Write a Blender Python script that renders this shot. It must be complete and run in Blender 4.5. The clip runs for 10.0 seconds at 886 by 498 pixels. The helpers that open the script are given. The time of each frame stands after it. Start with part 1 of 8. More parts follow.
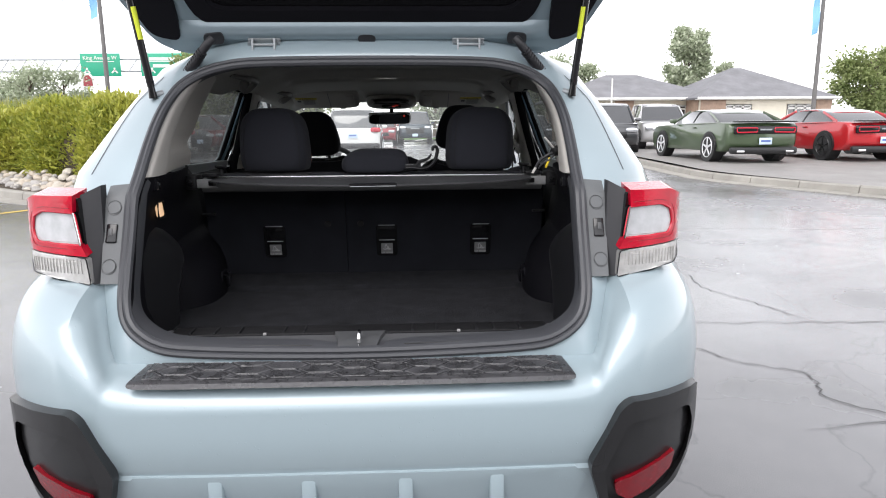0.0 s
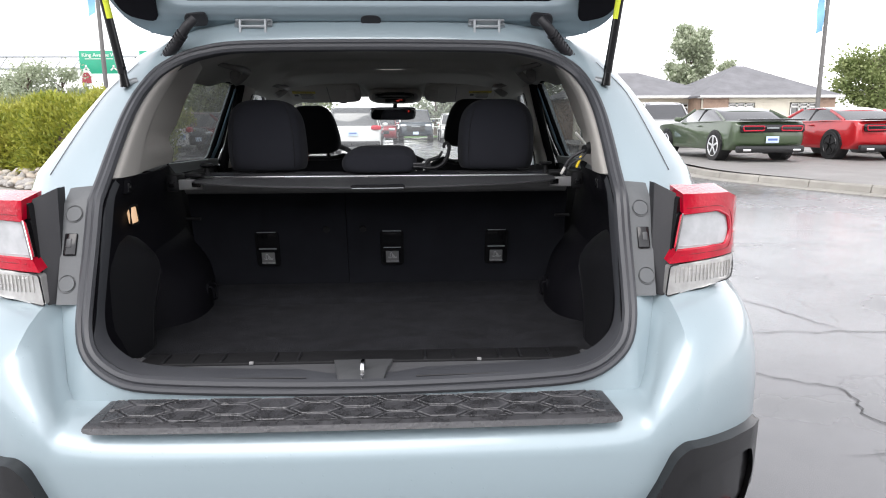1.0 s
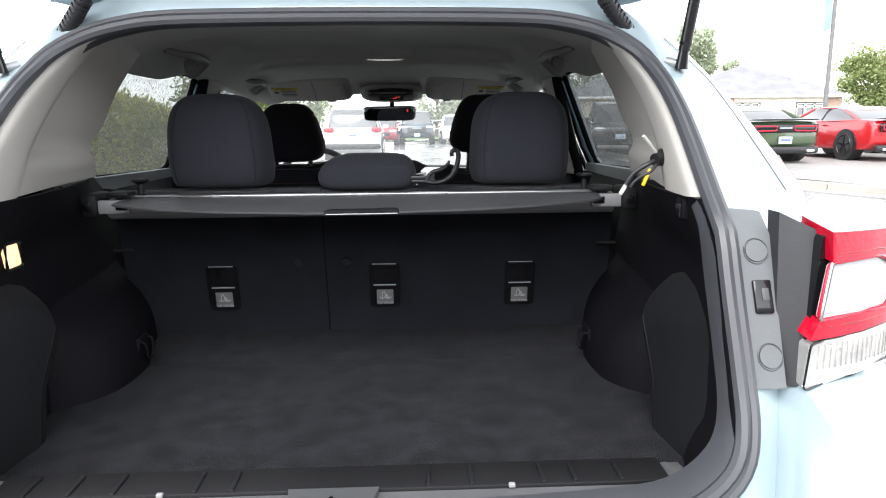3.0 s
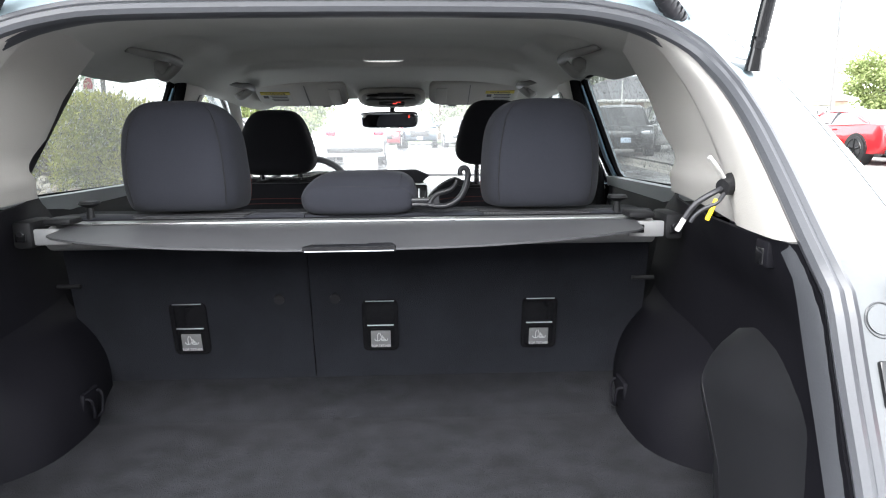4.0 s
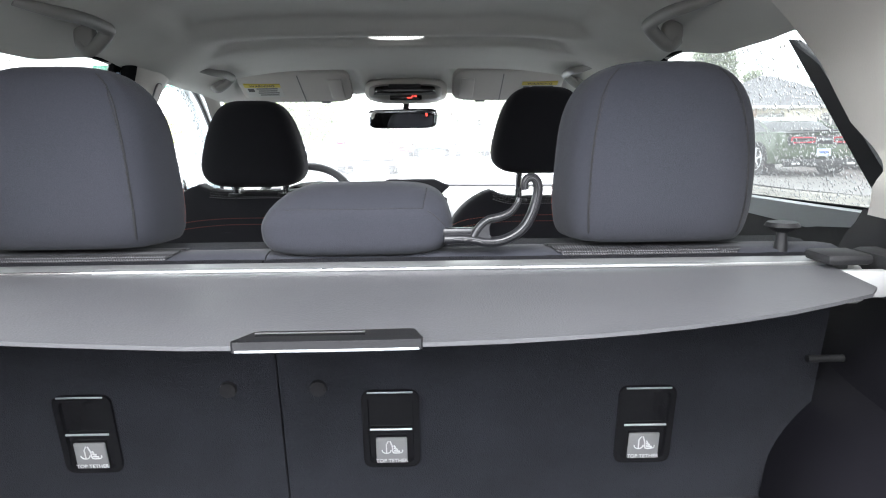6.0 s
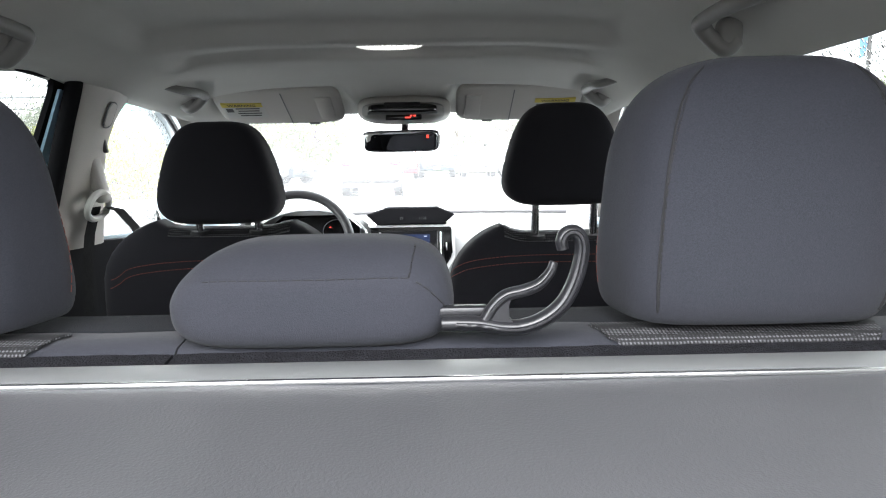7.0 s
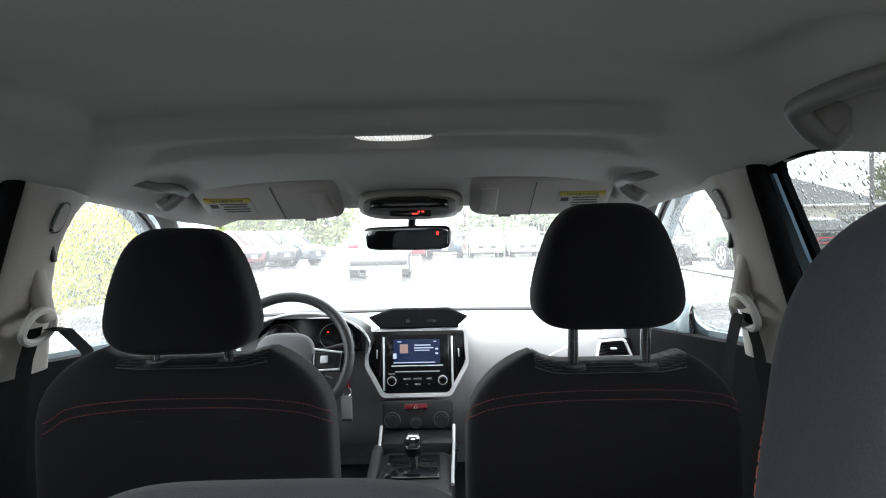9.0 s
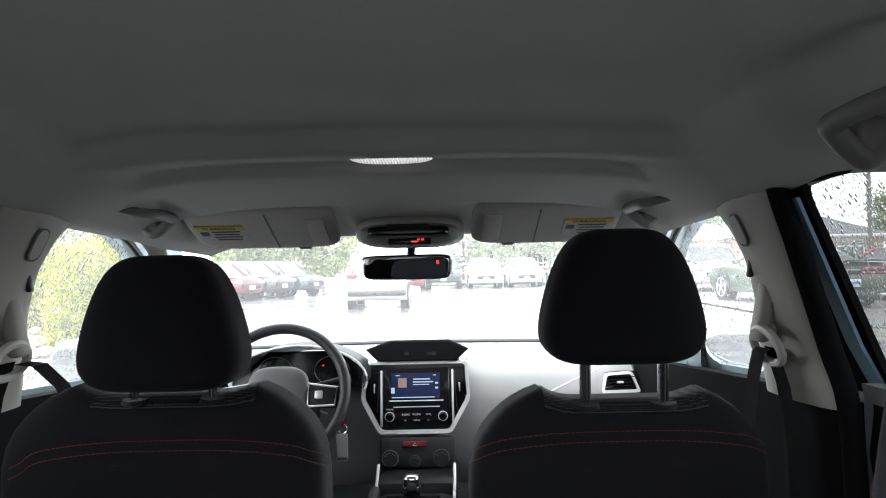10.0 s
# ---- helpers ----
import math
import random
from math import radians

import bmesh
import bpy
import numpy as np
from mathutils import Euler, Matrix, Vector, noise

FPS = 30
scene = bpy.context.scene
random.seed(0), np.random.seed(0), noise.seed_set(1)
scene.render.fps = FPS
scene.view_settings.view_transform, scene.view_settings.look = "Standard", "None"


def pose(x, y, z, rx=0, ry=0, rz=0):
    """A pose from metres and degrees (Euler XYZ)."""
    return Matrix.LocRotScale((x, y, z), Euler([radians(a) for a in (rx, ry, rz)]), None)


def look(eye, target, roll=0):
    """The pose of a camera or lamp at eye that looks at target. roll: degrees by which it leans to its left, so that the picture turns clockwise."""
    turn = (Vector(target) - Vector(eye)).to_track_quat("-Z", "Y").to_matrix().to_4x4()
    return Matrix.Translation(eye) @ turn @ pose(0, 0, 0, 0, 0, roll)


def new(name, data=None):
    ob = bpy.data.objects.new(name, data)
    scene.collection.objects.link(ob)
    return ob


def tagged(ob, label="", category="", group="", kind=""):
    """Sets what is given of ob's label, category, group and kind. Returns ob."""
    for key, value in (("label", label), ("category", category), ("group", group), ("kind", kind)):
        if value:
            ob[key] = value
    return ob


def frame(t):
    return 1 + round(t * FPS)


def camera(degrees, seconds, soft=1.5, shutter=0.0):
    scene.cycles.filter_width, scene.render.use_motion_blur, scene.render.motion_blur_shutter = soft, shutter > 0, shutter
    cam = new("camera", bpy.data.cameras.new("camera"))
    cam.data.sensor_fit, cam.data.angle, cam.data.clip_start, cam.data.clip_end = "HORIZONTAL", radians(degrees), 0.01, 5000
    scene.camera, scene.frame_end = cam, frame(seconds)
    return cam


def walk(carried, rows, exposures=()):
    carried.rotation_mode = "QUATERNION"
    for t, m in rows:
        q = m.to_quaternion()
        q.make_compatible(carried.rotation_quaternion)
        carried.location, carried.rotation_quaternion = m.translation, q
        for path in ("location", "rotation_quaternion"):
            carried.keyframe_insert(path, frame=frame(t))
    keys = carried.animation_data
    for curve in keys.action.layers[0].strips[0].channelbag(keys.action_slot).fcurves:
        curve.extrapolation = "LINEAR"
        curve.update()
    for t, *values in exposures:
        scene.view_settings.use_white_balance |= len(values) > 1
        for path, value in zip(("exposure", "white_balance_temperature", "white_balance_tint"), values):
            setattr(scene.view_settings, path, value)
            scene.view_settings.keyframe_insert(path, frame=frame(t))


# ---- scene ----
cam = camera(68.0, 10.0, soft=1.1)
PATH = [
    (0, (0.143, -1.367, 1.228), (0.223, 0.596, 0.851), -0.4),
    (0.5, (0.141, -1.267, 1.213), (0.221, 0.696, 0.836), -0.4),
    (1, (0.115, -1.119, 1.215), (0.195, 0.843, 0.833), -0.3),
    (1.5, (0.101, -1.001, 1.233), (0.18, 0.961, 0.85), -0.3),
    (2, (0.103, -0.907, 1.223), (0.183, 1.054, 0.842), -0.3),
    (2.5, (0.113, -0.778, 1.209), (0.195, 1.184, 0.831), -0.4),
    (2.7, (0.118, -0.715, 1.208), (0.196, 1.247, 0.83), -0.5),
    (4, (0.124, -0.363, 1.23), (0.191, 1.601, 0.861), -0.5),
    (4.5, (0.111, -0.262, 1.202), (0.168, 1.703, 0.834), -0.5),
    (5, (0.092, -0.115, 1.194), (0.138, 1.85, 0.828), -0.6),
    (5.5, (0.088, 0.024, 1.197), (0.128, 1.992, 0.839), -0.4),
    (6.8, (0.105, 0.387, 1.2), (0.125, 2.364, 0.903), -1.1),
    (7, (0.106, 0.434, 1.208), (0.122, 2.414, 0.927), -1.0),
    (7.5, (0.108, 0.525, 1.226), (0.117, 2.512, 1.0), -1.1),
    (8, (0.103, 0.589, 1.243), (0.104, 2.583, 1.089), -1.1),
    (8.5, (0.099, 0.651, 1.251), (0.095, 2.649, 1.164), -1.1),
    (9, (0.098, 0.701, 1.261), (0.095, 2.7, 1.222), -1.2),
    (9.5, (0.093, 0.739, 1.261), (0.095, 2.739, 1.273), -1.2),
    (10, (0.093, 0.773, 1.257), (0.096, 2.773, 1.311), -1.2),
]
walk(cam, [(t, look(eye, target, roll)) for t, eye, target, roll in PATH],
     exposures=[(0, 1.55, 6450, 13), (1.5, 1.7, 6450, 13), (2.2, 1.98, 6450, 12), (2.7, 2.25, 6400, 11), (3.8, 3.3, 6350, 10), (4.5, 3.85, 6300, 10), (5.5, 4.25, 6300, 10), (6.8, 4.1, 6350, 10), (7.5, 3.95, 6400, 9), (8.5, 3.6, 6350, 9), (9.2, 3.35, 6300, 10), (10, 3.15, 6300, 10)])


# ---- daylight: bright overcast after rain ----
world = bpy.data.worlds.new("overcast")
scene.world = world
world.use_nodes = True
wn, wl = world.node_tree.nodes, world.node_tree.links
sky = wn.new("ShaderNodeTexSky")
sky.sky_type = "NISHITA"
sky.sun_disc = False
sky.sun_elevation, sky.sun_rotation = radians(55), radians(200)
sky.air_density, sky.dust_density, sky.ozone_density = 1.0, 0.6, 1.0
pale = wn.new("ShaderNodeHueSaturation")
pale.inputs["Saturation"].default_value = 0.08
wl.new(sky.outputs[0], pale.inputs["Color"])
wl.new(pale.outputs[0], wn["Background"].inputs["Color"])
wn["Background"].inputs["Strength"].default_value = 0.15
sun = new("sun", bpy.data.lights.new("sun", "SUN"))
sun.data.energy, sun.data.angle, sun.data.color = 0.5, radians(40), (1.0, 0.97, 0.93)
sun.matrix_world = look((-6, -16, 25), (0, 0, 0))


# ---- materials ----
def nodes_of(name):
    m = bpy.data.materials.new(name)
    m.use_nodes = True
    n, l = m.node_tree.nodes, m.node_tree.links
    return m, n, l, n["Principled BSDF"]


def coords(n, l, kind="Object", scale=(1, 1, 1)):
    c, mp = n.new("ShaderNodeTexCoord"), n.new("ShaderNodeMapping")
    mp.inputs["Scale"].default_value = scale
    l.new(c.outputs[kind], mp.inputs["Vector"])
    return mp.outputs[0]


def noise_tex(n, l, v, scale, detail=3, rough=0.55):
    t = n.new("ShaderNodeTexNoise")
    t.inputs["Scale"].default_value, t.inputs["Detail"].default_value, t.inputs["Roughness"].default_value = scale, detail, rough
    l.new(v, t.inputs["Vector"])
    return t.outputs["Fac"]


def ramp(n, l, fac, stops):
    r = n.new("ShaderNodeValToRGB")
    e = r.color_ramp.elements
    while len(e) < len(stops):
        e.new(0.5)
    for el, (p, c) in zip(e, stops):
        el.position = p
        el.color = (c, c, c, 1) if not isinstance(c, tuple) else (*c, 1)
    l.new(fac, r.inputs["Fac"])
    return r.outputs["Color"]


def mix_col(n, l, fac, a, b, kind="MIX"):
    m = n.new("ShaderNodeMix")
    m.data_type, m.blend_type = "RGBA", kind
    for sock, val in ((m.inputs["Factor"], fac), (m.inputs["A"], a), (m.inputs["B"], b)):
        if isinstance(val, (int, float)):
            sock.default_value = val
        elif isinstance(val, tuple):
            sock.default_value = (*val, 1)
        else:
            l.new(val, sock)
    return m.outputs["Result"]


def bump(n, l, height, strength, dist, bsdf, normal=None):
    b = n.new("ShaderNodeBump")
    b.inputs["Strength"].default_value, b.inputs["Distance"].default_value = strength, dist
    l.new(height, b.inputs["Height"])
    if normal is not None:
        l.new(normal, b.inputs["Normal"])
    l.new(b.outputs[0], bsdf.inputs["Normal"])
    return b.outputs[0]


def surface(name, col, rough=0.5, metal=0.0, var=0.15, big=3.0, fine=180.0, relief=0.15, dist=0.001, spec=0.5, coat=0.0, rvar=0.1, sheen=0.0):
    """A plain material with variation at two scales, a fine relief and uneven gloss."""
    m, n, l, b = nodes_of(name)
    v = coords(n, l)
    f1, f2 = noise_tex(n, l, v, big), noise_tex(n, l, v, fine, 2)
    dark = tuple(c * (1 - var) for c in col)
    lite = tuple(min(1, c * (1 + var)) for c in col)
    c1 = mix_col(n, l, ramp(n, l, f1, [(0.3, 0.0), (0.7, 1.0)]), dark, lite)
    c2 = mix_col(n, l, 0.35, c1, mix_col(n, l, f2, dark, lite))
    l.new(c2, b.inputs["Base Color"])
    l.new(ramp(n, l, f1, [(0.25, max(0.02, rough - rvar)), (0.75, min(1, rough + rvar))]), b.inputs["Roughness"])
    b.inputs["Metallic"].default_value = metal
    b.inputs["Specular IOR Level"].default_value = spec
    b.inputs["Coat Weight"].default_value = coat
    b.inputs["Coat Roughness"].default_value = 0.03
    b.inputs["Sheen Weight"].default_value = sheen
    if relief:
        bump(n, l, f2, relief, dist, b)
    return m


def beads(n, l, v, scale, size):
    """Height of scattered water beads."""
    vo = n.new("ShaderNodeTexVoronoi")
    vo.inputs["Scale"].default_value = scale
    vo.inputs["Randomness"].default_value = 1.0
    l.new(v, vo.inputs["Vector"])
    d = ramp(n, l, vo.outputs["Distance"], [(0.0, 1.0), (size * 0.6, 0.7), (size, 0.0)])
    sep = n.new("ShaderNodeSeparateColor")
    l.new(vo.outputs["Color"], sep.inputs[0])
    keep = ramp(n, l, sep.outputs[0], [(0.25, 0.0), (0.3, 1.0)])
    return mix_col(n, l, 1.0, d, keep, "MULTIPLY")


def paint(name, col, flake=0.0, wet=True, rough=0.32, coat=0.9):
    m, n, l, b = nodes_of(name)
    v = coords(n, l)
    f = noise_tex(n, l, v, 2.0)
    l.new(mix_col(n, l, f, tuple(c * 0.93 for c in col), tuple(min(1, c * 1.05) for c in col)), b.inputs["Base Color"])
    b.inputs["Roughness"].default_value, b.inputs["Metallic"].default_value = rough, flake
    b.inputs["Coat Weight"].default_value, b.inputs["Coat Roughness"].default_value = coat, 0.05
    if wet:
        bump(n, l, beads(n, l, v, 55, 0.13), 0.25, 0.002, b)
    return m


def clear(name, tint=(1, 1, 1), gloss=0.06, drops=0.0, run=(1, 1, 1), scale=120, rain_glare_haze=0.0):
    """A thin pane: lets light through, mirrors a little, with rain drops that bend the view."""
    m, n, l, b = nodes_of(name)
    out = n["Material Output"]
    tr, gl, mx = n.new("ShaderNodeBsdfTransparent"), n.new("ShaderNodeBsdfGlossy"), n.new("ShaderNodeMixShader")
    tr.inputs[0].default_value = (*tint, 1)
    gl.inputs["Roughness"].default_value = 0.02
    mx.inputs[0].default_value = gloss
    l.new(tr.outputs[0], mx.inputs[1])
    l.new(gl.outputs[0], mx.inputs[2])
    last = mx.outputs[0]
    if drops:
        v = coords(n, l, "Object", run)
        h1, h2 = beads(n, l, v, scale, 0.42), beads(n, l, v, scale * 0.4, 0.30)
        h = mix_col(n, l, 1.0, h1, h2, "LIGHTEN")
        patchy = ramp(n, l, noise_tex(n, l, v, 7.0), [(0.3, 0.6), (0.55, 1.0)])
        h = mix_col(n, l, 1.0, h, patchy, "MULTIPLY")
        bp = n.new("ShaderNodeBump")
        bp.inputs["Strength"].default_value, bp.inputs["Distance"].default_value = 1.0, 0.004
        l.new(h, bp.inputs["Height"])
        rf = n.new("ShaderNodeBsdfRefraction")
        rf.inputs["IOR"].default_value, rf.inputs["Roughness"].default_value = 1.25, 0.08
        rf.inputs["Color"].default_value = (*[min(0.9, c * 1.5) for c in tint], 1)
        l.new(bp.outputs[0], rf.inputs["Normal"])
        m2 = n.new("ShaderNodeMixShader")
        l.new(ramp(n, l, h, [(0.02, 0.0), (0.25, drops)]), m2.inputs[0])
        l.new(last, m2.inputs[1])
        l.new(rf.outputs[0], m2.inputs[2])
        last = m2.outputs[0]
    # milky share imitates veiling glare along with rain film on the panes
    if rain_glare_haze:
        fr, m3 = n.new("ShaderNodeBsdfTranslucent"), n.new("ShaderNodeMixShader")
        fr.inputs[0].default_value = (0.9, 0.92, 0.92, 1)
        m3.inputs[0].default_value = rain_glare_haze
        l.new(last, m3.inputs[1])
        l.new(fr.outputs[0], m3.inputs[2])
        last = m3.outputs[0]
    l.new(last, out.inputs["Surface"])
    n.remove(b)
    return m


def glow(name, col, strength, base=(0.02, 0.02, 0.02)):
    m, n, l, b = nodes_of(name)
    b.inputs["Base Color"].default_value = (*base, 1)
    b.inputs["Roughness"].default_value = 0.2
    b.inputs["Emission Color"].default_value = (*col, 1)
    b.inputs["Emission Strength"].default_value = strength
    return m


def weave(name, col, scale=700.0, rough=0.9, strength=0.6, var=0.2, sheen=0.05):
    """Seat cloth: fine yarn grain over soft wear."""
    m, n, l, b = nodes_of(name)
    v = coords(n, l)
    g1, g2 = noise_tex(n, l, v, scale, 2, 0.7), noise_tex(n, l, coords(n, l, "Object", (1, 1, 2.2)), scale * 1.7, 1)
    h = mix_col(n, l, 0.5, g1, g2)
    f = noise_tex(n, l, v, 6.0, 5)
    c = mix_col(n, l, f, tuple(x * (1 - var) for x in col), tuple(x * (1 + var) for x in col))
    l.new(mix_col(n, l, 0.45, c, mix_col(n, l, ramp(n, l, h, [(0.35, 0.0), (0.65, 1.0)]), tuple(x * 0.5 for x in col), tuple(x * 1.7 for x in col))), b.inputs["Base Color"])
    b.inputs["Roughness"].default_value = rough
    b.inputs["Sheen Weight"].default_value = sheen
    b.inputs["Specular IOR Level"].default_value = 0.25
    bump(n, l, h, strength, 0.0008, b)
    return m


def mesh_cloth(name, dark, light, scale):
    """Open knit: pale knots in even rows on dark ground."""
    m, n, l, b = nodes_of(name)
    v = coords(n, l, "Object", (1.0, 1.0, 1.0))
    vo = n.new("ShaderNodeTexVoronoi")
    vo.inputs["Scale"].default_value, vo.inputs["Randomness"].default_value = scale, 0.12
    l.new(v, vo.inputs["Vector"])
    k = ramp(n, l, vo.outputs["Distance"], [(0.25, 1.0), (0.48, 0.0)])
    l.new(mix_col(n, l, k, dark, light), b.inputs["Base Color"])
    b.inputs["Roughness"].default_value, b.inputs["Specular IOR Level"].default_value = 0.8, 0.3
    bump(n, l, k, 0.8, 0.0015, b)
    return m


def asphalt(name, base, wet):
    m, n, l, b = nodes_of(name)
    v = coords(n, l)
    grit = noise_tex(n, l, v, 260, 2, 0.7)
    pool = noise_tex(n, l, v, 0.55, 5, 0.6)
    stain = noise_tex(n, l, v, 2.4, 6, 0.65)
    c = mix_col(n, l, stain, tuple(x * 0.7 for x in base), tuple(x * 1.35 for x in base))
    c = mix_col(n, l, 0.4, c, mix_col(n, l, grit, tuple(x * 0.4 for x in base), tuple(x * 1.9 for x in base)))
    warp = n.new("ShaderNodeVectorMath")
    warp.operation = "ADD"
    nt = n.new("ShaderNodeTexNoise")
    nt.inputs["Scale"].default_value = 1.3
    nt.inputs["Detail"].default_value = 6
    l.new(v, nt.inputs["Vector"])
    l.new(v, warp.inputs[0])
    l.new(nt.outputs["Color"], warp.inputs[1])
    vo = n.new("ShaderNodeTexVoronoi")
    vo.feature = "DISTANCE_TO_EDGE"
    vo.inputs["Scale"].default_value = 0.33
    l.new(warp.outputs[0], vo.inputs["Vector"])
    crack = ramp(n, l, vo.outputs["Distance"], [(0.0, 0.75), (0.003, 1.0)])
    l.new(mix_col(n, l, crack, (0.012, 0.012, 0.013), c), b.inputs["Base Color"])
    l.new(ramp(n, l, pool, [(0.35, wet[0]), (0.65, wet[1])]), b.inputs["Roughness"])
    b.inputs["Specular IOR Level"].default_value = 0.75
    h = mix_col(n, l, 0.5, grit, crack)
    bump(n, l, h, 0.35, 0.004, b)
    return m


BLUE = paint("pale_blue_grey_paint", (0.315, 0.392, 0.425), flake=0.15, rough=0.42)
# deeper, duller copy of the body paint; door shade mixed into the colour
SHADED_DOOR_BLUE = paint("shaded_blue_door_frame_paint", (0.20, 0.32, 0.42), rough=0.6, wet=False, coat=0.0)
# body paint darkened for the gate's shaded underside; shade sits in the colour
SHADED_GATE_BLUE = paint("gate_underside_shaded_blue", (0.205, 0.265, 0.295), flake=0.2, rough=0.30, wet=False, coat=0.5)
BLACK_PLASTIC = surface("black_grained_plastic", (0.010, 0.010, 0.011), 0.55, relief=0.35, fine=420, rvar=0.12, spec=0.3)
MATT_BLACK = surface("matt_black_frame_trim", (0.010, 0.010, 0.011), 0.9, relief=0.2, fine=400, spec=0.02)
CLAD = surface("wet_black_cladding", (0.013, 0.013, 0.014), 0.36, relief=0.3, fine=350, rvar=0.15)
RUBBER = surface("black_rubber_seal", (0.020, 0.020, 0.023), 0.5, relief=0.2, fine=300)
GREY_FLANGE = surface("grey_primer_plastic", (0.115, 0.122, 0.126), 0.5, relief=0.2)
DARK_TRIM = surface("charcoal_grained_trim", (0.0048, 0.0046, 0.0066), 0.66, relief=0.3, fine=500, spec=0.14)
BULGE_TRIM = surface("charcoal_smooth_trim", (0.012, 0.0122, 0.0138), 0.42, relief=0.12, fine=600, spec=0.42)
SEAL = surface("grey_black_seal_rubber", (0.050, 0.052, 0.058), 0.42, relief=0.2, fine=300)
FELT_EDGE = surface("dark_coarse_felt", (0.012, 0.012, 0.0145), 0.95, var=0.6, big=120, fine=500, relief=1.2, dist=0.003, spec=0.1)
SILL_GREY = surface("satin_grey_sill_plastic", (0.085, 0.086, 0.090), 0.36, var=0.12, big=14, relief=0.2, fine=400)
SEAM_GREY = surface("grey_seam_thread", (0.10, 0.10, 0.105), 0.7, relief=0)
CARPET = surface("charcoal_cargo_carpet", (0.0150, 0.0155, 0.0185), 0.95, var=0.6, big=22, fine=420, relief=1.4, dist=0.003, spec=0.1, sheen=0.02)
SEATBACK = surface("black_felt_seat_backing", (0.0155, 0.0165, 0.0205), 0.92, var=0.3, big=9, fine=600, relief=0.8, dist=0.002, spec=0.1, sheen=0.02)
BEIGE = surface("pale_grey_beige_pillar_trim", (0.43, 0.412, 0.382), 0.6, var=0.05, relief=0.35, fine=420, spec=0.3)
WET_PAD = surface("wet_black_pad_rubber", (0.036, 0.036, 0.039), 0.27, var=0.8, big=34, relief=0.9, fine=150, dist=0.003, rvar=0.28, spec=0.8)
PAD_BASE = surface("wet_grey_pad_rubber", (0.038, 0.038, 0.041), 0.33, var=0.4, big=40, relief=0.6, fine=190, dist=0.002, rvar=0.22, spec=0.7)
BAR_METAL = surface("satin_grey_aluminium", (0.19, 0.195, 0.195), 0.45, metal=0.4, var=0.08, relief=0.1)
TAG_PRINT = surface("dull_white_print", (0.45, 0.45, 0.45), 0.6, relief=0)
HUB_GREY = surface("soft_grey_hub_skin", (0.11, 0.11, 0.115), 0.5, relief=0.4, fine=450)
STEEL_DARK = surface("dark_grey_moulded_cover", (0.07, 0.072, 0.075), 0.45, relief=0.2)
TAG_GREY = surface("mid_grey_tag_plastic", (0.15, 0.15, 0.152), 0.5, var=0.1)
HANDLE_GREY = surface("grey_moulded_handle_plastic", (0.215, 0.21, 0.20), 0.55, var=0.05, relief=0.3, fine=400)
HEADLINER = surface("grey_headliner_cloth", (0.50, 0.495, 0.465), 0.97, var=0.06, big=5, fine=700, relief=0.5, spec=0.1)
CLOTH = weave("charcoal_seat_cloth", (0.0195, 0.0205, 0.0265))
CLOTH_BLACK = weave("black_seat_cloth", (0.0120, 0.0116, 0.0148), scale=800)
MESH_DARK = mesh_cloth("black_dotted_mesh_cloth", (0.008, 0.008, 0.009), (0.09, 0.09, 0.095), 260)
MESH_CLOTH = mesh_cloth("grey_dotted_mesh_cloth", (0.012, 0.012, 0.013), (0.11, 0.11, 0.118), 320)
ORANGE = surface("orange_thread", (0.17, 0.040, 0.025), 0.8)
DARK_THREAD = surface("dark_thread", (0.006, 0.006, 0.007), 0.8)
COVER = surface("grey_cargo_cover_vinyl", (0.048, 0.0485, 0.052), 0.55, var=0.15, relief=0.4, fine=500)
ALU = surface("brushed_aluminium_bar", (0.72, 0.72, 0.72), 0.3, metal=1.0, var=0.06, relief=0.1)
POST_METAL = surface("polished_post_steel", (0.82, 0.82, 0.83), 0.22, metal=1.0, var=0.03, relief=0, rvar=0.04)
CHROME = surface("bright_chrome", (0.85, 0.85, 0.86), 0.08, metal=1.0, var=0.03, relief=0, rvar=0.02)
SILVER = surface("satin_silver_trim", (0.78, 0.785, 0.795), 0.32, metal=0.3, var=0.04, relief=0.05)
STEEL = surface("grey_painted_steel", (0.30, 0.32, 0.33), 0.4, metal=0.4, var=0.1)
GLOSS_BLACK = surface("gloss_black_panel", (0.008, 0.008, 0.009), 0.12, relief=0, rvar=0.04)
DASH_GREY = surface("soft_grey_dashboard", (0.30, 0.30, 0.305), 0.55, relief=0.5, fine=450)
RED_LENS = surface("red_lamp_lens", (0.48, 0.001, 0.020), 0.10, var=0.2, big=26, relief=0.25, fine=110, dist=0.003, spec=0.5, coat=0.2, rvar=0.05)
RED_DARK = surface("deep_red_reflector", (0.22, 0.003, 0.010), 0.2, var=0.2, big=60, relief=0.3, fine=400, dist=0.002)
CLEAR_LENS = surface("milky_clear_lens", (0.48, 0.49, 0.50), 0.15, var=0.2, big=26, relief=0.2, fine=60, dist=0.002, coat=0.3)
LENS_BOWL = surface("silvered_lamp_bowl", (0.60, 0.59, 0.57), 0.18, metal=0.45, var=0.2, big=40, relief=0.2, fine=120, dist=0.002)
AMBER = surface("amber_bulb", (0.8, 0.35, 0.05), 0.2, relief=0)
YELLOW_LABEL = surface("yellow_label", (0.72, 0.80, 0.05), 0.5, relief=0)
LABEL_GREY = surface("grey_tag_plastic", (0.28, 0.28, 0.28), 0.5, relief=0.1)
LABEL_WHITE = surface("dull_label_paper", (0.42, 0.42, 0.40), 0.6, relief=0)
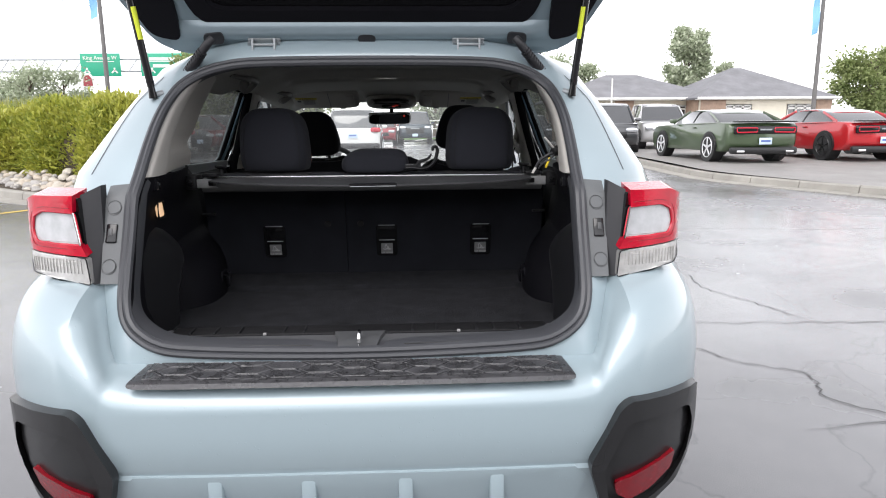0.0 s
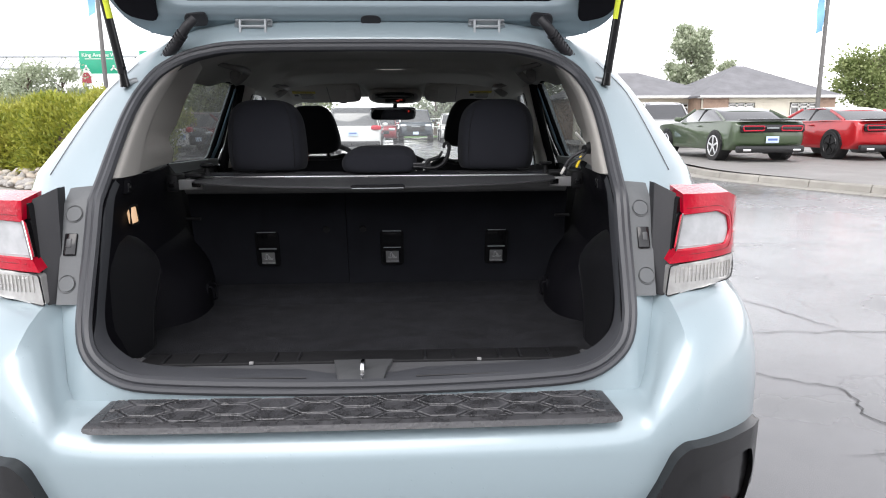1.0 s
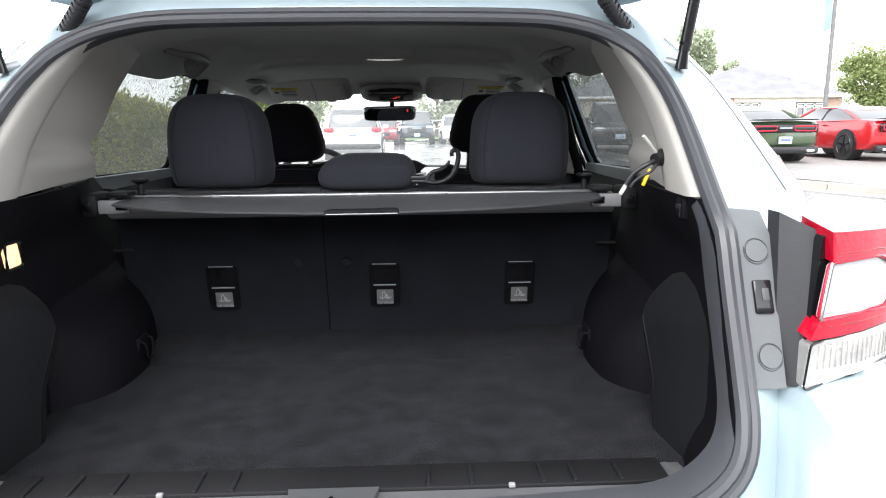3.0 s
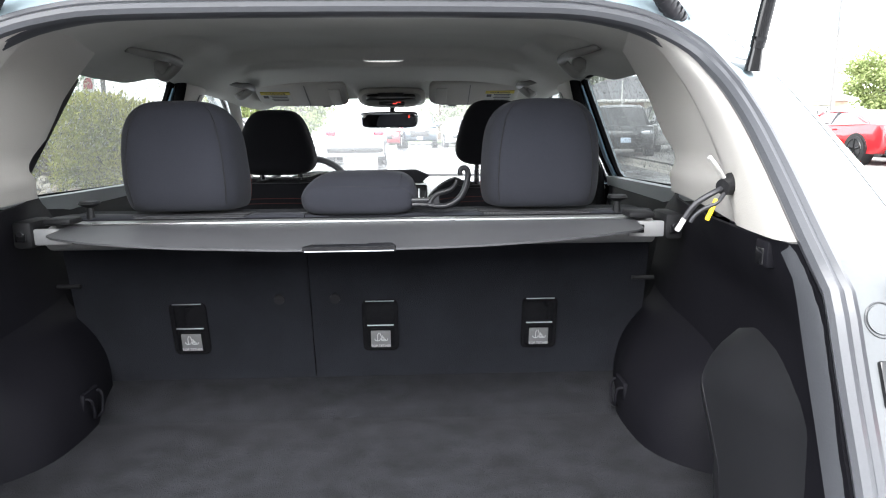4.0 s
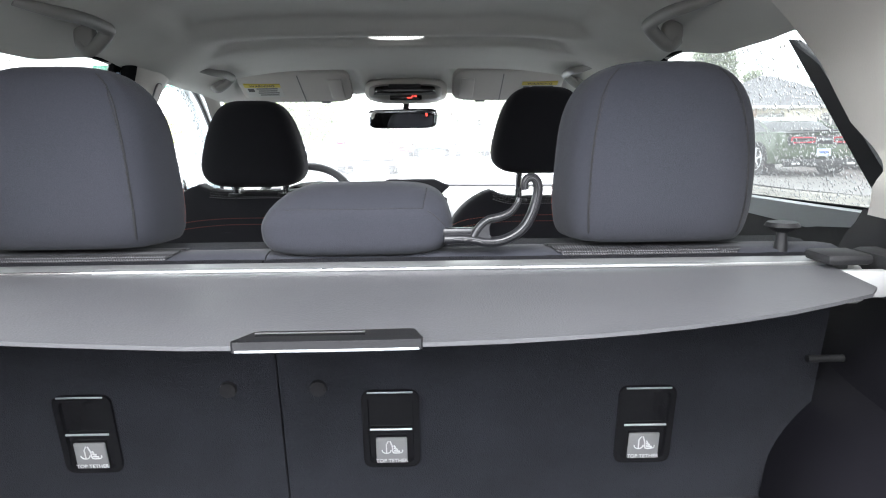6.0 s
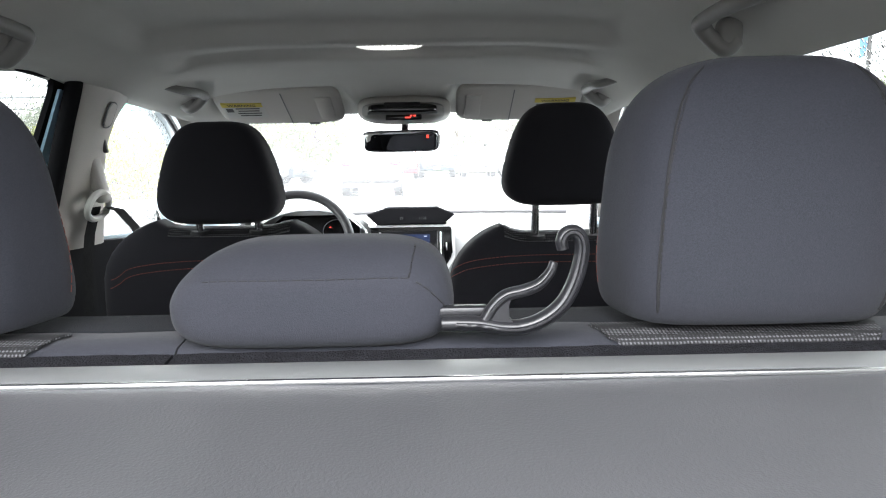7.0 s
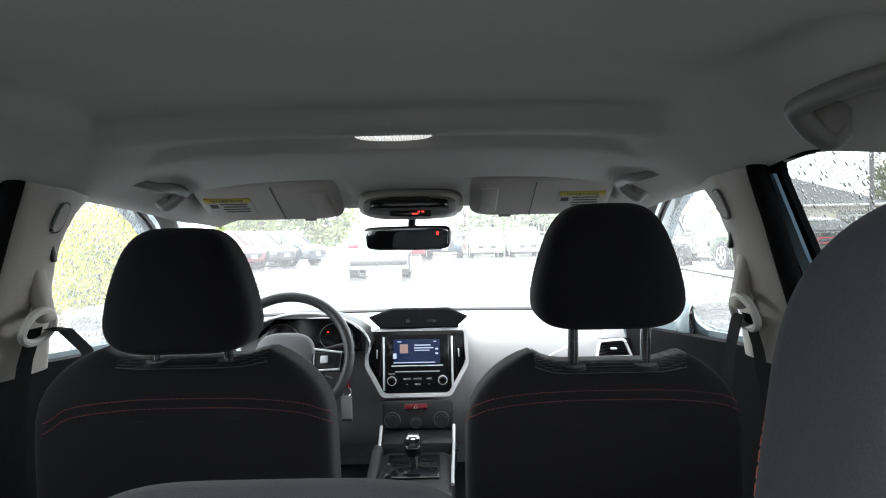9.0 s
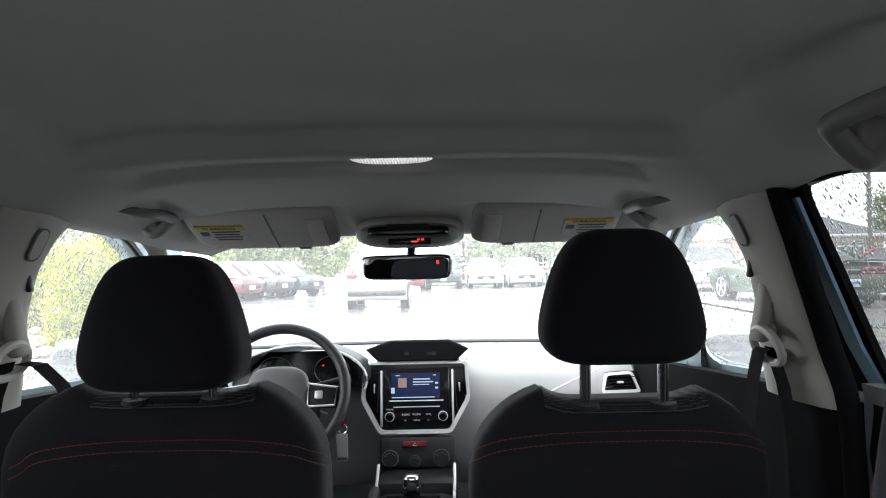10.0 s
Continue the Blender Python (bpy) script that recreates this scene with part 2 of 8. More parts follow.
LABEL_YELLOW = surface("dull_yellow_label_band", (0.50, 0.40, 0.06), 0.5, relief=0)
WHITE_PRINT = surface("white_print", (0.75, 0.75, 0.75), 0.6, relief=0)
DARK_PRINT = surface("dark_print", (0.05, 0.05, 0.05), 0.6, relief=0)
WHITE_PLASTIC = surface("pale_cream_plastic", (0.55, 0.54, 0.51), 0.45, relief=0.1)
YELLOW_PLASTIC = surface("yellow_connector", (0.80, 0.58, 0.03), 0.4, relief=0)
BELT = surface("black_belt_webbing", (0.004, 0.004, 0.0045), 0.8, var=0.2, big=60, fine=700, relief=0.6, spec=0.06)
# windscreen haze is added so the view ahead washes out as in glare
GLASS_FRONT = clear("windscreen_glass", (0.93, 0.96, 0.94), 0.05, rain_glare_haze=0.075)
GLASS_SIDE = clear("rain_beaded_side_glass", (0.90, 0.93, 0.91), 0.05, drops=0.95, run=(1, 1, 0.7), scale=170, rain_glare_haze=0.08)
GLASS_REAR = clear("rain_beaded_tinted_glass", (0.18, 0.192, 0.188), 0.05, drops=1.0, run=(1, 1, 0.8), scale=210, rain_glare_haze=0.03)
MIRROR = surface("silvered_mirror", (0.55, 0.57, 0.58), 0.02, metal=1.0, var=0.01, relief=0, rvar=0.0)
WARM_LAMP = glow("lit_cargo_lamp", (1.0, 0.62, 0.32), 0.22, (0.6, 0.5, 0.4))
DISPLAY = surface("matt_dark_display", (0.006, 0.006, 0.007), 0.7, relief=0, spec=0.03)
DOME_LENS = glow("ribbed_dome_lens", (1.0, 0.97, 0.92), 0.06, (0.6, 0.6, 0.58))
nt_dome = DOME_LENS.node_tree
wv = nt_dome.nodes.new("ShaderNodeTexWave")
wv.inputs["Scale"].default_value = 60.0
nt_dome.links.new(coords(nt_dome.nodes, nt_dome.links), wv.inputs["Vector"])
bump(nt_dome.nodes, nt_dome.links, wv.outputs["Fac"], 0.8, 0.003, nt_dome.nodes["Principled BSDF"])
SCREEN = glow("blue_lit_screen", (0.006, 0.045, 0.20), 0.030, (0.006, 0.006, 0.008))
SCREEN_PALE = glow("pale_screen_print", (0.55, 0.65, 0.85), 0.10)
SCREEN_WARM = glow("album_picture", (0.60, 0.40, 0.34), 0.06)
RED_LIT = glow("red_lit_symbol", (1.0, 0.06, 0.04), 0.14)
DIM_PRINT = glow("dim_display_digits", (0.3, 0.32, 0.34), 0.03)
ASPHALT = asphalt("wet_cracked_asphalt", (0.125, 0.125, 0.13), (0.08, 0.34))
ASPHALT_DRY = asphalt("pale_worn_asphalt", (0.22, 0.21, 0.20), (0.45, 0.8))
CONCRETE = surface("worn_kerb_concrete", (0.31, 0.295, 0.265), 0.85, var=0.25, big=2.5, fine=90, relief=0.7, dist=0.004)
TAR = surface("tar_filled_crack", (0.015, 0.015, 0.016), 0.4, var=0.3)
YELLOW_LINE = surface("worn_yellow_road_paint", (0.55, 0.38, 0.05), 0.6, var=0.4, big=12)
GRASS = surface("lawn_green", (0.07, 0.16, 0.03), 0.9, var=0.45, big=4, fine=60, relief=1.0, dist=0.03)
from mathutils.bvhtree import BVHTree



# ---- building tools ----
def finish(bm, name, material, angle=40, smooth=True):
    bmesh.ops.recalc_face_normals(bm, faces=bm.faces)
    me = bpy.data.meshes.new(name)
    bm.to_mesh(me)
    bm.free()
    for m in material if isinstance(material, (list, tuple)) else [material]:
        me.materials.append(m)
    if smooth:
        me.shade_smooth()
        me.set_sharp_from_angle(angle=radians(angle))
    return me


def thing(name, loc, label, category, group="", kind=""):
    e = new(name)
    e.matrix_basis = Matrix.Translation(loc)
    e.empty_display_size = 0.1
    return tagged(e, label, category, group, kind)


def part(name, bm, material, parent=None, label="", angle=40, smooth=True):
    """One mesh, modelled in world coordinates, under a thing or a part."""
    ob = new(name, finish(bm, name, material, angle, smooth))
    if parent is not None:
        ob.parent = parent
        m = parent.matrix_basis.copy()
        if parent.parent is not None:
            m = Matrix.Identity(4) if parent.type == "MESH" else m
            top = parent.parent
            m = top.matrix_basis @ parent.matrix_parent_inverse @ parent.matrix_basis
        ob.matrix_parent_inverse = m.inverted()
    return tagged(ob, label)


def single(name, bm, material, label, category, group="", kind="", angle=40, smooth=True):
    return tagged(new(name, finish(bm, name, material, angle, smooth)), label, category, group, kind)


def add_box(bm, c, s, bev=0.0, seg=2, rot=None):
    """A box with rounded edges, centre c, sizes s."""
    r = bmesh.ops.create_cube(bm, size=1.0)
    vs = r["verts"]
    bmesh.ops.scale(bm, vec=s, verts=vs)
    if bev:
        es = list({e for v in vs for e in v.link_edges})
        g = bmesh.ops.bevel(bm, geom=es, offset=bev, segments=seg, affect="EDGES", profile=0.5)
        vs = list({v for f in g["faces"] for v in f.verts} | {v for v in vs if v.is_valid})
    if rot is not None:
        bmesh.ops.rotate(bm, cent=(0, 0, 0), matrix=Euler([radians(a) for a in rot]).to_matrix(), verts=vs)
    bmesh.ops.translate(bm, vec=c, verts=vs)
    return vs


def boxm(c, s, bev=0.0, seg=2, rot=None):
    bm = bmesh.new()
    add_box(bm, c, s, bev, seg, rot)
    return bm


def add_cyl(bm, a, b, r, r2=None, seg=16, cap=True):
    a, b = Vector(a), Vector(b)
    d = b - a
    g = bmesh.ops.create_cone(bm, cap_ends=cap, segments=seg, radius1=r, radius2=r if r2 is None else r2, depth=d.length)
    m = Matrix.Translation((a + b) / 2) @ d.to_track_quat("Z", "Y").to_matrix().to_4x4()
    bmesh.ops.transform(bm, matrix=m, verts=g["verts"])
    return g["verts"]


def cylm(a, b, r, r2=None, seg=16):
    bm = bmesh.new()
    add_cyl(bm, a, b, r, r2, seg)
    return bm


def smooth_path(pts, n=6):
    """Catmull-Rom through the points."""
    pts = [Vector(p) for p in pts]
    q = [pts[0] * 2 - pts[1]] + pts + [pts[-1] * 2 - pts[-2]]
    out = []
    for i in range(1, len(q) - 2):
        for k in range(n):
            t = k / n
            a, b, c, d = q[i - 1], q[i], q[i + 1], q[i + 2]
            out.append(0.5 * (2 * b + (c - a) * t + (2 * a - 5 * b + 4 * c - d) * t * t + (3 * b - a - 3 * c + d) * t ** 3))
    return out + [pts[-1]]


def add_tube(bm, pts, r, seg=10, flat=1.0, closed=False, up=(0, 0, 1), radii=None):
    """A tube along points; flat squashes it along its second axis."""
    pts = [Vector(p) for p in pts]
    rings, n = [], len(pts)
    for i, p in enumerate(pts):
        a, b = (pts[(i - 1) % n], pts[(i + 1) % n]) if closed else (pts[max(0, i - 1)], pts[min(n - 1, i + 1)])
        d = (b - a).normalized()
        u = Vector(up)
        s = d.cross(u)
        s = s.normalized() if s.length > 1e-4 else d.orthogonal().normalized()
        w = s.cross(d).normalized()
        rr = r if radii is None else radii[i]
        rings.append([bm.verts.new(p + s * (math.cos(2 * math.pi * k / seg) * rr) + w * (math.sin(2 * math.pi * k / seg) * rr * flat)) for k in range(seg)])
    for i in range(n if closed else n - 1):
        A, B = rings[i], rings[(i + 1) % n]
        for k in range(seg):
            bm.faces.new((A[k], A[(k + 1) % seg], B[(k + 1) % seg], B[k]))
    if not closed:
        bm.faces.new(rings[0][::-1])
        bm.faces.new(rings[-1])


def tubem(pts, r, seg=10, flat=1.0, closed=False, up=(0, 0, 1), n=0):
    bm = bmesh.new()
    add_tube(bm, smooth_path(pts, n) if n else pts, r, seg, flat, closed, up)
    return bm


def loftm(rows, closed_u=False, closed_v=False, caps=False):
    """A skin over rows of points."""
    bm = bmesh.new()
    g = [[bm.verts.new(p) for p in r] for r in rows]
    R, C = len(g), len(g[0])
    for i in range(R if closed_v else R - 1):
        for j in range(C if closed_u else C - 1):
            q = (g[i][j], g[i][(j + 1) % C], g[(i + 1) % R][(j + 1) % C], g[(i + 1) % R][j])
            if len(set(q)) == 4:
                bm.faces.new(q)
    if caps:
        bm.faces.new(g[0][::-1])
        bm.faces.new(g[-1])
    bmesh.ops.remove_doubles(bm, verts=bm.verts, dist=1e-5)
    return bm


def thick(bm, t):
    """Gives a skin thickness."""
    bmesh.ops.recalc_face_normals(bm, faces=bm.faces)
    bm.normal_update()
    way = {v: v.normal.copy() for v in bm.verts}
    g = bmesh.ops.extrude_face_region(bm, geom=bm.faces[:], use_keep_orig=True)
    old = {v.co.to_tuple(5): n for v, n in way.items()}
    for v in [e for e in g["geom"] if isinstance(e, bmesh.types.BMVert)]:
        v.co -= old.get(v.co.to_tuple(5), Vector((0, 0, 0))) * t
    return bm


def rounded(poly, r, n=4):
    """A polygon with its corners rounded to radius r."""
    out, N = [], len(poly)
    for i in range(N):
        p = Vector(poly[i])
        a, b = Vector(poly[i - 1]) - p, Vector(poly[(i + 1) % N]) - p
        k = min(r, a.length * 0.45, b.length * 0.45)
        s, e = p + a.normalized() * k, p + b.normalized() * k
        for j in range(n + 1):
            t = j / n
            out.append(tuple((1 - t) ** 2 * s + 2 * t * (1 - t) * p + t * t * e))
    return out


def patchm(outline, place, holes=(), step=0.05, ext=None):
    """A flat outline (with holes), cut into a grid and laid on the surface place(u, v); ext: drawn out by this way."""
    bm = bmesh.new()
    edges = []
    for loop in (outline, *holes):
        vs = [bm.verts.new((p[0], p[1], 0)) for p in loop]
        edges += [bm.edges.new((vs[i], vs[(i + 1) % len(vs)])) for i in range(len(vs))]
    bmesh.ops.triangle_fill(bm, use_beauty=True, use_dissolve=False, edges=edges)
    us, vv = [p[0] for p in outline], [p[1] for p in outline]
    for lo, hi, ax in ((min(us), max(us), 0), (min(vv), max(vv), 1)):
        k = math.floor(lo / step) + 1
        while k * step < hi - 1e-6:
            co, no = [0, 0, 0], [0, 0, 0]
            co[ax], no[ax] = k * step, 1
            bmesh.ops.bisect_plane(bm, geom=bm.verts[:] + bm.edges[:] + bm.faces[:], dist=1e-6, plane_co=co, plane_no=no)
            k += 1
    for v in bm.verts:
        v.co = Vector(place(v.co.x, v.co.y))
    bmesh.ops.recalc_face_normals(bm, faces=bm.faces)
    if ext is not None:
        g = bmesh.ops.extrude_face_region(bm, geom=bm.faces[:], use_keep_orig=True)
        bmesh.ops.translate(bm, vec=ext, verts=[v for v in g["geom"] if isinstance(v, bmesh.types.BMVert)])
    return bm


def mirror(bm):
    """The same on the other side of the car."""
    b2 = bm.copy()
    for v in b2.verts:
        v.co.x = -v.co.x
    bmesh.ops.reverse_faces(b2, faces=b2.faces)
    return b2


def cushionm(c, s, power=4.0, seg=14, shape=None):
    """A padded block: a rounded box, centre c, sizes s; shape(x, y, z in -1..1) may move its points."""
    bm = bmesh.new()
    bmesh.ops.create_cube(bm, size=2.0)
    bmesh.ops.subdivide_edges(bm, edges=bm.edges[:], cuts=seg, use_grid_fill=True)
    for v in bm.verts:
        x, y, z = v.co
        k = (abs(x) ** power + abs(y) ** power + abs(z) ** power) ** (1 / power)
        x, y, z = x / k, y / k, z / k
        if shape:
            x, y, z = shape(x, y, z)
        v.co = (c[0] + x * s[0] / 2, c[1] + y * s[1] / 2, c[2] + z * s[2] / 2)
    return bm


def interp(x, xs, ys):
    return float(np.interp(x, xs, ys))


def letters(text, size, place, name, material, parent=None, depth=0.001):
    """Raised built-in lettering, centred, on the plane of the pose place."""
    cu = bpy.data.curves.new(name, "FONT")
    cu.body, cu.size, cu.align_x, cu.align_y, cu.extrude = text, size, "CENTER", "CENTER", depth
    tmp = new(name, cu)
    bpy.context.view_layer.update()
    me = bpy.data.meshes.new_from_object(tmp.evaluated_get(bpy.context.evaluated_depsgraph_get()))
    bpy.data.objects.remove(tmp)
    me.transform(place)
    bm = bmesh.new()
    bm.from_mesh(me)
    bpy.data.meshes.remove(me)
    return part(name, bm, material, parent, smooth=False)


# ---- the hatchback: body ----
car = thing("hatchback_car", (0, 2.2, 0), "pale blue-grey crossover hatchback with its tailgate raised, wet from rain", "car")


def y_open(z):
    """How far forward the tailgate opening lies at height z."""
    return interp(z, [0.60, 0.70, 0.85, 1.05, 1.31, 1.46, 1.52], [0.10, 0.115, 0.20, 0.29, 0.61, 0.745, 0.80])


HALF_OPENING = [(0.0, 1.422), (0.18, 1.421), (0.35, 1.417), (0.43, 1.405), (0.49, 1.384), (0.54, 1.347), (0.566, 1.30), (0.576, 1.24), (0.575, 1.17), (0.570, 1.10),
                (0.567, 1.03), (0.566, 0.96), (0.566, 0.88), (0.563, 0.82), (0.548, 0.772), (0.515, 0.738), (0.46, 0.712), (0.38, 0.702), (0.20, 0.695), (0.0, 0.692)]
OPENING = HALF_OPENING + [(-x, z) for x, z in HALF_OPENING[-2:0:-1]]


def side_x(y, z):
    """Half width of the outer body side."""
    x = interp(z, [0.25, 0.45, 0.6, 0.8, 0.95, 1.02, 1.08, 1.22, 1.36, 1.45, 1.50], [0.80, 0.86, 0.875, 0.88, 0.87, 0.85, 0.81, 0.755, 0.70, 0.64, 0.59])
    if y < 1.3 and z > 0.95:
        x += 0.035 * min(1, (z - 0.95) / 0.1) * max(0, min(1, (1.3 - y) / 0.6)) * max(0, min(1, (1.5 - z) / 0.1))
    if y > 3.4:
        x *= 1 - 0.22 * ((y - 3.4) / 1.0) ** 2
    return x


def roof_z(x, y):
    return interp(y, [0.7, 0.95, 1.3, 2.0, 2.4, 2.7], [1.475, 1.512, 1.535, 1.54, 1.515, 1.46]) - 0.085 * (abs(x) / 0.62) ** 2.2


def inset(loop, d):
    """The loop drawn inwards by d."""
    out, n = [], len(loop)
    for i in range(n):
        a, b = Vector(loop[i - 1]), Vector(loop[(i + 1) % n])
        t = (b - a).normalized()
        nrm = Vector((-t.y, t.x))
        p = Vector(loop[i])
        if (p + nrm * 0.01 - Vector((0, 1.05))).length > (p - Vector((0, 1.05))).length:
            nrm = -nrm
        out.append(tuple(p + nrm * d))
    return out


def dense(loop, n=3):
    return [(p.x, p.y) for p in smooth_path([(x, z, 0) for x, z in loop + [loop[0]]], n)[:-1]]


OPEN_D = dense(OPENING)


def open_x(z):
    """Half width of the opening at height z, above its middle."""
    side = HALF_OPENING[:13][::-1]
    return interp(z, [q[1] for q in side], [q[0] for q in side])

# rear quarter skin between the opening and the body side
quarter_rows = []
for x, z in HALF_OPENING[:13]:
    y = y_open(z)
    if z >= 1.33:
        k = (1.422 - z) / 0.075 if z > 1.347 else 1.0
        k = max(0, min(1, k))
        sx = 0.02 * min(1, x / 0.18)
        ex = x + sx + 0.13 * k
        ye = y + 0.26 + 0.14 * k
        ez = roof_z(ex, ye) if k < 0.9 else 1.43
        e, m = Vector((ex, ye, ez)), Vector((x + sx + 0.09 * k, y + 0.02, z + 0.075 * (1 - k) + 0.03))
    else:
        ye = y + 0.42
        e, m = Vector((side_x(ye, z), ye, z)), Vector((side_x(y + 0.2, z) + 0.004, y + 0.035, z))
    c = Vector((x, y, z))
    if z < 1.07:
        c, m = c + Vector((0.02, 0.05, 0)), m + Vector((-0.04, 0.05, 0))
    quarter_rows.append([(1 - t) ** 2 * c + 2 * t * (1 - t) * m + t * t * e for t in (0, 0.06, 0.13, 0.2, 0.28, 0.36, 0.44, 0.52, 0.6, 0.7, 0.8, 0.9, 1.0)])
for b in (1, -1):
    bm = loftm(quarter_rows)
    thick(bm, -0.004)
    part("quarter_panel", bm if b > 0 else mirror(bm), BLUE, car, "wet pale blue-grey rear quarter panel", angle=60)
    # pressed rain channel beside the opening
    ch = [r[4] + Vector((0.004, -0.004, 0.002)) for r in quarter_rows[5:10]]
    bm = tubem([(p.x, p.y, p.z) for p in ch], 0.0013, 6, 0.6, n=4)
    part("rain_channel", bm if b > 0 else mirror(bm), STEEL_DARK, car)

# body sides with wheel arches and window openings
def arch(yc, r, n=12):
    return [(yc + r * math.cos(a), 0.36 + r * math.sin(a)) for a in [math.pi - math.pi * k / n for k in range(n + 1)]]


REAR_WINDOW = rounded([(1.868, 1.045), (1.872, 1.382), (1.55, 1.388), (1.25, 1.365), (1.06, 1.34), (0.985, 1.27), (0.935, 1.075)], 0.03)
FRONT_WINDOW = rounded([(1.925, 1.03), (1.95, 1.25), (2.04, 1.362), (2.20, 1.378), (2.42, 1.31), (2.75, 1.15), (3.04, 0.965), (2.6, 0.975)], 0.03)
SIDE_OUTLINE = [(0.42, 0.40), (0.56, 0.40)] + arch(0.95, 0.37)[1:-1] + [(1.34, 0.34), (3.21, 0.34)] + arch(3.60, 0.37)[1:-1] + \
    [(3.99, 0.40), (4.30, 0.42), (4.36, 0.66), (4.28, 0.82), (3.9, 0.89), (3.45, 0.945), (3.05, 1.155), (2.62, 1.40), (2.45, 1.455), (2.0, 1.485), (1.4, 1.475), (1.10, 1.43),
     (1.03, 1.347), (0.96, 1.30), (0.885, 1.24), (0.80, 1.17), (0.72, 1.10), (0.69, 1.03), (0.66, 0.96), (0.62, 0.88), (0.45, 0.80)]
for b in (1, -1):
    bm = patchm(SIDE_OUTLINE, lambda y, z: (side_x(y, z), y, z), [REAR_WINDOW, FRONT_WINDOW], 0.09, (-0.02, 0, 0))
    part("body_side", bm if b > 0 else mirror(bm), BLUE, car, "wet pale blue-grey body side with window openings", angle=50)
    for poly, yh in (([(1.12, 0.50), (1.38, 0.42), (1.82, 0.42), (1.84, 1.02), (0.98, 1.02), (0.98, 0.86)], 1.10), ([(1.86, 0.42), (3.02, 0.42), (3.08, 0.96), (1.86, 1.02)], 1.98)):
        bm = patchm(rounded(poly, 0.04), lambda y, z: (side_x(y, z) + 0.001, y, z), (), 0.12, (0.006, 0, 0))
        door = part("door_skin", bm if b > 0 else mirror(bm), BLUE, car)
        hb = boxm((side_x(yh, 0.93) + 0.03, yh, 0.90), (0.025, 0.2, 0.03), 0.01)
        part("door_handle", hb if b > 0 else mirror(hb), BLUE, door)
    bm = patchm([(0.45, 0.36), (0.55, 0.36)] + arch(0.95, 0.375)[1:-1] + [(1.35, 0.30), (3.2, 0.30)] + arch(3.60, 0.375)[1:-1] + [(4.0, 0.36), (4.25, 0.36), (4.25, 0.44), (4.03, 0.46)] +
                [(3.60 - 0.43 * math.cos(a), 0.36 + 0.43 * math.sin(a)) for a in [math.pi - 0.25 - (math.pi - 0.5) * k / 12 for k in range(13)]] + [(3.15, 0.42), (1.40, 0.42)] +
                [(0.95 - 0.43 * math.cos(a), 0.36 + 0.43 * math.sin(a)) for a in [math.pi - 0.25 - (math.pi - 0.5) * k / 12 for k in range(13)]] + [(0.45, 0.46)],
                lambda y, z: (side_x(y, z) + 0.002, y, z), (), 0.12, (0.022, 0, 0))
    part("arch_cladding", bm if b > 0 else mirror(bm), CLAD, car, "black plastic wheel-arch and sill cladding")
    # panes
    for nm, poly, gm in (("rear_door_glass", REAR_WINDOW, GLASS_REAR), ("front_door_glass", FRONT_WINDOW, GLASS_SIDE)):
        bm = patchm(poly, lambda y, z: (side_x(y, z) - 0.026, y, z), (), 0.12)
        ob = part(nm, bm if b > 0 else mirror(bm), gm, car, "rain-beaded tinted pane" if nm[0] == "r" else "rain-beaded clear pane")
        ob.visible_shadow = nm[0] == "r"
    bm = patchm([(1.14, 1.04), (1.085, 1.04), (1.205, 1.30), (1.262, 1.345)], lambda y, z: (side_x(y, z) - 0.034, y, z), (), 0.1, (0.02, 0, 0))
    part("window_divider", bm if b > 0 else mirror(bm), RUBBER, car)

# roof, windscreen, bonnet, floor pan
bm = patchm([(-0.57, 0.98), (0.57, 0.98), (0.60, 1.3), (0.60, 2.2), (0.56, 2.62), (-0.56, 2.62), (-0.60, 2.2), (-0.60, 1.3)], lambda x, y: (x, y, roof_z(x, y)), (), 0.12, (0, 0, -0.012))
part("roof_panel", bm, BLUE, car, angle=60)
for b in (1, -1):
    bm = tubem([(b * 0.585, 1.05, 1.475), (b * 0.60, 1.2, 1.545), (b * 0.605, 1.7, 1.565), (b * 0.60, 2.2, 1.545), (b * 0.58, 2.4, 1.475)], 0.016, 8, n=4)
    part("roof_rail", bm, CLAD, car)
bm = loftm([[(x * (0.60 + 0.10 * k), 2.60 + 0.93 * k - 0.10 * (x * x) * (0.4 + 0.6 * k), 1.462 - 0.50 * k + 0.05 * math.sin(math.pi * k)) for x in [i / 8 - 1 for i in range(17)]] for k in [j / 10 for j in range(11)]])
windscreen = part("windscreen", bm, GLASS_FRONT, car, "clear laminated windscreen with glare haze put into the glass")
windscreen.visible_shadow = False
bm = patchm([(-0.855, 3.46), (0.855, 3.46), (0.845, 3.7), (0.80, 4.0), (0.68, 4.36), (-0.68, 4.36), (-0.80, 4.0), (-0.845, 3.7)], lambda x, y: (x, y, interp(y, [3.48, 4.0, 4.25, 4.4], [0.925, 0.89, 0.84, 0.77]) - 0.025 * (x / 0.8) ** 2), (), 0.15, (0, 0, -0.015))
part("bonnet", bm, BLUE, car, angle=60)
bm = loftm([[(x * w, y + 0.10 * (1 - abs(x)) ** 0.6, z) for x in [i / 8 - 1 for i in range(17)]] for w, y, z in ((0.62, 4.33, 0.82), (0.68, 4.36, 0.7), (0.70, 4.37, 0.5), (0.66, 4.34, 0.36), (0.6, 4.2, 0.25))])
thick(bm, 0.02)
part("front_bumper", bm, BLUE, car)
part("floor_pan", boxm((0, 2.3, 0.29), (1.50, 3.9, 0.06), 0.02), CLAD, car)

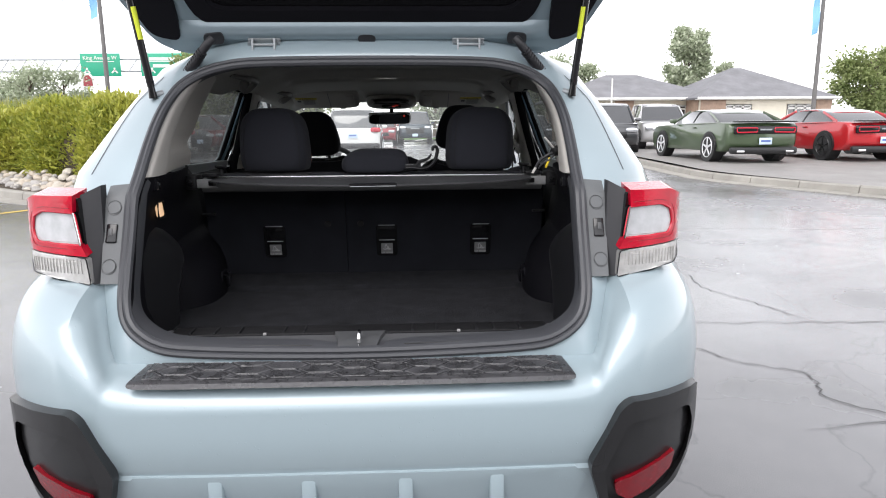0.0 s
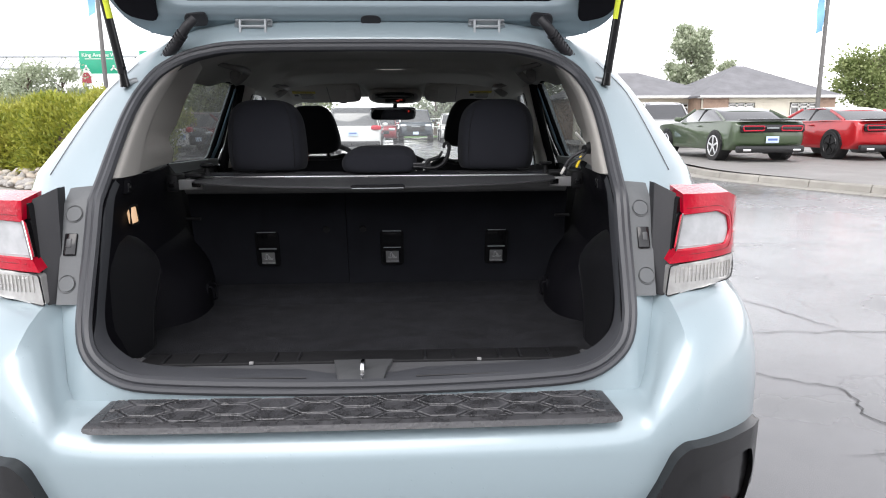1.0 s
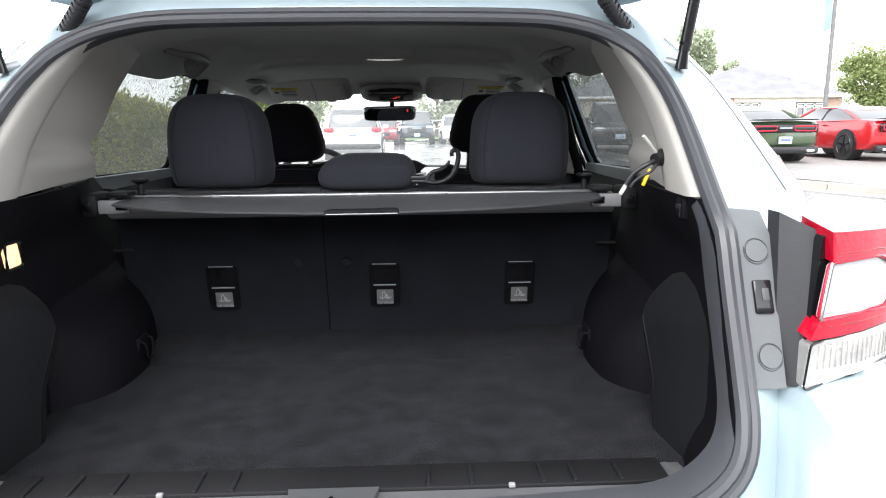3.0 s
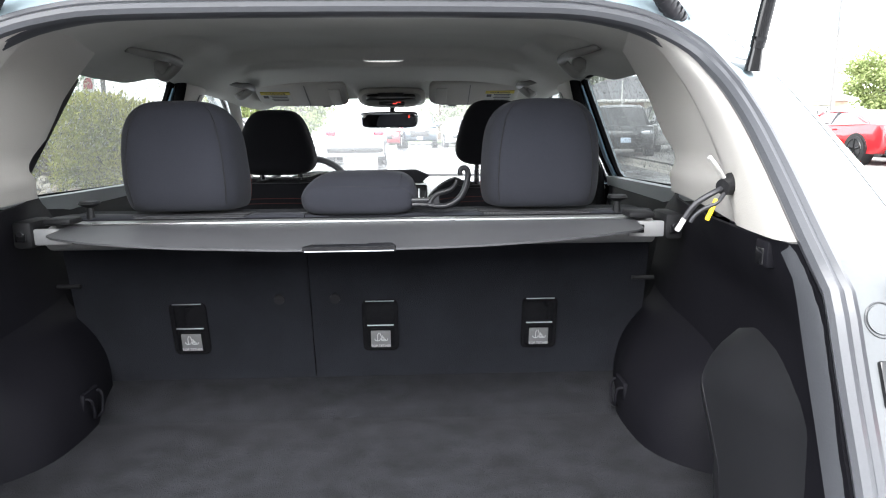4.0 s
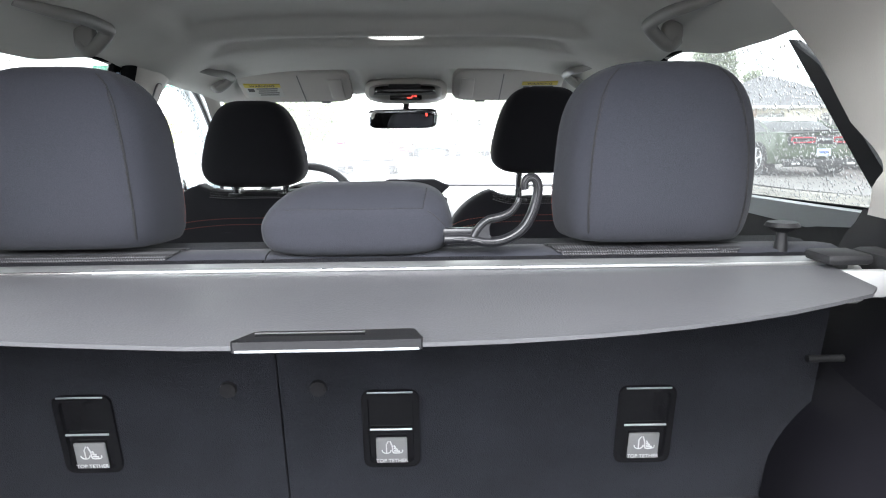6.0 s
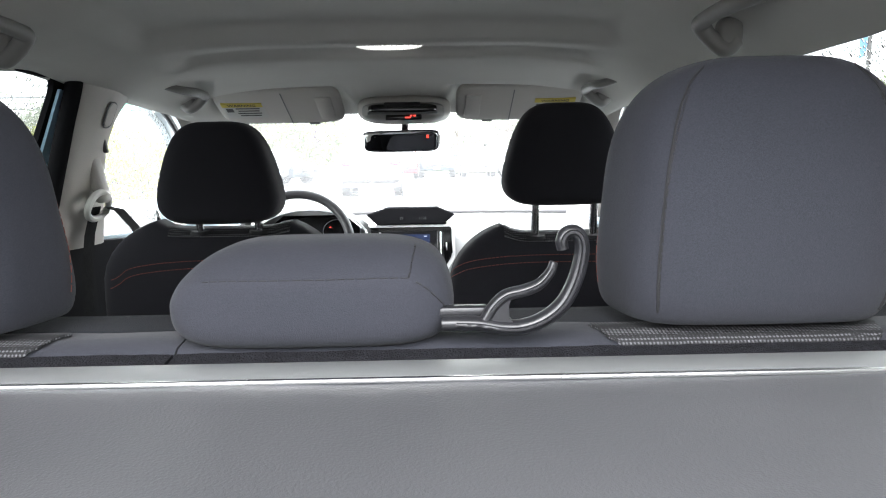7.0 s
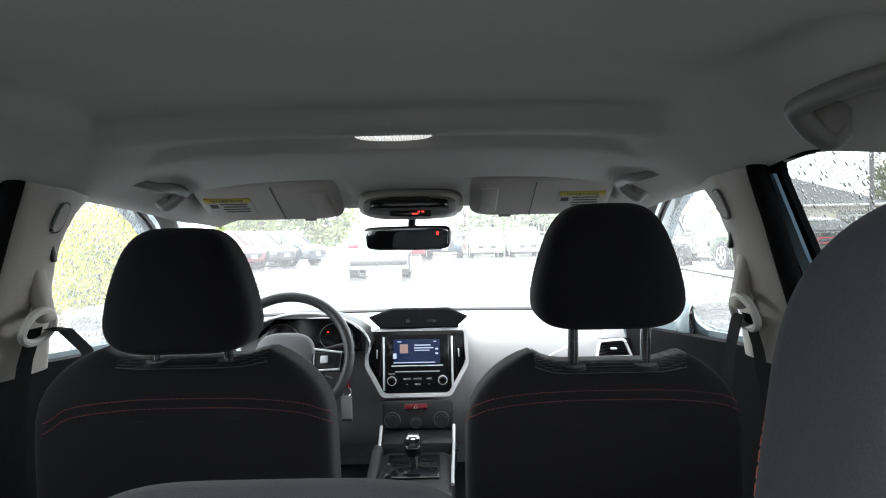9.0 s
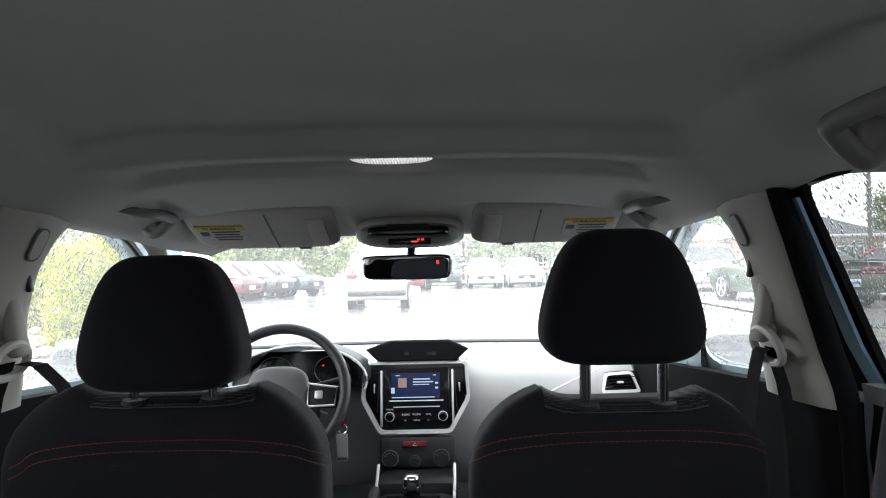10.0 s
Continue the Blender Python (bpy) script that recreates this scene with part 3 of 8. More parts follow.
# wheels
for yc in (0.95, 3.60):
    for b in (1, -1):
        rows = []
        for r, dx in ((0.20, 0.03), (0.235, -0.005), (0.30, -0.005), (0.335, 0.012), (0.338, 0.10), (0.338, 0.13), (0.30, 0.205), (0.22, 0.205)):
            rows.append([(b * (0.855 - dx), yc + r * math.cos(a), 0.338 + r * math.sin(a)) for a in [2 * math.pi * k / 32 for k in range(32)]])
        tyre = part("wheel", loftm(rows, closed_u=True), RUBBER, car, "black tyre on alloy rim")
        bm = bmesh.new()
        add_cyl(bm, (b * 0.70, yc, 0.338), (b * 0.82, yc, 0.338), 0.225, seg=28)
        for k in range(5):
            a = 2 * math.pi * k / 5
            add_box(bm, (b * 0.83, yc + 0.11 * math.cos(a), 0.338 + 0.11 * math.sin(a)), (0.02, 0.20, 0.045), 0.008, rot=(math.degrees(a), 0, 0))
        part("rim", bm, SILVER, tyre, "silver alloy rim")

# rear bumper
PLAN = [(0.0, 0.0), (0.2, 0.0), (0.4, 0.003), (0.48, 0.006), (0.52, 0.008), (0.56, 0.012), (0.60, 0.018), (0.64, 0.03), (0.68, 0.05), (0.72, 0.075), (0.76, 0.105), (0.80, 0.14), (0.835, 0.185), (0.862, 0.235), (0.882, 0.30), (0.892, 0.37), (0.893, 0.45), (0.888, 0.56)]


def bump_at(x):
    return interp(abs(x), [p[0] for p in PLAN], [p[1] for p in PLAN])


XS = [0, 0.12, 0.25, 0.38, 0.46, 0.49, 0.515, 0.535, 0.548, 0.557, 0.563, 0.567, 0.58, 0.60, 0.62, 0.64, 0.67, 0.70, 0.73, 0.76, 0.79, 0.82, 0.845]
rows = []


def bumper_column(px, py, side):
    """One upright section of the bumper skin."""
    tz = interp(px, [0, 0.38, 0.46, 0.515, 0.548, 0.563, 0.567, 0.58, 1.0], [0.692, 0.702, 0.712, 0.738, 0.772, 0.82, 0.846, 0.852, 0.862])
    ty = interp(px, [0, 0.567, 0.62, 0.65, 0.75, 0.83, 0.9], [y_open(tz) - 0.003, y_open(tz) - 0.003, 0.235, 0.20, 0.235, 0.33, 0.5])
    inw = max(0, min(1, (px - 0.70) / 0.18))
    pts = [(px - d * inw * 0.9, py + d * (1 - inw * 0.55), z) for d, z in ((0.08, 0.27), (0.05, 0.33), (0.025, 0.40), (0.006, 0.445), (0.010, 0.455), (0.001, 0.475), (-0.004, 0.54))]
    k = max(0, min(1, (px - 0.55) / 0.10))
    a, t = Vector((px, py - 0.002, 0.60)), Vector((px - 0.035 * max(0, (px - 0.7) / 0.2), ty, tz))
    c = Vector((px + 0.004 * k, py - 0.004 * (1 - k) - 0.012 * k, 0.60 + (tz - 0.60) * (0.42 + 0.44 * k)))
    k2 = max(0, min(1, (px - 0.56) / 0.075))
    e = Vector((px, 0.108 + bump_at(min(px, 0.6)), 0.678)).lerp(t, 0.999 * k2 * k2 * (3 - 2 * k2))
    pts += [tuple((1 - q) ** 2 * a + 2 * q * (1 - q) * c + q * q * e) for q in (0, 0.15, 0.3, 0.42, 0.54, 0.66, 0.78, 0.9, 1.0)] + [tuple(e.lerp(t, 0.5)), tuple(t)]
    return [(side * x, y, z) for x, y, z in pts]


cols = [(x, bump_at(x)) for x in XS] + [(0.866, 0.245), (0.882, 0.30), (0.892, 0.37), (0.893, 0.45), (0.888, 0.56)]
rows = [bumper_column(x, y, -1) for x, y in cols[:0:-1]] + [bumper_column(x, y, 1) for x, y in cols]
bm = loftm(rows)
thick(bm, -0.004)
bumper = part("rear_bumper", bm, BLUE, car, "wet pale blue-grey rear bumper", angle=35)

# textured step pad
def pad_place(x, v):
    return (x, 0.002 + 0.098 * v + bump_at(x), interp(v, [0, 0.05, 0.11, 1.0], [0.661, 0.671, 0.6735, 0.684]))


bm = patchm(rounded([(-0.497, 0), (0.497, 0), (0.482, 1.0), (-0.482, 1.0)], 0.03, 3), pad_place, (), 0.05, (0, 0.006, -0.003))
pad = part("bumper_step_pad", bm, PAD_BASE, car, "wet black bumper step pad with raised hexagons", angle=30)
for i in range(13):
    for j in range(4):
        xc, vc = -0.480 + 0.080 * i, 0.17 + 0.40 * j + (0 if i % 2 else 0.20)
        hexa = [(max(-0.468, min(0.468, xc + 0.0500 * math.cos(math.pi * q / 3))), max(0.155, min(0.965, vc + 0.212 * math.sin(math.pi * q / 3)))) for q in range(6)]
        if max(p[1] for p in hexa) - min(p[1] for p in hexa) < 0.05:
            continue
        bm = bmesh.new()
        ring = [[bm.verts.new(Vector(pad_place(xm + (x - xm) * k, vm + (v - vm) * k)) + Vector((0, 0, h))) for x, v in hexa] for xm, vm in [(sum(p[0] for p in hexa) / 6, sum(p[1] for p in hexa) / 6)] for k, h in ((1.0, -0.001), (0.985, 0.0032), (0.93, 0.0044), (0.88, 0.0036))]
        for a, c in zip(ring, ring[1:]):
            for q in range(6):
                if (a[q].co - a[(q + 1) % 6].co).length > 1e-4:
                    bm.faces.new((a[q], a[(q + 1) % 6], c[(q + 1) % 6], c[q]))
        bm.faces.new(ring[-1])
        bmesh.ops.remove_doubles(bm, verts=bm.verts, dist=1e-5)
        part("hexagon", bm, WET_PAD, pad, "wet raised hexagon", smooth=False)

# corner cladding with fog reflector
def clad_place(off):
    return lambda x, z: (x, bump_at(x) - off + interp(z, [0.30, 0.33, 0.40, 0.45, 0.6], [0.06, 0.05, 0.025, 0.004, 0.0]), z)


for b in (1, -1):
    outer = rounded([(0.525, 0.465), (0.595, 0.60), (0.62, 0.615), (0.80, 0.600), (0.842, 0.592), (0.855, 0.50), (0.845, 0.40), (0.80, 0.33), (0.70, 0.29), (0.58, 0.31)], 0.02)
    inner = rounded([(0.560, 0.45), (0.615, 0.565), (0.80, 0.555), (0.825, 0.50), (0.815, 0.40), (0.77, 0.34), (0.69, 0.315), (0.59, 0.34)], 0.02)
    bm = patchm(outer, clad_place(0.036), [inner], 0.06, (0, 0.03, 0))
    cl = part("corner_cladding", bm if b > 0 else mirror(bm), CLAD, car, "wet black corner cladding")
    bm = patchm(inner, clad_place(0.016), (), 0.06, (0, 0.01, 0))
    part("recess", bm if b > 0 else mirror(bm), CLAD, cl)
    refl = rounded([(0.595, 0.405), (0.64, 0.415), (0.765, 0.445), (0.768, 0.385), (0.70, 0.345), (0.645, 0.335), (0.605, 0.365)], 0.012)
    bm = patchm(refl, clad_place(0.028), (), 0.06, (0, 0.02, 0))
    part("reflector", bm if b > 0 else mirror(bm), RED_DARK, cl, "red fog reflector")
    # lower valance
bm = patchm([(-0.50, 0.30), (0.50, 0.30), (0.53, 0.42), (0.50, 0.452), (-0.50, 0.452), (-0.53, 0.42)], lambda x, z: (x, 0.012 + bump_at(x) + interp(z, [0.3, 0.40, 0.45], [0.055, 0.018, 0.0]) - 0.012, z), (), 0.05, (0, 0.012, 0))
part("lower_valance", bm, BLUE, car)
for x in (-0.32, -0.11, 0.11, 0.32):
    part("valance_fin", boxm((x, 0.02, 0.39), (0.035, 0.03, 0.10), 0.008), BLUE, car)
part("diffuser", boxm((0, 0.09, 0.28), (0.9, 0.10, 0.10), 0.03), CLAD, car, "black lower diffuser")

# tail lamps, filler strips and grey flanges
def lamp_y(x, z=0.95):
    return interp(x, [0.60, 0.634, 0.68, 0.73, 0.78, 0.81, 0.826, 0.834, 0.838], [0.185, 0.190, 0.200, 0.218, 0.245, 0.27, 0.30, 0.345, 0.40]) + 0.05 * max(0, z - 0.95)


def inset_from(loop, d):
    """The loop drawn towards its own middle by d (outwards where d is negative)."""
    mx, mz = sum(p[0] for p in loop) / len(loop), sum(p[1] for p in loop) / len(loop)
    return [(x - (x - mx) / max(1e-6, math.hypot(x - mx, z - mz)) * d, z - (z - mz) / max(1e-6, math.hypot(x - mx, z - mz)) * d) for x, z in loop]


LAMP = rounded([(0.634, 0.852), (0.648, 0.945), (0.660, 1.060), (0.78, 1.066), (0.826, 1.046), (0.834, 0.96), (0.826, 0.882), (0.80, 0.872)], 0.010)
for b in (1, -1):
    def put(nm, bm, mt, par, lab=""):
        return part(nm, bm if b > 0 else mirror(bm), mt, par, lab)
    red_c = [(0.638, 0.922), (0.831, 0.932), (0.835, 0.985), (0.828, 1.046), (0.78, 1.064), (0.662, 1.066), (0.665, 1.025), (0.752, 1.027), (0.781, 1.015), (0.790, 0.985), (0.787, 0.967), (0.777, 0.953), (0.650, 0.948)]
    clear_hole = rounded([(0.651, 0.949), (0.664, 1.024), (0.752, 1.026), (0.780, 1.014), (0.789, 0.985), (0.786, 0.968), (0.776, 0.954)], 0.008)
    lamp = put("tail_lamp", patchm(LAMP, lambda x, z: (x, lamp_y(x, z) + 0.018, z), (), 0.03, (0, 0.10, 0)), GLOSS_BLACK, car, "red and clear wrap-round tail lamp with raindrops")
    put("red_lens", patchm(red_c, lambda x, z: (x, lamp_y(x, z), z), (), 0.025, (0, 0.075, 0.012)), RED_LENS, lamp, "glossy red lens")
    put("clear_lens", patchm(clear_hole, lambda x, z: (x, lamp_y(x, z) + 0.006, z), (), 0.025, (0, 0.006, 0)), CLEAR_LENS, lamp, "milky clear lens")
    low = rounded([(0.634, 0.853), (0.640, 0.918), (0.829, 0.928), (0.825, 0.884), (0.80, 0.873)], 0.008)
    put("reversing_lens", patchm(low, lambda x, z: (x, lamp_y(x, z) + 0.003 + 0.0014 * (int(z * 190) % 2), z), (), 0.0053, (0, 0.05, 0)), LENS_BOWL, lamp, "ribbed clear reversing lens")
    put("lens_rim", tubem([(x, lamp_y(x, z) - 0.0005, z) for x, z in low], 0.0016, 6, closed=True), GLOSS_BLACK, lamp)
    put("lens_border", tubem([(x, lamp_y(x, z) + 0.0025, z) for x, z in inset_from(clear_hole, -0.0022)], 0.0030, 8, closed=True), RED_LENS, lamp, "bevelled red inner border")
    put("lens_groove", tubem([(x, lamp_y(x, z) + 0.0004, z) for x, z in ((0.672, 1.036), (0.715, 1.0375), (0.756, 1.037), (0.789, 1.023), (0.800, 0.985), (0.797, 0.962), (0.782, 0.944), (0.72, 0.941), (0.664, 0.939))], 0.0011, 6, n=4), RED_DARK, lamp)
    put("lens_rib", tubem([(x, lamp_y(x, 0.957) + 0.0052, 0.957) for x in (0.660, 0.69, 0.72, 0.75, 0.772)], 0.0009, 5), CLEAR_LENS, lamp)
    for k in range(16):
        xx = 0.656 + 0.0098 * k
        put("bowl_rib", boxm((xx, lamp_y(xx) + 0.0022, 0.897), (0.0011, 0.003, 0.034), 0.0004), LENS_BOWL, lamp)
    put("lens_edge", tubem([(0.651, lamp_y(0.651) - 0.001, 0.949), (0.664, lamp_y(0.664, 1.026) - 0.001, 1.026)], 0.0022, 6), CHROME, lamp)
    put("amber_bulb", cylm((0.650, 0.206, 0.888), (0.650, 0.214, 0.888), 0.008), AMBER, lamp)
    # filler strip and flange with two round plugs and a latch catch
    put("filler_strip", patchm([(0.612, 0.853), (0.645, 0.850), (0.672, 1.040), (0.672, 1.058), (0.626, 1.084)], lambda x, z: (x, interp(x, [0.61, 0.66], [0.235, 0.20]) + 0.25 * (z - 0.90), z), (), 0.03, (0, 0.03, 0)), RUBBER, car)
    fl = put("flange", patchm([(0.570, 0.853), (0.617, 0.853), (0.625, 1.078), (0.574, 1.082)], lambda x, z: (x, y_open(z) - 0.003, z), (), 0.03, (0, 0.02, 0)), GREY_FLANGE, car, "grey flange with round plugs")
    for z in (0.892, 1.028):
        y = y_open(z) - 0.003
        put("plug", cylm((0.60, y - 0.0025, z + 0.001), (0.60, y + 0.009, z - 0.004), 0.0155, seg=24), GREY_FLANGE, fl)
        put("plug_ring", tubem([(0.60 + 0.017 * math.cos(a), y - 0.001 + 0.0076 * math.sin(a), z + 0.017 * math.sin(a)) for a in [2 * math.pi * k / 20 for k in range(20)]], 0.0008, 5, closed=True), STEEL_DARK, fl)
    put("catch", boxm((0.601, y_open(0.968) - 0.004, 0.968), (0.026, 0.008, 0.048), 0.003, rot=(-24, 0, 0)), GLOSS_BLACK, fl, "black guide catch")
    put("catch_plate", boxm((0.603, y_open(0.972) - 0.0085, 0.972), (0.010, 0.003, 0.018), 0.001, rot=(-24, 0, 0)), STEEL_DARK, fl, "worn steel catch plate")

# opening frame: inner flange and double-lipped rubber seal
frame_in = inset(OPEN_D, 0.019)
bm = loftm([[(x, y_open(z) - 0.002, z) for x, z in OPEN_D], [(x, y_open(z) + 0.012, z) for x, z in inset(OPEN_D, 0.012)], [(x, y_open(z) + 0.03, z) for x, z in frame_in], [(x, y_open(z) + 0.06, z) for x, z in frame_in]], closed_u=True)
part("opening_frame", bm, SEAL, car, "dark grey frame round the tailgate opening")
for d, r, f in ((0.000, 0.0085, -0.007), (0.013, 0.0105, -0.005)):
    bm = tubem([(x, y_open(z) + f, z) for x, z in inset(OPEN_D, d)], r, 8, closed=True, up=(0, 1, 0))
    part("weather_seal", bm, SEAL, car, "ribbed black rubber weather seal")

# sill plate with striker
bm = patchm(rounded([(-0.47, 0.128), (0.47, 0.128), (0.50, 0.20), (0.50, 0.275), (-0.50, 0.275), (-0.50, 0.20)], 0.03), lambda x, y: (x, y, interp(y, [0.12, 0.15, 0.26, 0.28], [0.700, 0.711, 0.716, 0.700])), (), 0.04, (0, 0, -0.03))
sill = part("sill_plate", bm, SILL_GREY, car, "black ribbed sill trim")
part("latch_cover", patchm([(-0.045, 0.120), (0.045, 0.120), (0.062, 0.205), (-0.062, 0.205)], lambda x, y: (x, y, 0.722 if y > 0.13 else 0.712), (), 0.03, (0, 0, -0.02)), STEEL_DARK, sill, "dark grey latch cover")
part("striker", tubem([(0.004, 0.118, 0.69), (0.004, 0.118, 0.735), (0.004, 0.135, 0.742), (0.004, 0.152, 0.735), (0.004, 0.152, 0.70)], 0.0045, 8, n=3), CHROME, sill, "bright steel striker loop")
part("sill_groove", tubem([(0.11, 0.137, 0.7105), (0.34, 0.143, 0.7120), (0.41, 0.150, 0.7125), (0.436, 0.165, 0.7135), (0.449, 0.185, 0.7145), (0.452, 0.205, 0.7155)], 0.0013, 6, n=4), RUBBER, sill)
part("sill_groove", tubem([(-0.11, 0.137, 0.7105), (-0.34, 0.143, 0.7120), (-0.41, 0.150, 0.7125), (-0.436, 0.165, 0.7135), (-0.449, 0.185, 0.7145), (-0.452, 0.205, 0.7155)], 0.0013, 6, n=4), RUBBER, sill)
step = part("sill_step", boxm((0, 0.237, 0.7150), (0.94, 0.064, 0.009), 0.003), BLACK_PLASTIC, sill, "black ribbed inner edge of the sill")
for x in (-0.42, -0.36, -0.30, -0.19, -0.14, 0.13, 0.19, 0.29, 0.335, 0.40):
    part("rib", boxm((x, 0.232, 0.7205), (0.006, 0.050, 0.005), 0.0015), BULGE_TRIM, step)
for x in (-0.235, 0.245):
    part("clip", boxm((x, 0.205, 0.7185), (0.009, 0.007, 0.006), 0.0015), LABEL_GREY, sill)

# ---- raised tailgate ----
HINGE_Y, HINGE_Z = 0.790, 1.445
GATE_D, GATE_N = Vector((0, -0.72, 0.694)), Vector((0, 0.694, 0.72))


def gate(u, v, h=0.0):
    bow = 0.05 * math.sin(min(1, v / 0.9) * math.pi)
    return Vector((u, HINGE_Y, HINGE_Z)) + GATE_D * v + GATE_N * (h + bow)


gate_out = rounded([(-0.57, 0), (0.57, 0), (0.65, 0.04), (0.735, 0.22), (0.75, 0.45), (0.70, 0.62), (0.66, 0.95), (-0.66, 0.95), (-0.70, 0.62), (-0.75, 0.45), (-0.735, 0.22), (-0.65, 0.04)], 0.04)
gate_glass = rounded([(-0.47, 0.125), (0.47, 0.125), (0.60, 0.50), (-0.60, 0.50)], 0.05)
# gate and ridge take the darkened paint copy in place of real shade
tailgate = part("tailgate", patchm(gate_out, lambda u, v: gate(u, v), [gate_glass], 0.07, tuple(GATE_N * 0.05)), SHADED_GATE_BLUE, car, "raised pale blue-grey tailgate", angle=50)
ridge_rows = []
for i in range(25):
    u = -0.60 + 0.05 * i
    k = min(1, (0.62 - abs(u)) / 0.10)
    ridge_rows.append([tuple(gate(u, v, -d * k - 0.001)) for v, d in ((0.012, 0.0), (0.022, 0.006), (0.034, 0.010), (0.050, 0.011), (0.058, 0.016), (0.066, 0.022), (0.082, 0.024), (0.094, 0.020), (0.104, 0.010), (0.112, 0.0))])
part("inner_ridge", loftm(ridge_rows), SHADED_GATE_BLUE, tailgate, "pressed ridge of the tailgate frame", angle=60)
part("rear_glass", patchm(gate_glass, lambda u, v: gate(u, v, 0.02), (), 0.1, tuple(GATE_N * 0.004)), GLOSS_BLACK, tailgate, "dark tinted rear glass")
part("glass_surround", patchm(rounded([(-0.50, 0.10), (0.50, 0.10), (0.635, 0.53), (-0.635, 0.53)], 0.06), lambda u, v: gate(u, v, -0.006), [rounded([(-0.455, 0.145), (0.455, 0.145), (0.58, 0.48), (-0.58, 0.48)], 0.05)], 0.07, tuple(GATE_N * 0.02)), DARK_TRIM, tailgate)
part("trim_panel", patchm(rounded([(-0.60, 0.54), (0.60, 0.54), (0.57, 0.92), (-0.57, 0.92)], 0.05), lambda u, v: gate(u, v, -0.02), (), 0.07, tuple(GATE_N * 0.02)), DARK_TRIM, tailgate, "black tailgate trim panel")
part("spoiler", patchm(rounded([(-0.60, -0.03), (0.60, -0.03), (0.62, 0.18), (-0.62, 0.18)], 0.05), lambda u, v: gate(u, v, 0.055), (), 0.07, tuple(GATE_N * 0.03)), BLUE, tailgate)
part("access_hole", patchm([(0.027 * math.copysign(abs(math.cos(a)) ** 0.6, math.cos(a)), 0.067 + 0.014 * math.sin(a)) for a in [2 * math.pi * (k + 0.5) / 20 for k in range(20)]], lambda u, v: gate(u, v, -0.0265), (), 0.1, tuple(GATE_N * 0.006)), RUBBER, tailgate, "black oval rubber plug")
for b in (1, -1):
    part("corner_cover", patchm(rounded([(b * 0.56, 0.055), (b * 0.645, 0.075), (b * 0.70, 0.22), (b * 0.64, 0.28), (b * 0.555, 0.2)], 0.03), lambda u, v: gate(u, v, -0.02), (), 0.07, tuple(GATE_N * 0.02)), DARK_TRIM, tailgate, "black corner cover")
    bm = bmesh.new()
    x = b * 0.311
    add_box(bm, (x, 0.740, 1.477), (0.098, 0.022, 0.010), 0.003, rot=(-45, 0, 0))
    for k in (-1, 1):
        add_box(bm, (x + k * 0.033, 0.722, 1.452), (0.007, 0.012, 0.062), 0.002, rot=(-6, 0, 0))
    add_box(bm, (x, 0.720, 1.464), (0.068, 0.006, 0.007), 0.002)
    for k in (-1, 1):
        add_cyl(bm, (x + k * 0.042, 0.734, 1.472), (x + k * 0.042, 0.727, 1.464), 0.008, seg=6)
    part("hinge", bm, STEEL, tailgate, "grey steel hinge with bolts")
    bm = tubem([(b * 0.445, 0.662, 1.475), (b * 0.465, 0.655, 1.452), (b * 0.50, 0.668, 1.41), (b * 0.535, 0.69, 1.378), (b * 0.558, 0.712, 1.358)], 0.0125, 10, n=5)
    boot = part("wiring_boot", bm, RUBBER, tailgate, "ribbed black wiring boot")
    for k in range(9):
        t = k / 8
        p = Vector((b * (0.475 + 0.055 * t), 0.656 + 0.03 * t, 1.438 - 0.055 * t))
        part("boot_rib", cylm(p, p + Vector((b * 0.0035, 0.0016, -0.0034)), 0.0155, seg=12), RUBBER, boot)
    part("boot_socket", patchm(rounded([(b * 0.43, 0.055), (b * 0.49, 0.05), (b * 0.49, 0.085), (b * 0.43, 0.09)], 0.014), lambda u, v: gate(u, v, -0.030), (), 0.1, tuple(GATE_N * 0.02)), RUBBER, tailgate)
    part("boot_foot", cylm((b * 0.566, 0.715, 1.352), (b * 0.545, 0.698, 1.372), 0.022, 0.015), RUBBER, tailgate)
    # gas strut
    lo, mid, hi = Vector((b * 0.606, 0.600, 1.312)), Vector((b * 0.612, 0.585, 1.40)), Vector((b * 0.635, 0.515, 1.70))
    strut = part("gas_strut", cylm(lo.lerp(hi, 0.06), hi, 0.0105, seg=14), GLOSS_BLACK, tailgate, "black gas strut with a yellow label")
    part("strut_collar", cylm(lo.lerp(hi, 0.05), lo.lerp(hi, 0.10), 0.0085, 0.0115, 12), GLOSS_BLACK, strut)
    part("strut_socket", cylm(lo - Vector((0, 0, 0.008)), lo.lerp(hi, 0.06), 0.012, 0.009), GLOSS_BLACK, strut)
    part("strut_label", cylm(lo.lerp(hi, 0.385) + Vector((-b * 0.0035, -0.0035, 0)), lo.lerp(hi, 0.60) + Vector((-b * 0.0035, -0.0035, 0)), 0.0078, seg=14), YELLOW_LABEL, strut, "yellow warning label")
    bm = cylm((b * 0.585, 0.62, 1.318), (b * 0.612, 0.60, 1.31), 0.010, 0.007)
    add_box(bm, (b * 0.585, 0.635, 1.322), (0.03, 0.012, 0.035), 0.003, rot=(-40, 0, 20 * b))
    part("ball_bracket", bm, STEEL, strut)


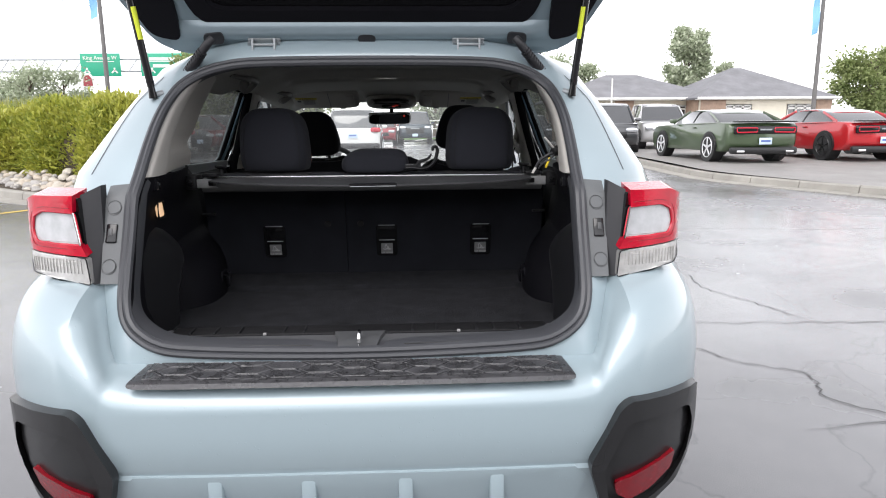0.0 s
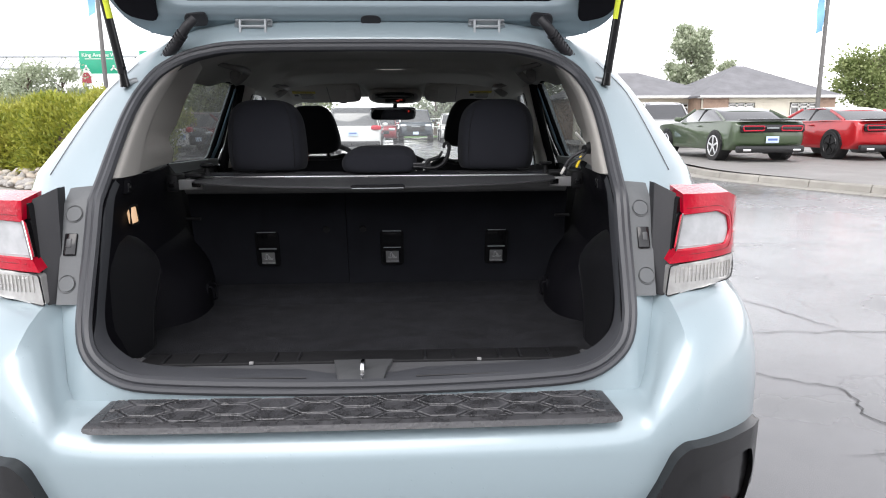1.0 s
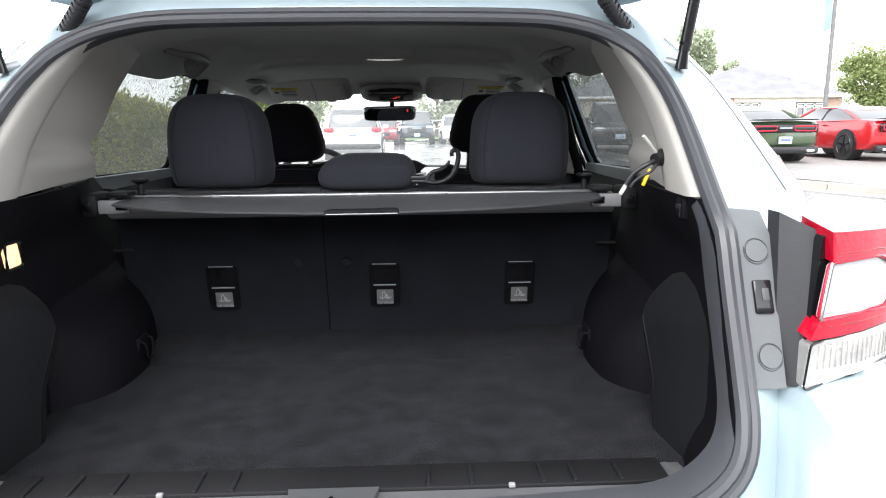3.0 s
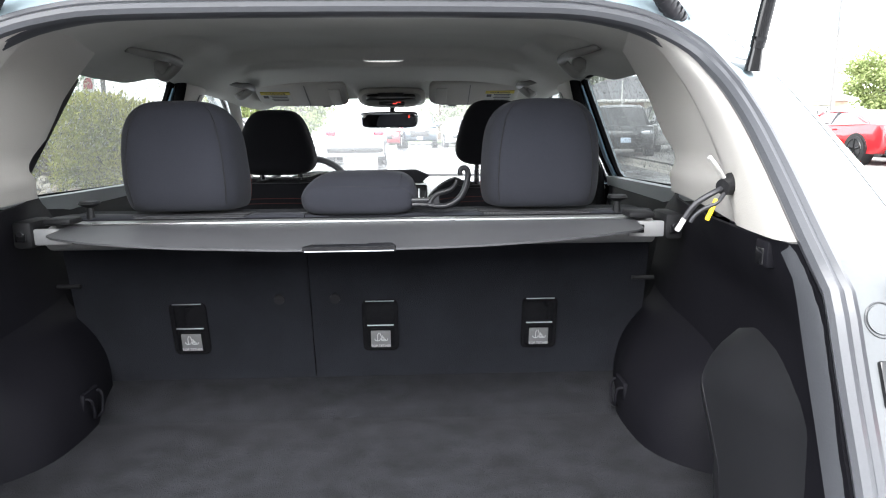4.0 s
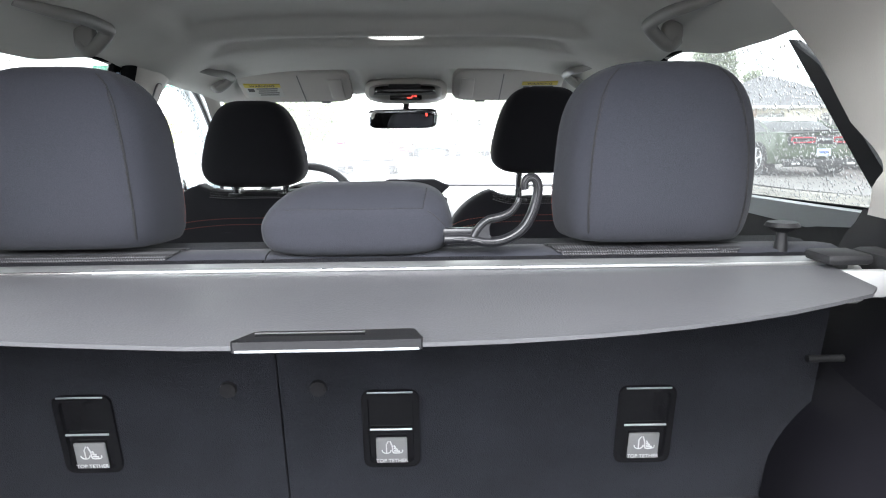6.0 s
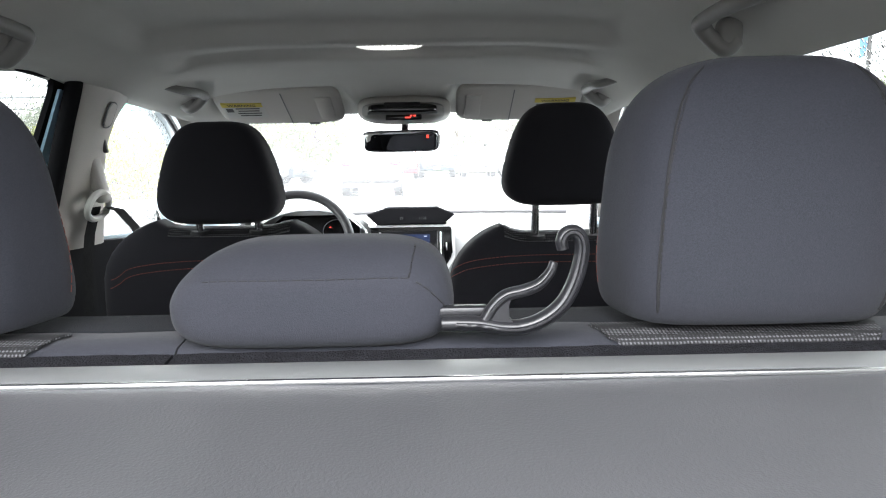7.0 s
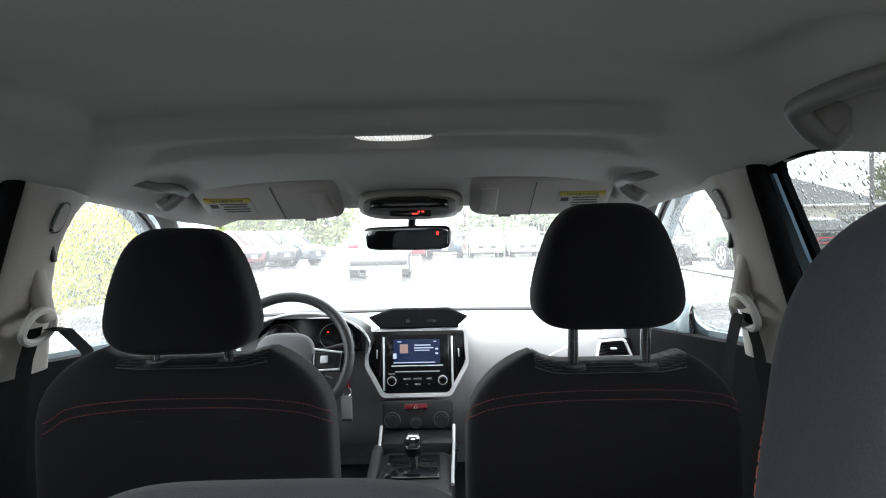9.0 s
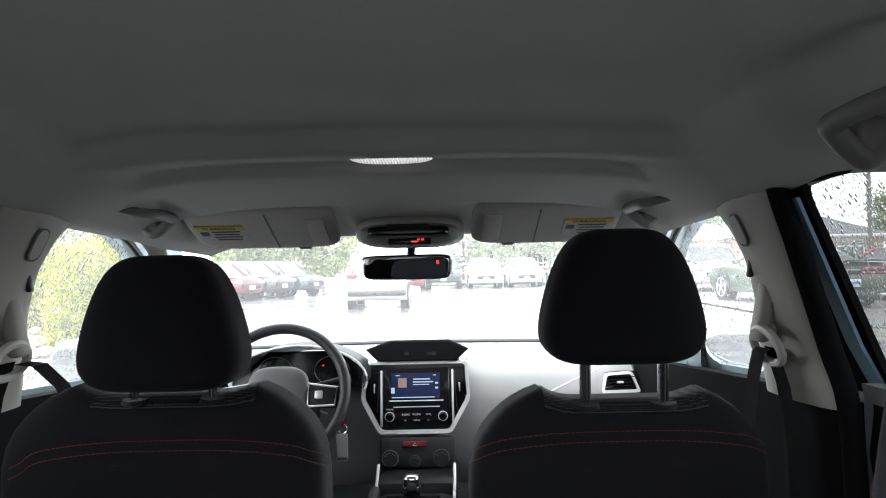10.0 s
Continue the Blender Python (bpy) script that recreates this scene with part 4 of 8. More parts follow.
# ---- inside trim ----
def ceil_z(x, y):
    z = interp(y, [0.66, 0.75, 0.95, 1.3, 1.60, 1.74, 1.772, 1.788, 1.804, 1.822, 1.86, 1.95, 1.985, 2.002, 2.07, 2.30, 2.5, 2.66], [1.398, 1.412, 1.436, 1.458, 1.475, 1.473, 1.470, 1.458, 1.442, 1.437, 1.440, 1.453, 1.455, 1.433, 1.424, 1.404, 1.374, 1.350])
    flat = interp(y, [0.66, 0.75, 0.95, 1.3, 1.7, 1.9, 2.07, 2.30, 2.5, 2.66], [1.398, 1.412, 1.436, 1.458, 1.452, 1.434, 1.424, 1.404, 1.374, 1.350])
    k = max(0, min(1, (0.49 - abs(x)) / 0.05))
    k = k * k * (3 - 2 * k)
    z = z * k + flat * (1 - k)
    vis = max(0, min(1, (y - 2.30) / 0.02)) * max(0, min(1, (abs(x) - 0.145) / 0.02)) * max(0, min(1, (0.56 - abs(x)) / 0.02)) * max(0, min(1, (2.62 - y) / 0.03))
    dip = 0.030 * math.exp(-((abs(x) - 0.495) / 0.05) ** 2 - ((y - 1.40) / 0.125) ** 4) + 0.014 * math.exp(-((abs(x) - 0.51) / 0.04) ** 2 - ((y - 2.19) / 0.10) ** 4)
    edge = 0.075 * (abs(x) / 0.62) ** 5
    soft_edge = min(edge, 0.070 + 0.15 * (edge - 0.070))
    k = max(0, min(1, (y - 1.45) / 0.28))
    return z - edge - (soft_edge - edge) * k * k * (3 - 2 * k) + 0.034 * vis + dip


def ceil_half(y):
    return interp(y, [0.62, 0.75, 1.0, 1.15, 1.3, 2.1, 2.4, 2.66], [0.47, 0.54, 0.61, 0.650, 0.666, 0.660, 0.615, 0.57])


outline = [(ceil_half(y), y) for y in [0.755, 0.80, 0.85, 1.0, 1.15, 1.3, 1.6, 2.0, 2.3, 2.5, 2.66]]
outline = outline + [(-x, y) for x, y in outline[::-1]]
part("headliner", patchm(outline, lambda x, y: (x, y, ceil_z(x, y)), (), 0.018, (0, 0, 0.01)), HEADLINER, car, "grey cloth headliner with a recessed pan", angle=60)


def inner_x(y, z, off=0.075):
    return side_x(y, z) - off


RW_IN = rounded([(1.784, 1.06), (1.788, 1.22), (1.794, 1.372), (1.55, 1.378), (1.25, 1.358), (1.06, 1.325), (0.99, 1.27), (0.955, 1.085)], 0.03)
for b in (1, -1):
    def put(nm, bm, mt, par=car, lab="", ang=40):
        return part(nm, bm if b > 0 else mirror(bm), mt, par, lab, ang)
    # rear pillar trim from the opening to the side window
    rows = []
    for z, xw in ((1.094, 0.690), (1.11, 0.684), (1.13, 0.674), (1.148, 0.666), (1.162, 0.658), (1.18, 0.650), (1.21, 0.640), (1.25, 0.629), (1.29, 0.619), (1.32, 0.609), (1.345, 0.602), (1.37, 0.594), (1.40, 0.575)):
        y0 = y_open(z) + 0.012
        y1 = interp(z, [1.094, 1.12, 1.148, 1.162, 1.20, 1.30, 1.345, 1.40], [0.985, 0.965, 0.945, 0.965, 1.015, 1.070, 1.11, 1.20])
        o = open_x(z)
        f = 0.040 * max(0, min(1, (1.170 - z) / 0.03))
        deep = max(0, min(1, (z - 1.148) / 0.02)) * max(0, min(1, (1.375 - z) / 0.05))
        yc = y0 + interp(z, [1.09, 1.18, 1.28, 1.40], [0.165, 0.135, 0.125, 0.08])
        xe = xw - f
        lift = 0.034 if z > 1.39 else 0.012 if z > 1.36 else 0
        xc = o - 0.006
        cols = [(o - 0.012, y0, 0), (o - 0.023, y0 + 0.007, 0), (o - 0.024, y0 + 0.035, lift * 0.5), (o - 0.020, (y0 + yc) / 2 + 0.01, lift), (xc - 0.006, yc - 0.012, lift), (xc + 0.003 + 0.010 * deep, yc + 0.004, lift), (xc + 0.006 + 0.030 * deep, yc + 0.024, lift)]
        x6 = xc + 0.006 + 0.030 * deep
        for t in (0.3, 0.62, 1.0):
            cols.append((x6 + (max(xe, x6 + 0.004) - x6) * t ** 0.8, yc + 0.024 + (y1 - yc - 0.024) * t, lift))
        rows.append([(x, y, z + dz) for x, y, dz in cols])
    bm = loftm(rows)
    bmesh.ops.subdivide_edges(bm, edges=bm.edges[:], cuts=1, use_grid_fill=True, smooth=0.25)
    put("pillar_trim", thick(bm, 0.004), BEIGE, car, "pale grey-beige rear pillar trim", 60)
    # cargo side wall
    rows = []
    for z, xs in ((1.092, (0.552, 0.545, 0.560, 0.610, 0.69)), (1.04, (0.549, 0.560, 0.585, 0.625, 0.66)), (0.98, (0.548, 0.588, 0.618, 0.632, 0.65)), (0.92, (0.547, 0.584, 0.614, 0.626, 0.64)), (0.85, (0.546, 0.58, 0.612, 0.615, 0.63)), (0.76, (0.535, 0.575, 0.605, 0.578, 0.575)), (0.70, (0.49, 0.57, 0.60, 0.568, 0.565)), (0.655, (0.45, 0.57, 0.60, 0.562, 0.56))):
        y0 = y_open(z) + 0.012
        rows.append([(x, y, z) for x, y in zip(xs, (y0, max(y0 + 0.06, 0.42), 0.62, 0.86, 1.06))])
    bm = loftm(rows)
    bmesh.ops.subdivide_edges(bm, edges=bm.edges[:], cuts=2, use_grid_fill=True, smooth=0.4)
    wall = put("cargo_side_trim", thick(bm, 0.004), DARK_TRIM, car, "black moulded cargo side trim", 60)
    # satin corner panel with a rounded forward edge
    cols = []
    for x, s, off, top in ((0.572, -0.1, 0, 0.962), (0.565, 0.25, 0, 0.958), (0.556, 0.5, 0, 0.952), (0.548, 0.75, 0, 0.942), (0.5425, 1, -0.010, 0.925), (0.5415, 1, -0.0018, 0.920), (0.5450, 1, -0.0005, 0.918), (0.5410, 1, 0.001, 0.916), (0.5425, 1, 0.014, 0.900), (0.548, 1, 0.030, 0.885), (0.558, 1, 0.045, 0.870), (0.574, 1, 0.058, 0.860), (0.604, 1, 0.068, 0.855)):
        col = []
        for k in range(17):
            z = 0.655 + (top - 0.655) * k / 16
            ys = interp(z, [0.655, 0.70, 0.755, 0.80, 0.85, 0.90, 0.94], [0.455, 0.465, 0.478, 0.510, 0.548, 0.570, 0.585])
            ya = y_open(z) + 0.075
            col.append((x + 0.060 * max(0, (k / 16 - 0.72) / 0.28) ** 2, ya + (ys - ya) * s + off, z))
        cols.append(col)
    rows = [list(r) for r in zip(*cols)]
    put("corner_panel", thick(loftm(rows), -0.003), BULGE_TRIM, wall, "satin charcoal corner panel of the cargo side", 35)
    # wheel arch swelling into the load space
    rows = []
    for y, k in ((0.600, 0.0), (0.625, 0.35), (0.66, 0.68), (0.71, 0.92), (0.77, 1.0), (0.84, 1.0), (0.90, 0.90), (0.95, 0.76), (1.00, 0.66)):
        rows.append([(0.612 + (xi - 0.612) * k + 0.03 * (1 - k) * (xi > 0.612), y + 0.10 * (z - 0.70), z) for xi, z in ((0.508, 0.65), (0.509, 0.69), (0.514, 0.725), (0.524, 0.755), (0.540, 0.785), (0.562, 0.812), (0.590, 0.838), (0.615, 0.865), (0.636, 0.905), (0.648, 0.95))])
    bm = loftm(rows)
    bmesh.ops.subdivide_edges(bm, edges=bm.edges[:], cuts=1, use_grid_fill=True, smooth=0.5)
    put("wheel_arch_trim", bm, DARK_TRIM, wall, "black moulded wheel-arch trim", 60)
    put("bag_hook", boxm((0.553, 0.42, 1.072), (0.02, 0.032, 0.036), 0.006), DARK_TRIM, wall, "black bag hook")
    put("hook_slot", boxm((0.544, 0.42, 1.069), (0.006, 0.018, 0.022), 0.002), GLOSS_BLACK, wall)
    put("tie_down", tubem([(0.512, 0.815, 0.732), (0.498, 0.818, 0.728), (0.496, 0.822, 0.700), (0.500, 0.830, 0.690), (0.497, 0.852, 0.692), (0.498, 0.858, 0.728), (0.513, 0.860, 0.734)], 0.0030, 8, n=4), DARK_TRIM, wall, "black tie-down loop")
    put("tie_down_plate", boxm((0.514, 0.838, 0.712), (0.010, 0.056, 0.062), 0.004, rot=(0, -6, 0)), DARK_TRIM, wall)
    put("seat_stop", cylm((0.60, 0.935, 0.921), (0.555, 0.935, 0.921), 0.0045), BLACK_PLASTIC, wall, "dark seat catch pin")
    # door inner panels and sills, pillars
    put("rear_door_panel", patchm([(1.06, 0.62), (1.30, 0.36), (1.78, 0.36), (1.78, 1.05), (1.02, 1.07)], lambda y, z: (inner_x(y, min(z, 1.0), 0.11) - 0.02 * (0.85 < z < 1.0), y, z), (), 0.06, (0.04, 0, 0)), DARK_TRIM, car, "black inner door panel")
    put("window_sill", patchm([(1.0, 1.035), (1.80, 1.03), (1.80, 1.062), (1.0, 1.078)], lambda y, z: (inner_x(y, 1.03, 0.10) - 0.15 * (z - 1.05), y, z), (), 0.1, (0.03, 0, 0)), STEEL, car, "grey-green door top")
    put("front_door_panel", patchm([(1.9, 0.36), (3.05, 0.36), (3.12, 0.905), (2.9, 0.940), (2.4, 0.985), (1.9, 1.025)], lambda y, z: (inner_x(y, min(z, 0.98), 0.11), y, z), (), 0.1, (0.04, 0, 0)), MATT_BLACK, car, "dark grey inner door panel")
    put("rear_window_frame", patchm(rounded([(1.93, 1.03), (1.93, 1.41), (1.55, 1.42), (1.2, 1.41), (1.02, 1.375), (0.94, 1.28), (0.91, 1.04)], 0.03), lambda y, z: (inner_x(y, z, 0.043), y, z), [RW_IN], 0.08, (0.012, 0, 0)), MATT_BLACK, car, "black rear door frame")
    put("painted_frame", patchm([(1.796, 1.03), (1.832, 1.03), (1.828, 1.350), (1.796, 1.354)], lambda y, z: (inner_x(y, z, 0.055), y, z), (), 0.08, (0.006, 0, 0)), SHADED_DOOR_BLUE, car, "blue painted door frame")
    rows = []
    for z, xr, yr, xf, yf in ((1.40, 0.618, 1.838, 0.612, 2.10), (1.36, 0.622, 1.830, 0.625, 2.06), (1.32, 0.630, 1.824, 0.633, 2.012), (1.26, 0.645, 1.816, 0.648, 1.982), (1.19, 0.662, 1.810, 0.657, 1.968), (1.12, 0.680, 1.806, 0.666, 1.974), (1.06, 0.694, 1.804, 0.676, 1.982), (1.02, 0.704, 1.803, 0.684, 1.988)):
        rows.append([(xr + 0.035, yr - 0.004, z), (xr + 0.010, yr - 0.003, z), (xr - 0.004, yr + 0.008, z), (xr - 0.012 + (xf - xr) * 0.25, yr + (yf - yr) * 0.25, z), (xr - 0.016 + (xf - xr) * 0.5, yr + (yf - yr) * 0.5, z), (xr - 0.012 + (xf - xr) * 0.75, yr + (yf - yr) * 0.75, z), (xf - 0.002, yf - 0.008, z), (xf + 0.012, yf, z), (xf + 0.04, yf, z)])
    bm = loftm(rows)
    bmesh.ops.subdivide_edges(bm, edges=bm.edges[:], cuts=1, use_grid_fill=True, smooth=0.4)
    bp = put("b_pillar_trim", bm, BEIGE, car, "pale grey centre pillar trim", 60)
    put("pillar_lower", patchm([(1.80, 0.36), (1.99, 0.36), (1.985, 1.03), (1.81, 1.03)], lambda y, z: (0.712 - 0.01 * math.sin(math.pi * (y - 1.8) / 0.19), y, z), (), 0.08, (0.04, 0, 0)), MATT_BLACK, car)
    put("pillar_seal", tubem([(x, y, z) for x, y, z in ((0.628, 1.826, 1.41), (0.634, 1.820, 1.36), (0.657, 1.806, 1.26), (0.693, 1.798, 1.12), (0.719, 1.796, 1.02), (0.73, 1.80, 0.80))], 0.017, 10, n=4), MATT_BLACK, car, "black door-opening seal")
    put("pillar_cap", patchm(rounded([(1.900, 1.285), (1.930, 1.285), (1.950, 1.335), (1.920, 1.335)], 0.014), lambda y, z: (0.6125 - 0.24 * (z - 1.31), y, z), (), 0.05, (0.014, 0, 0)), BEIGE, bp, "oval airbag cap")
    put("cap_groove", tubem([(0.6150 - 0.24 * (z - 1.31), y, z) for y, z in rounded([(1.897, 1.282), (1.932, 1.282), (1.953, 1.338), (1.918, 1.338)], 0.016)], 0.0016, 6, closed=True), GREY_FLANGE, bp)
    put("belt_slot", boxm((0.637, 1.932, 1.245), (0.010, 0.011, 0.036), 0.003, rot=(0, 12, 0)), STEEL_DARK, bp)
    put("height_slider", boxm((0.643, 1.900, 1.172), (0.026, 0.042, 0.112), 0.012, 3, rot=(0, 12, 0)), BEIGE, bp, "pale belt height slider")
    put("a_pillar_trim", loftm([[(inner_x(y, z, 0.055) - d, y - 0.04 * e, z + 0.04 * e) for d, e in ((0, 0), (0.035, 0.3), (0.05, 0.8), (0.045, 1.4))] for y, z in ((2.25, 1.385), (2.45, 1.315), (2.65, 1.215), (2.85, 1.11), (3.05, 1.01), (3.25, 0.93))]), BEIGE, car, "pale windscreen pillar trim", 60)
    put("door_seal", tubem([(inner_x(y, z, 0.058), y, z) for y, z in ((1.945, 1.03), (1.965, 1.24), (2.05, 1.352), (2.2, 1.366), (2.42, 1.300), (2.75, 1.14), (3.02, 0.965))], 0.009, 8, n=4), RUBBER, car)

# cargo floor
bm = patchm([(-0.575, 0.262), (0.575, 0.262), (0.59, 0.5), (0.60, 0.7), (0.585, 1.03), (-0.585, 1.03), (-0.60, 0.7), (-0.59, 0.5)], lambda x, y: (x, y, interp(y, [0.26, 0.30, 0.858, 0.862, 0.868, 0.88, 1.03], [0.680, 0.668, 0.664, 0.658, 0.668, 0.671, 0.690]) + 0.0015 * noise.noise(Vector((x * 9, y * 9, 0)))), (), 0.02, (0, 0, -0.012))
part("cargo_floor", bm, CARPET, car, "charcoal carpeted cargo floor", angle=60)
part("cabin_floor", boxm((0, 2.1, 0.335), (1.44, 2.5, 0.02), 0.005), CARPET, car)
part("cargo_tray", boxm((0, 0.64, 0.55), (1.10, 0.75, 0.06), 0.01), CLAD, car)

# cargo lamp, grab handles, dome lamp, visors
lampm = part("cargo_lamp", boxm((-0.592, 0.535, 0.990), (0.012, 0.042, 0.042), 0.005, rot=(0, -6, 4)), WARM_LAMP, car, "lit warm cargo lamp")
part("lamp_rim", tubem([(-0.587, 0.535 + dy, 0.990 + dz) for dy, dz in rounded([(-0.022, -0.023), (0.022, -0.023), (0.022, 0.023), (-0.022, 0.023)], 0.006)], 0.003, 6, closed=True), BLACK_PLASTIC, lampm)
for b in (1, -1):
    for y, x, hl, zb, zf in ((1.390, 0.513, 0.097, 1.404, 1.366), (2.190, 0.514, 0.075, 1.380, 1.346)):
        def hp(u, dy, z):
            return (b * (x + u), y + dy * hl, z)
        rear_end = [hp(0.046, -1.34, zb + 0.009), hp(0.026, -1.15, zb + 0.004), hp(0.008, -0.92, zb)]
        path = smooth_path(rear_end + [hp(0.0, -0.60, zb), hp(0.0, 0, zb + 0.002), hp(0.0, 0.60, zb),
                            hp(0.004, 0.90, zb - 0.004), hp(0.024, 1.0, (zb + zf) / 2 - 0.004), hp(0.048, 1.02, zf), hp(0.062, 1.02, zf + 0.012)], 6)
        bm, m = bmesh.new(), len(path) - 1
        add_tube(bm, path, 0.0125, 16, 0.80, up=(0, 0, 1), radii=[0.0140 + 0.0040 * (2 * k / m - 1) * abs(2 * k / m - 1) for k in range(m + 1)])
        gh = part("grab_handle", bm, HANDLE_GREY, car, "grey folding grab handle", angle=60)
        part("handle_foot", cushionm(hp(0.052, 1.02, zf + 0.022), (0.040, 0.032, 0.050), 3, 7), HANDLE_GREY, gh)
dome = part("dome_lamp", cushionm((0.008, 1.925, 1.450), (0.146, 0.075, 0.016), 2.4, 9), DOME_LENS, car, "ribbed clear dome lamp")
for b in (1, -1):
    vm = pose(b * 0.352, 2.425, 1.366, -24, 0, 0)

    def on_visor(bm):
        bm.transform(vm)
        return bm
    v = part("sun_visor", on_visor(cushionm((0, 0, 0), (0.368, 0.205, 0.030), 5.5, 12)), BEIGE, car, "pale folded sun visor", angle=60)
    xl = b * 0.105
    part("visor_label", on_visor(boxm((xl, 0.005, -0.0125), (0.12, 0.085, 0.008))), LABEL_WHITE, v, "white and yellow warning label")
    part("label_band", on_visor(boxm((xl, -0.030, -0.0140), (0.118, 0.020, 0.008))), LABEL_YELLOW, v)
    lm = vm @ pose(xl, -0.030, -0.0185, 180, 0, 0)
    letters("WARNING", 0.017, lm, "label_lettering", DARK_PRINT, v, 0.0004)
    for i in range(4):
        part("print_line", on_visor(boxm((xl + 0.012, -0.010 + 0.014 * i, -0.0168), (0.07 - 0.008 * (i % 2), 0.005, 0.0012))), DARK_PRINT, v)
    part("print_mark", on_visor(boxm((xl - 0.042, 0.0, -0.0168), (0.02, 0.02, 0.0012))), DARK_PRINT, v)
    part("visor_seam", on_visor(boxm((-b * 0.02, 0, -0.0152), (0.003, 0.18, 0.002))), GREY_FLANGE, v)
    part("mirror_cover", on_visor(boxm((-b * 0.135, 0.0, -0.014), (0.046, 0.13, 0.010), 0.004)), BEIGE, v)
    part("cover_slot", on_visor(boxm((-b * 0.135, 0.0, -0.0165), (0.016, 0.105, 0.003), 0.001)), GREY_FLANGE, v)
    part("visor_clip", on_visor(boxm((-b * 0.085, 0.098, -0.004), (0.035, 0.02, 0.02), 0.005)), GREY_FLANGE, v)
# overhead camera housing
oh = part("overhead_console", cushionm((0.011, 2.53, 1.352), (0.285, 0.26, 0.085), 3.4, 10), BEIGE, car, "pale overhead console with a dark camera housing")
part("camera_housing", cushionm((0.011, 2.445, 1.340), (0.246, 0.13, 0.056), 3.8, 10), HANDLE_GREY, oh, "grey camera housing")
part("camera_window", cushionm((0.011, 2.395, 1.346), (0.200, 0.05, 0.028), 4.5, 8), GLOSS_BLACK, oh, "gloss black camera window")
part("camera_bar", boxm((0.011, 2.374, 1.357), (0.105, 0.03, 0.012), 0.004), BLACK_PLASTIC, oh)
part("housing_lip", boxm((0.011, 2.378, 1.333), (0.205, 0.012, 0.008), 0.003), GREY_FLANGE, oh)
part("warning_display", boxm((0.014, 2.384, 1.321), (0.105, 0.010, 0.016), 0.003), GLOSS_BLACK, oh)
for dx, w, z in ((0.026, 0.016, 1.320), (0.046, 0.007, 1.325), (0.036, 0.006, 1.325)):
    part("lit_symbol", boxm((dx, 2.378, z), (w, 0.002, 0.004)), RED_LIT, oh)
# rear-view mirror
mm = pose(-0.006, 2.60, 1.259, 9, 0, -16)
bm = cushionm((0, 0, 0), (0.258, 0.034, 0.070), 7, 10, lambda x, y, z: (x * (1 + 0.03 * z), y, z))
bm.transform(mm)
rv = part("rear_view_mirror", bm, GLOSS_BLACK, car, "black frameless rear-view mirror")
bm = cushionm((0, -0.0155, 0), (0.250, 0.006, 0.063), 7, 8, lambda x, y, z: (x * (1 + 0.03 * z), y, z))
bm.transform(mm)
part("mirror_glass", bm, MIRROR, rv, "mirror glass")
bm = boxm((0.096, -0.0198, 0.014), (0.007, 0.002, 0.010))
bm.transform(mm)
part("lit_mark", bm, RED_LIT, rv)
part("mirror_stalk", cylm((0.005, 2.61, 1.285), (0.008, 2.66, 1.345), 0.012), BLACK_PLASTIC, rv)


# ---- rear seats ----
def back_y(z):
    """Rear face of the rear seat back."""
    return 1.000 - 0.17 * (z - 0.79)


def rear_back(x0, x1):
    rows = []
    for z, dy, thk in ((0.62, 0.0, 0.18), (0.70, 0.0, 0.18), (0.85, 0.0, 0.18), (0.98, 0.0, 0.18), (1.01, 0.004, 0.175), (1.035, 0.020, 0.15), (1.050, 0.045, 0.10), (1.055, 0.065, 0.05)):
        y = back_y(z) + dy
        e = 0.0008 if dy == 0 else 0.0008 + dy * 0.25
        rows.append([(x0 + e, y, z), (x1 - e, y, z), (x1 - e * 0.5, y + thk * 0.3, z), (x1 - e, y + thk, z), (x0 + e, y + thk, z), (x0 + e * 0.5, y + thk * 0.3, z)])
    return loftm(rows, closed_u=True, caps=True)


def headrest(x, y, z):
    """Rear head restraint: narrow rear panel, wider in front, thinner towards the top."""
    if z < 0:
        k = max(0.6, (1 - min(0.999, abs(z)) ** 4.4) ** (1 / 4.4))
        x, y = x / k ** 0.95, y / k ** 0.7
    x *= (0.905 + 0.095 * min(1, y + 0.35)) * (1 - 0.10 * ((z + 1) / 2) ** 1.5 - 0.06 * max(0, z) ** 2 - 0.03 * max(0, -z) ** 4 - 0.06 * max(0, z) ** 4)
    d = (y + 1) / 2 * (1 - 0.30 * (z + 1) / 2 - 0.22 * max(0, z) ** 2)
    return x, 2 * d - 1 - 0.16 * (1 - z * z) + 0.10 * max(0, z), z


def surface_of(bm):
    return BVHTree.FromBMesh(bm)


def stitched(pts, r, parent, material, name="stitching", dash=0.007, gap=0.7, tree=None):
    """A seam of single stitches along a curve."""
    bm = bmesh.new()
    path = smooth_path(pts, 24)
    if tree:
        path = [q[0] + q[1] * r * 0.35 for q in [tree.find_nearest(p) for p in path]]
    acc, start = 0.0, path[0]
    for a, b in zip(path, path[1:]):
        acc += (b - a).length
        if acc > dash:
            add_tube(bm, [start, start.lerp(b, gap), start.lerp(b, gap + 0.05)], r, 5)
            start, acc = b, 0.0
    return part(name, bm, material, parent)


def seam_line(pts, r, parent, tree):
    """A sunk seam drawn along a padded surface."""
    path = [q[0] for q in [tree.find_nearest(p) for p in smooth_path(pts, 10)]]
    return part("seam", tubem(path, r, 6), DARK_THREAD, parent)


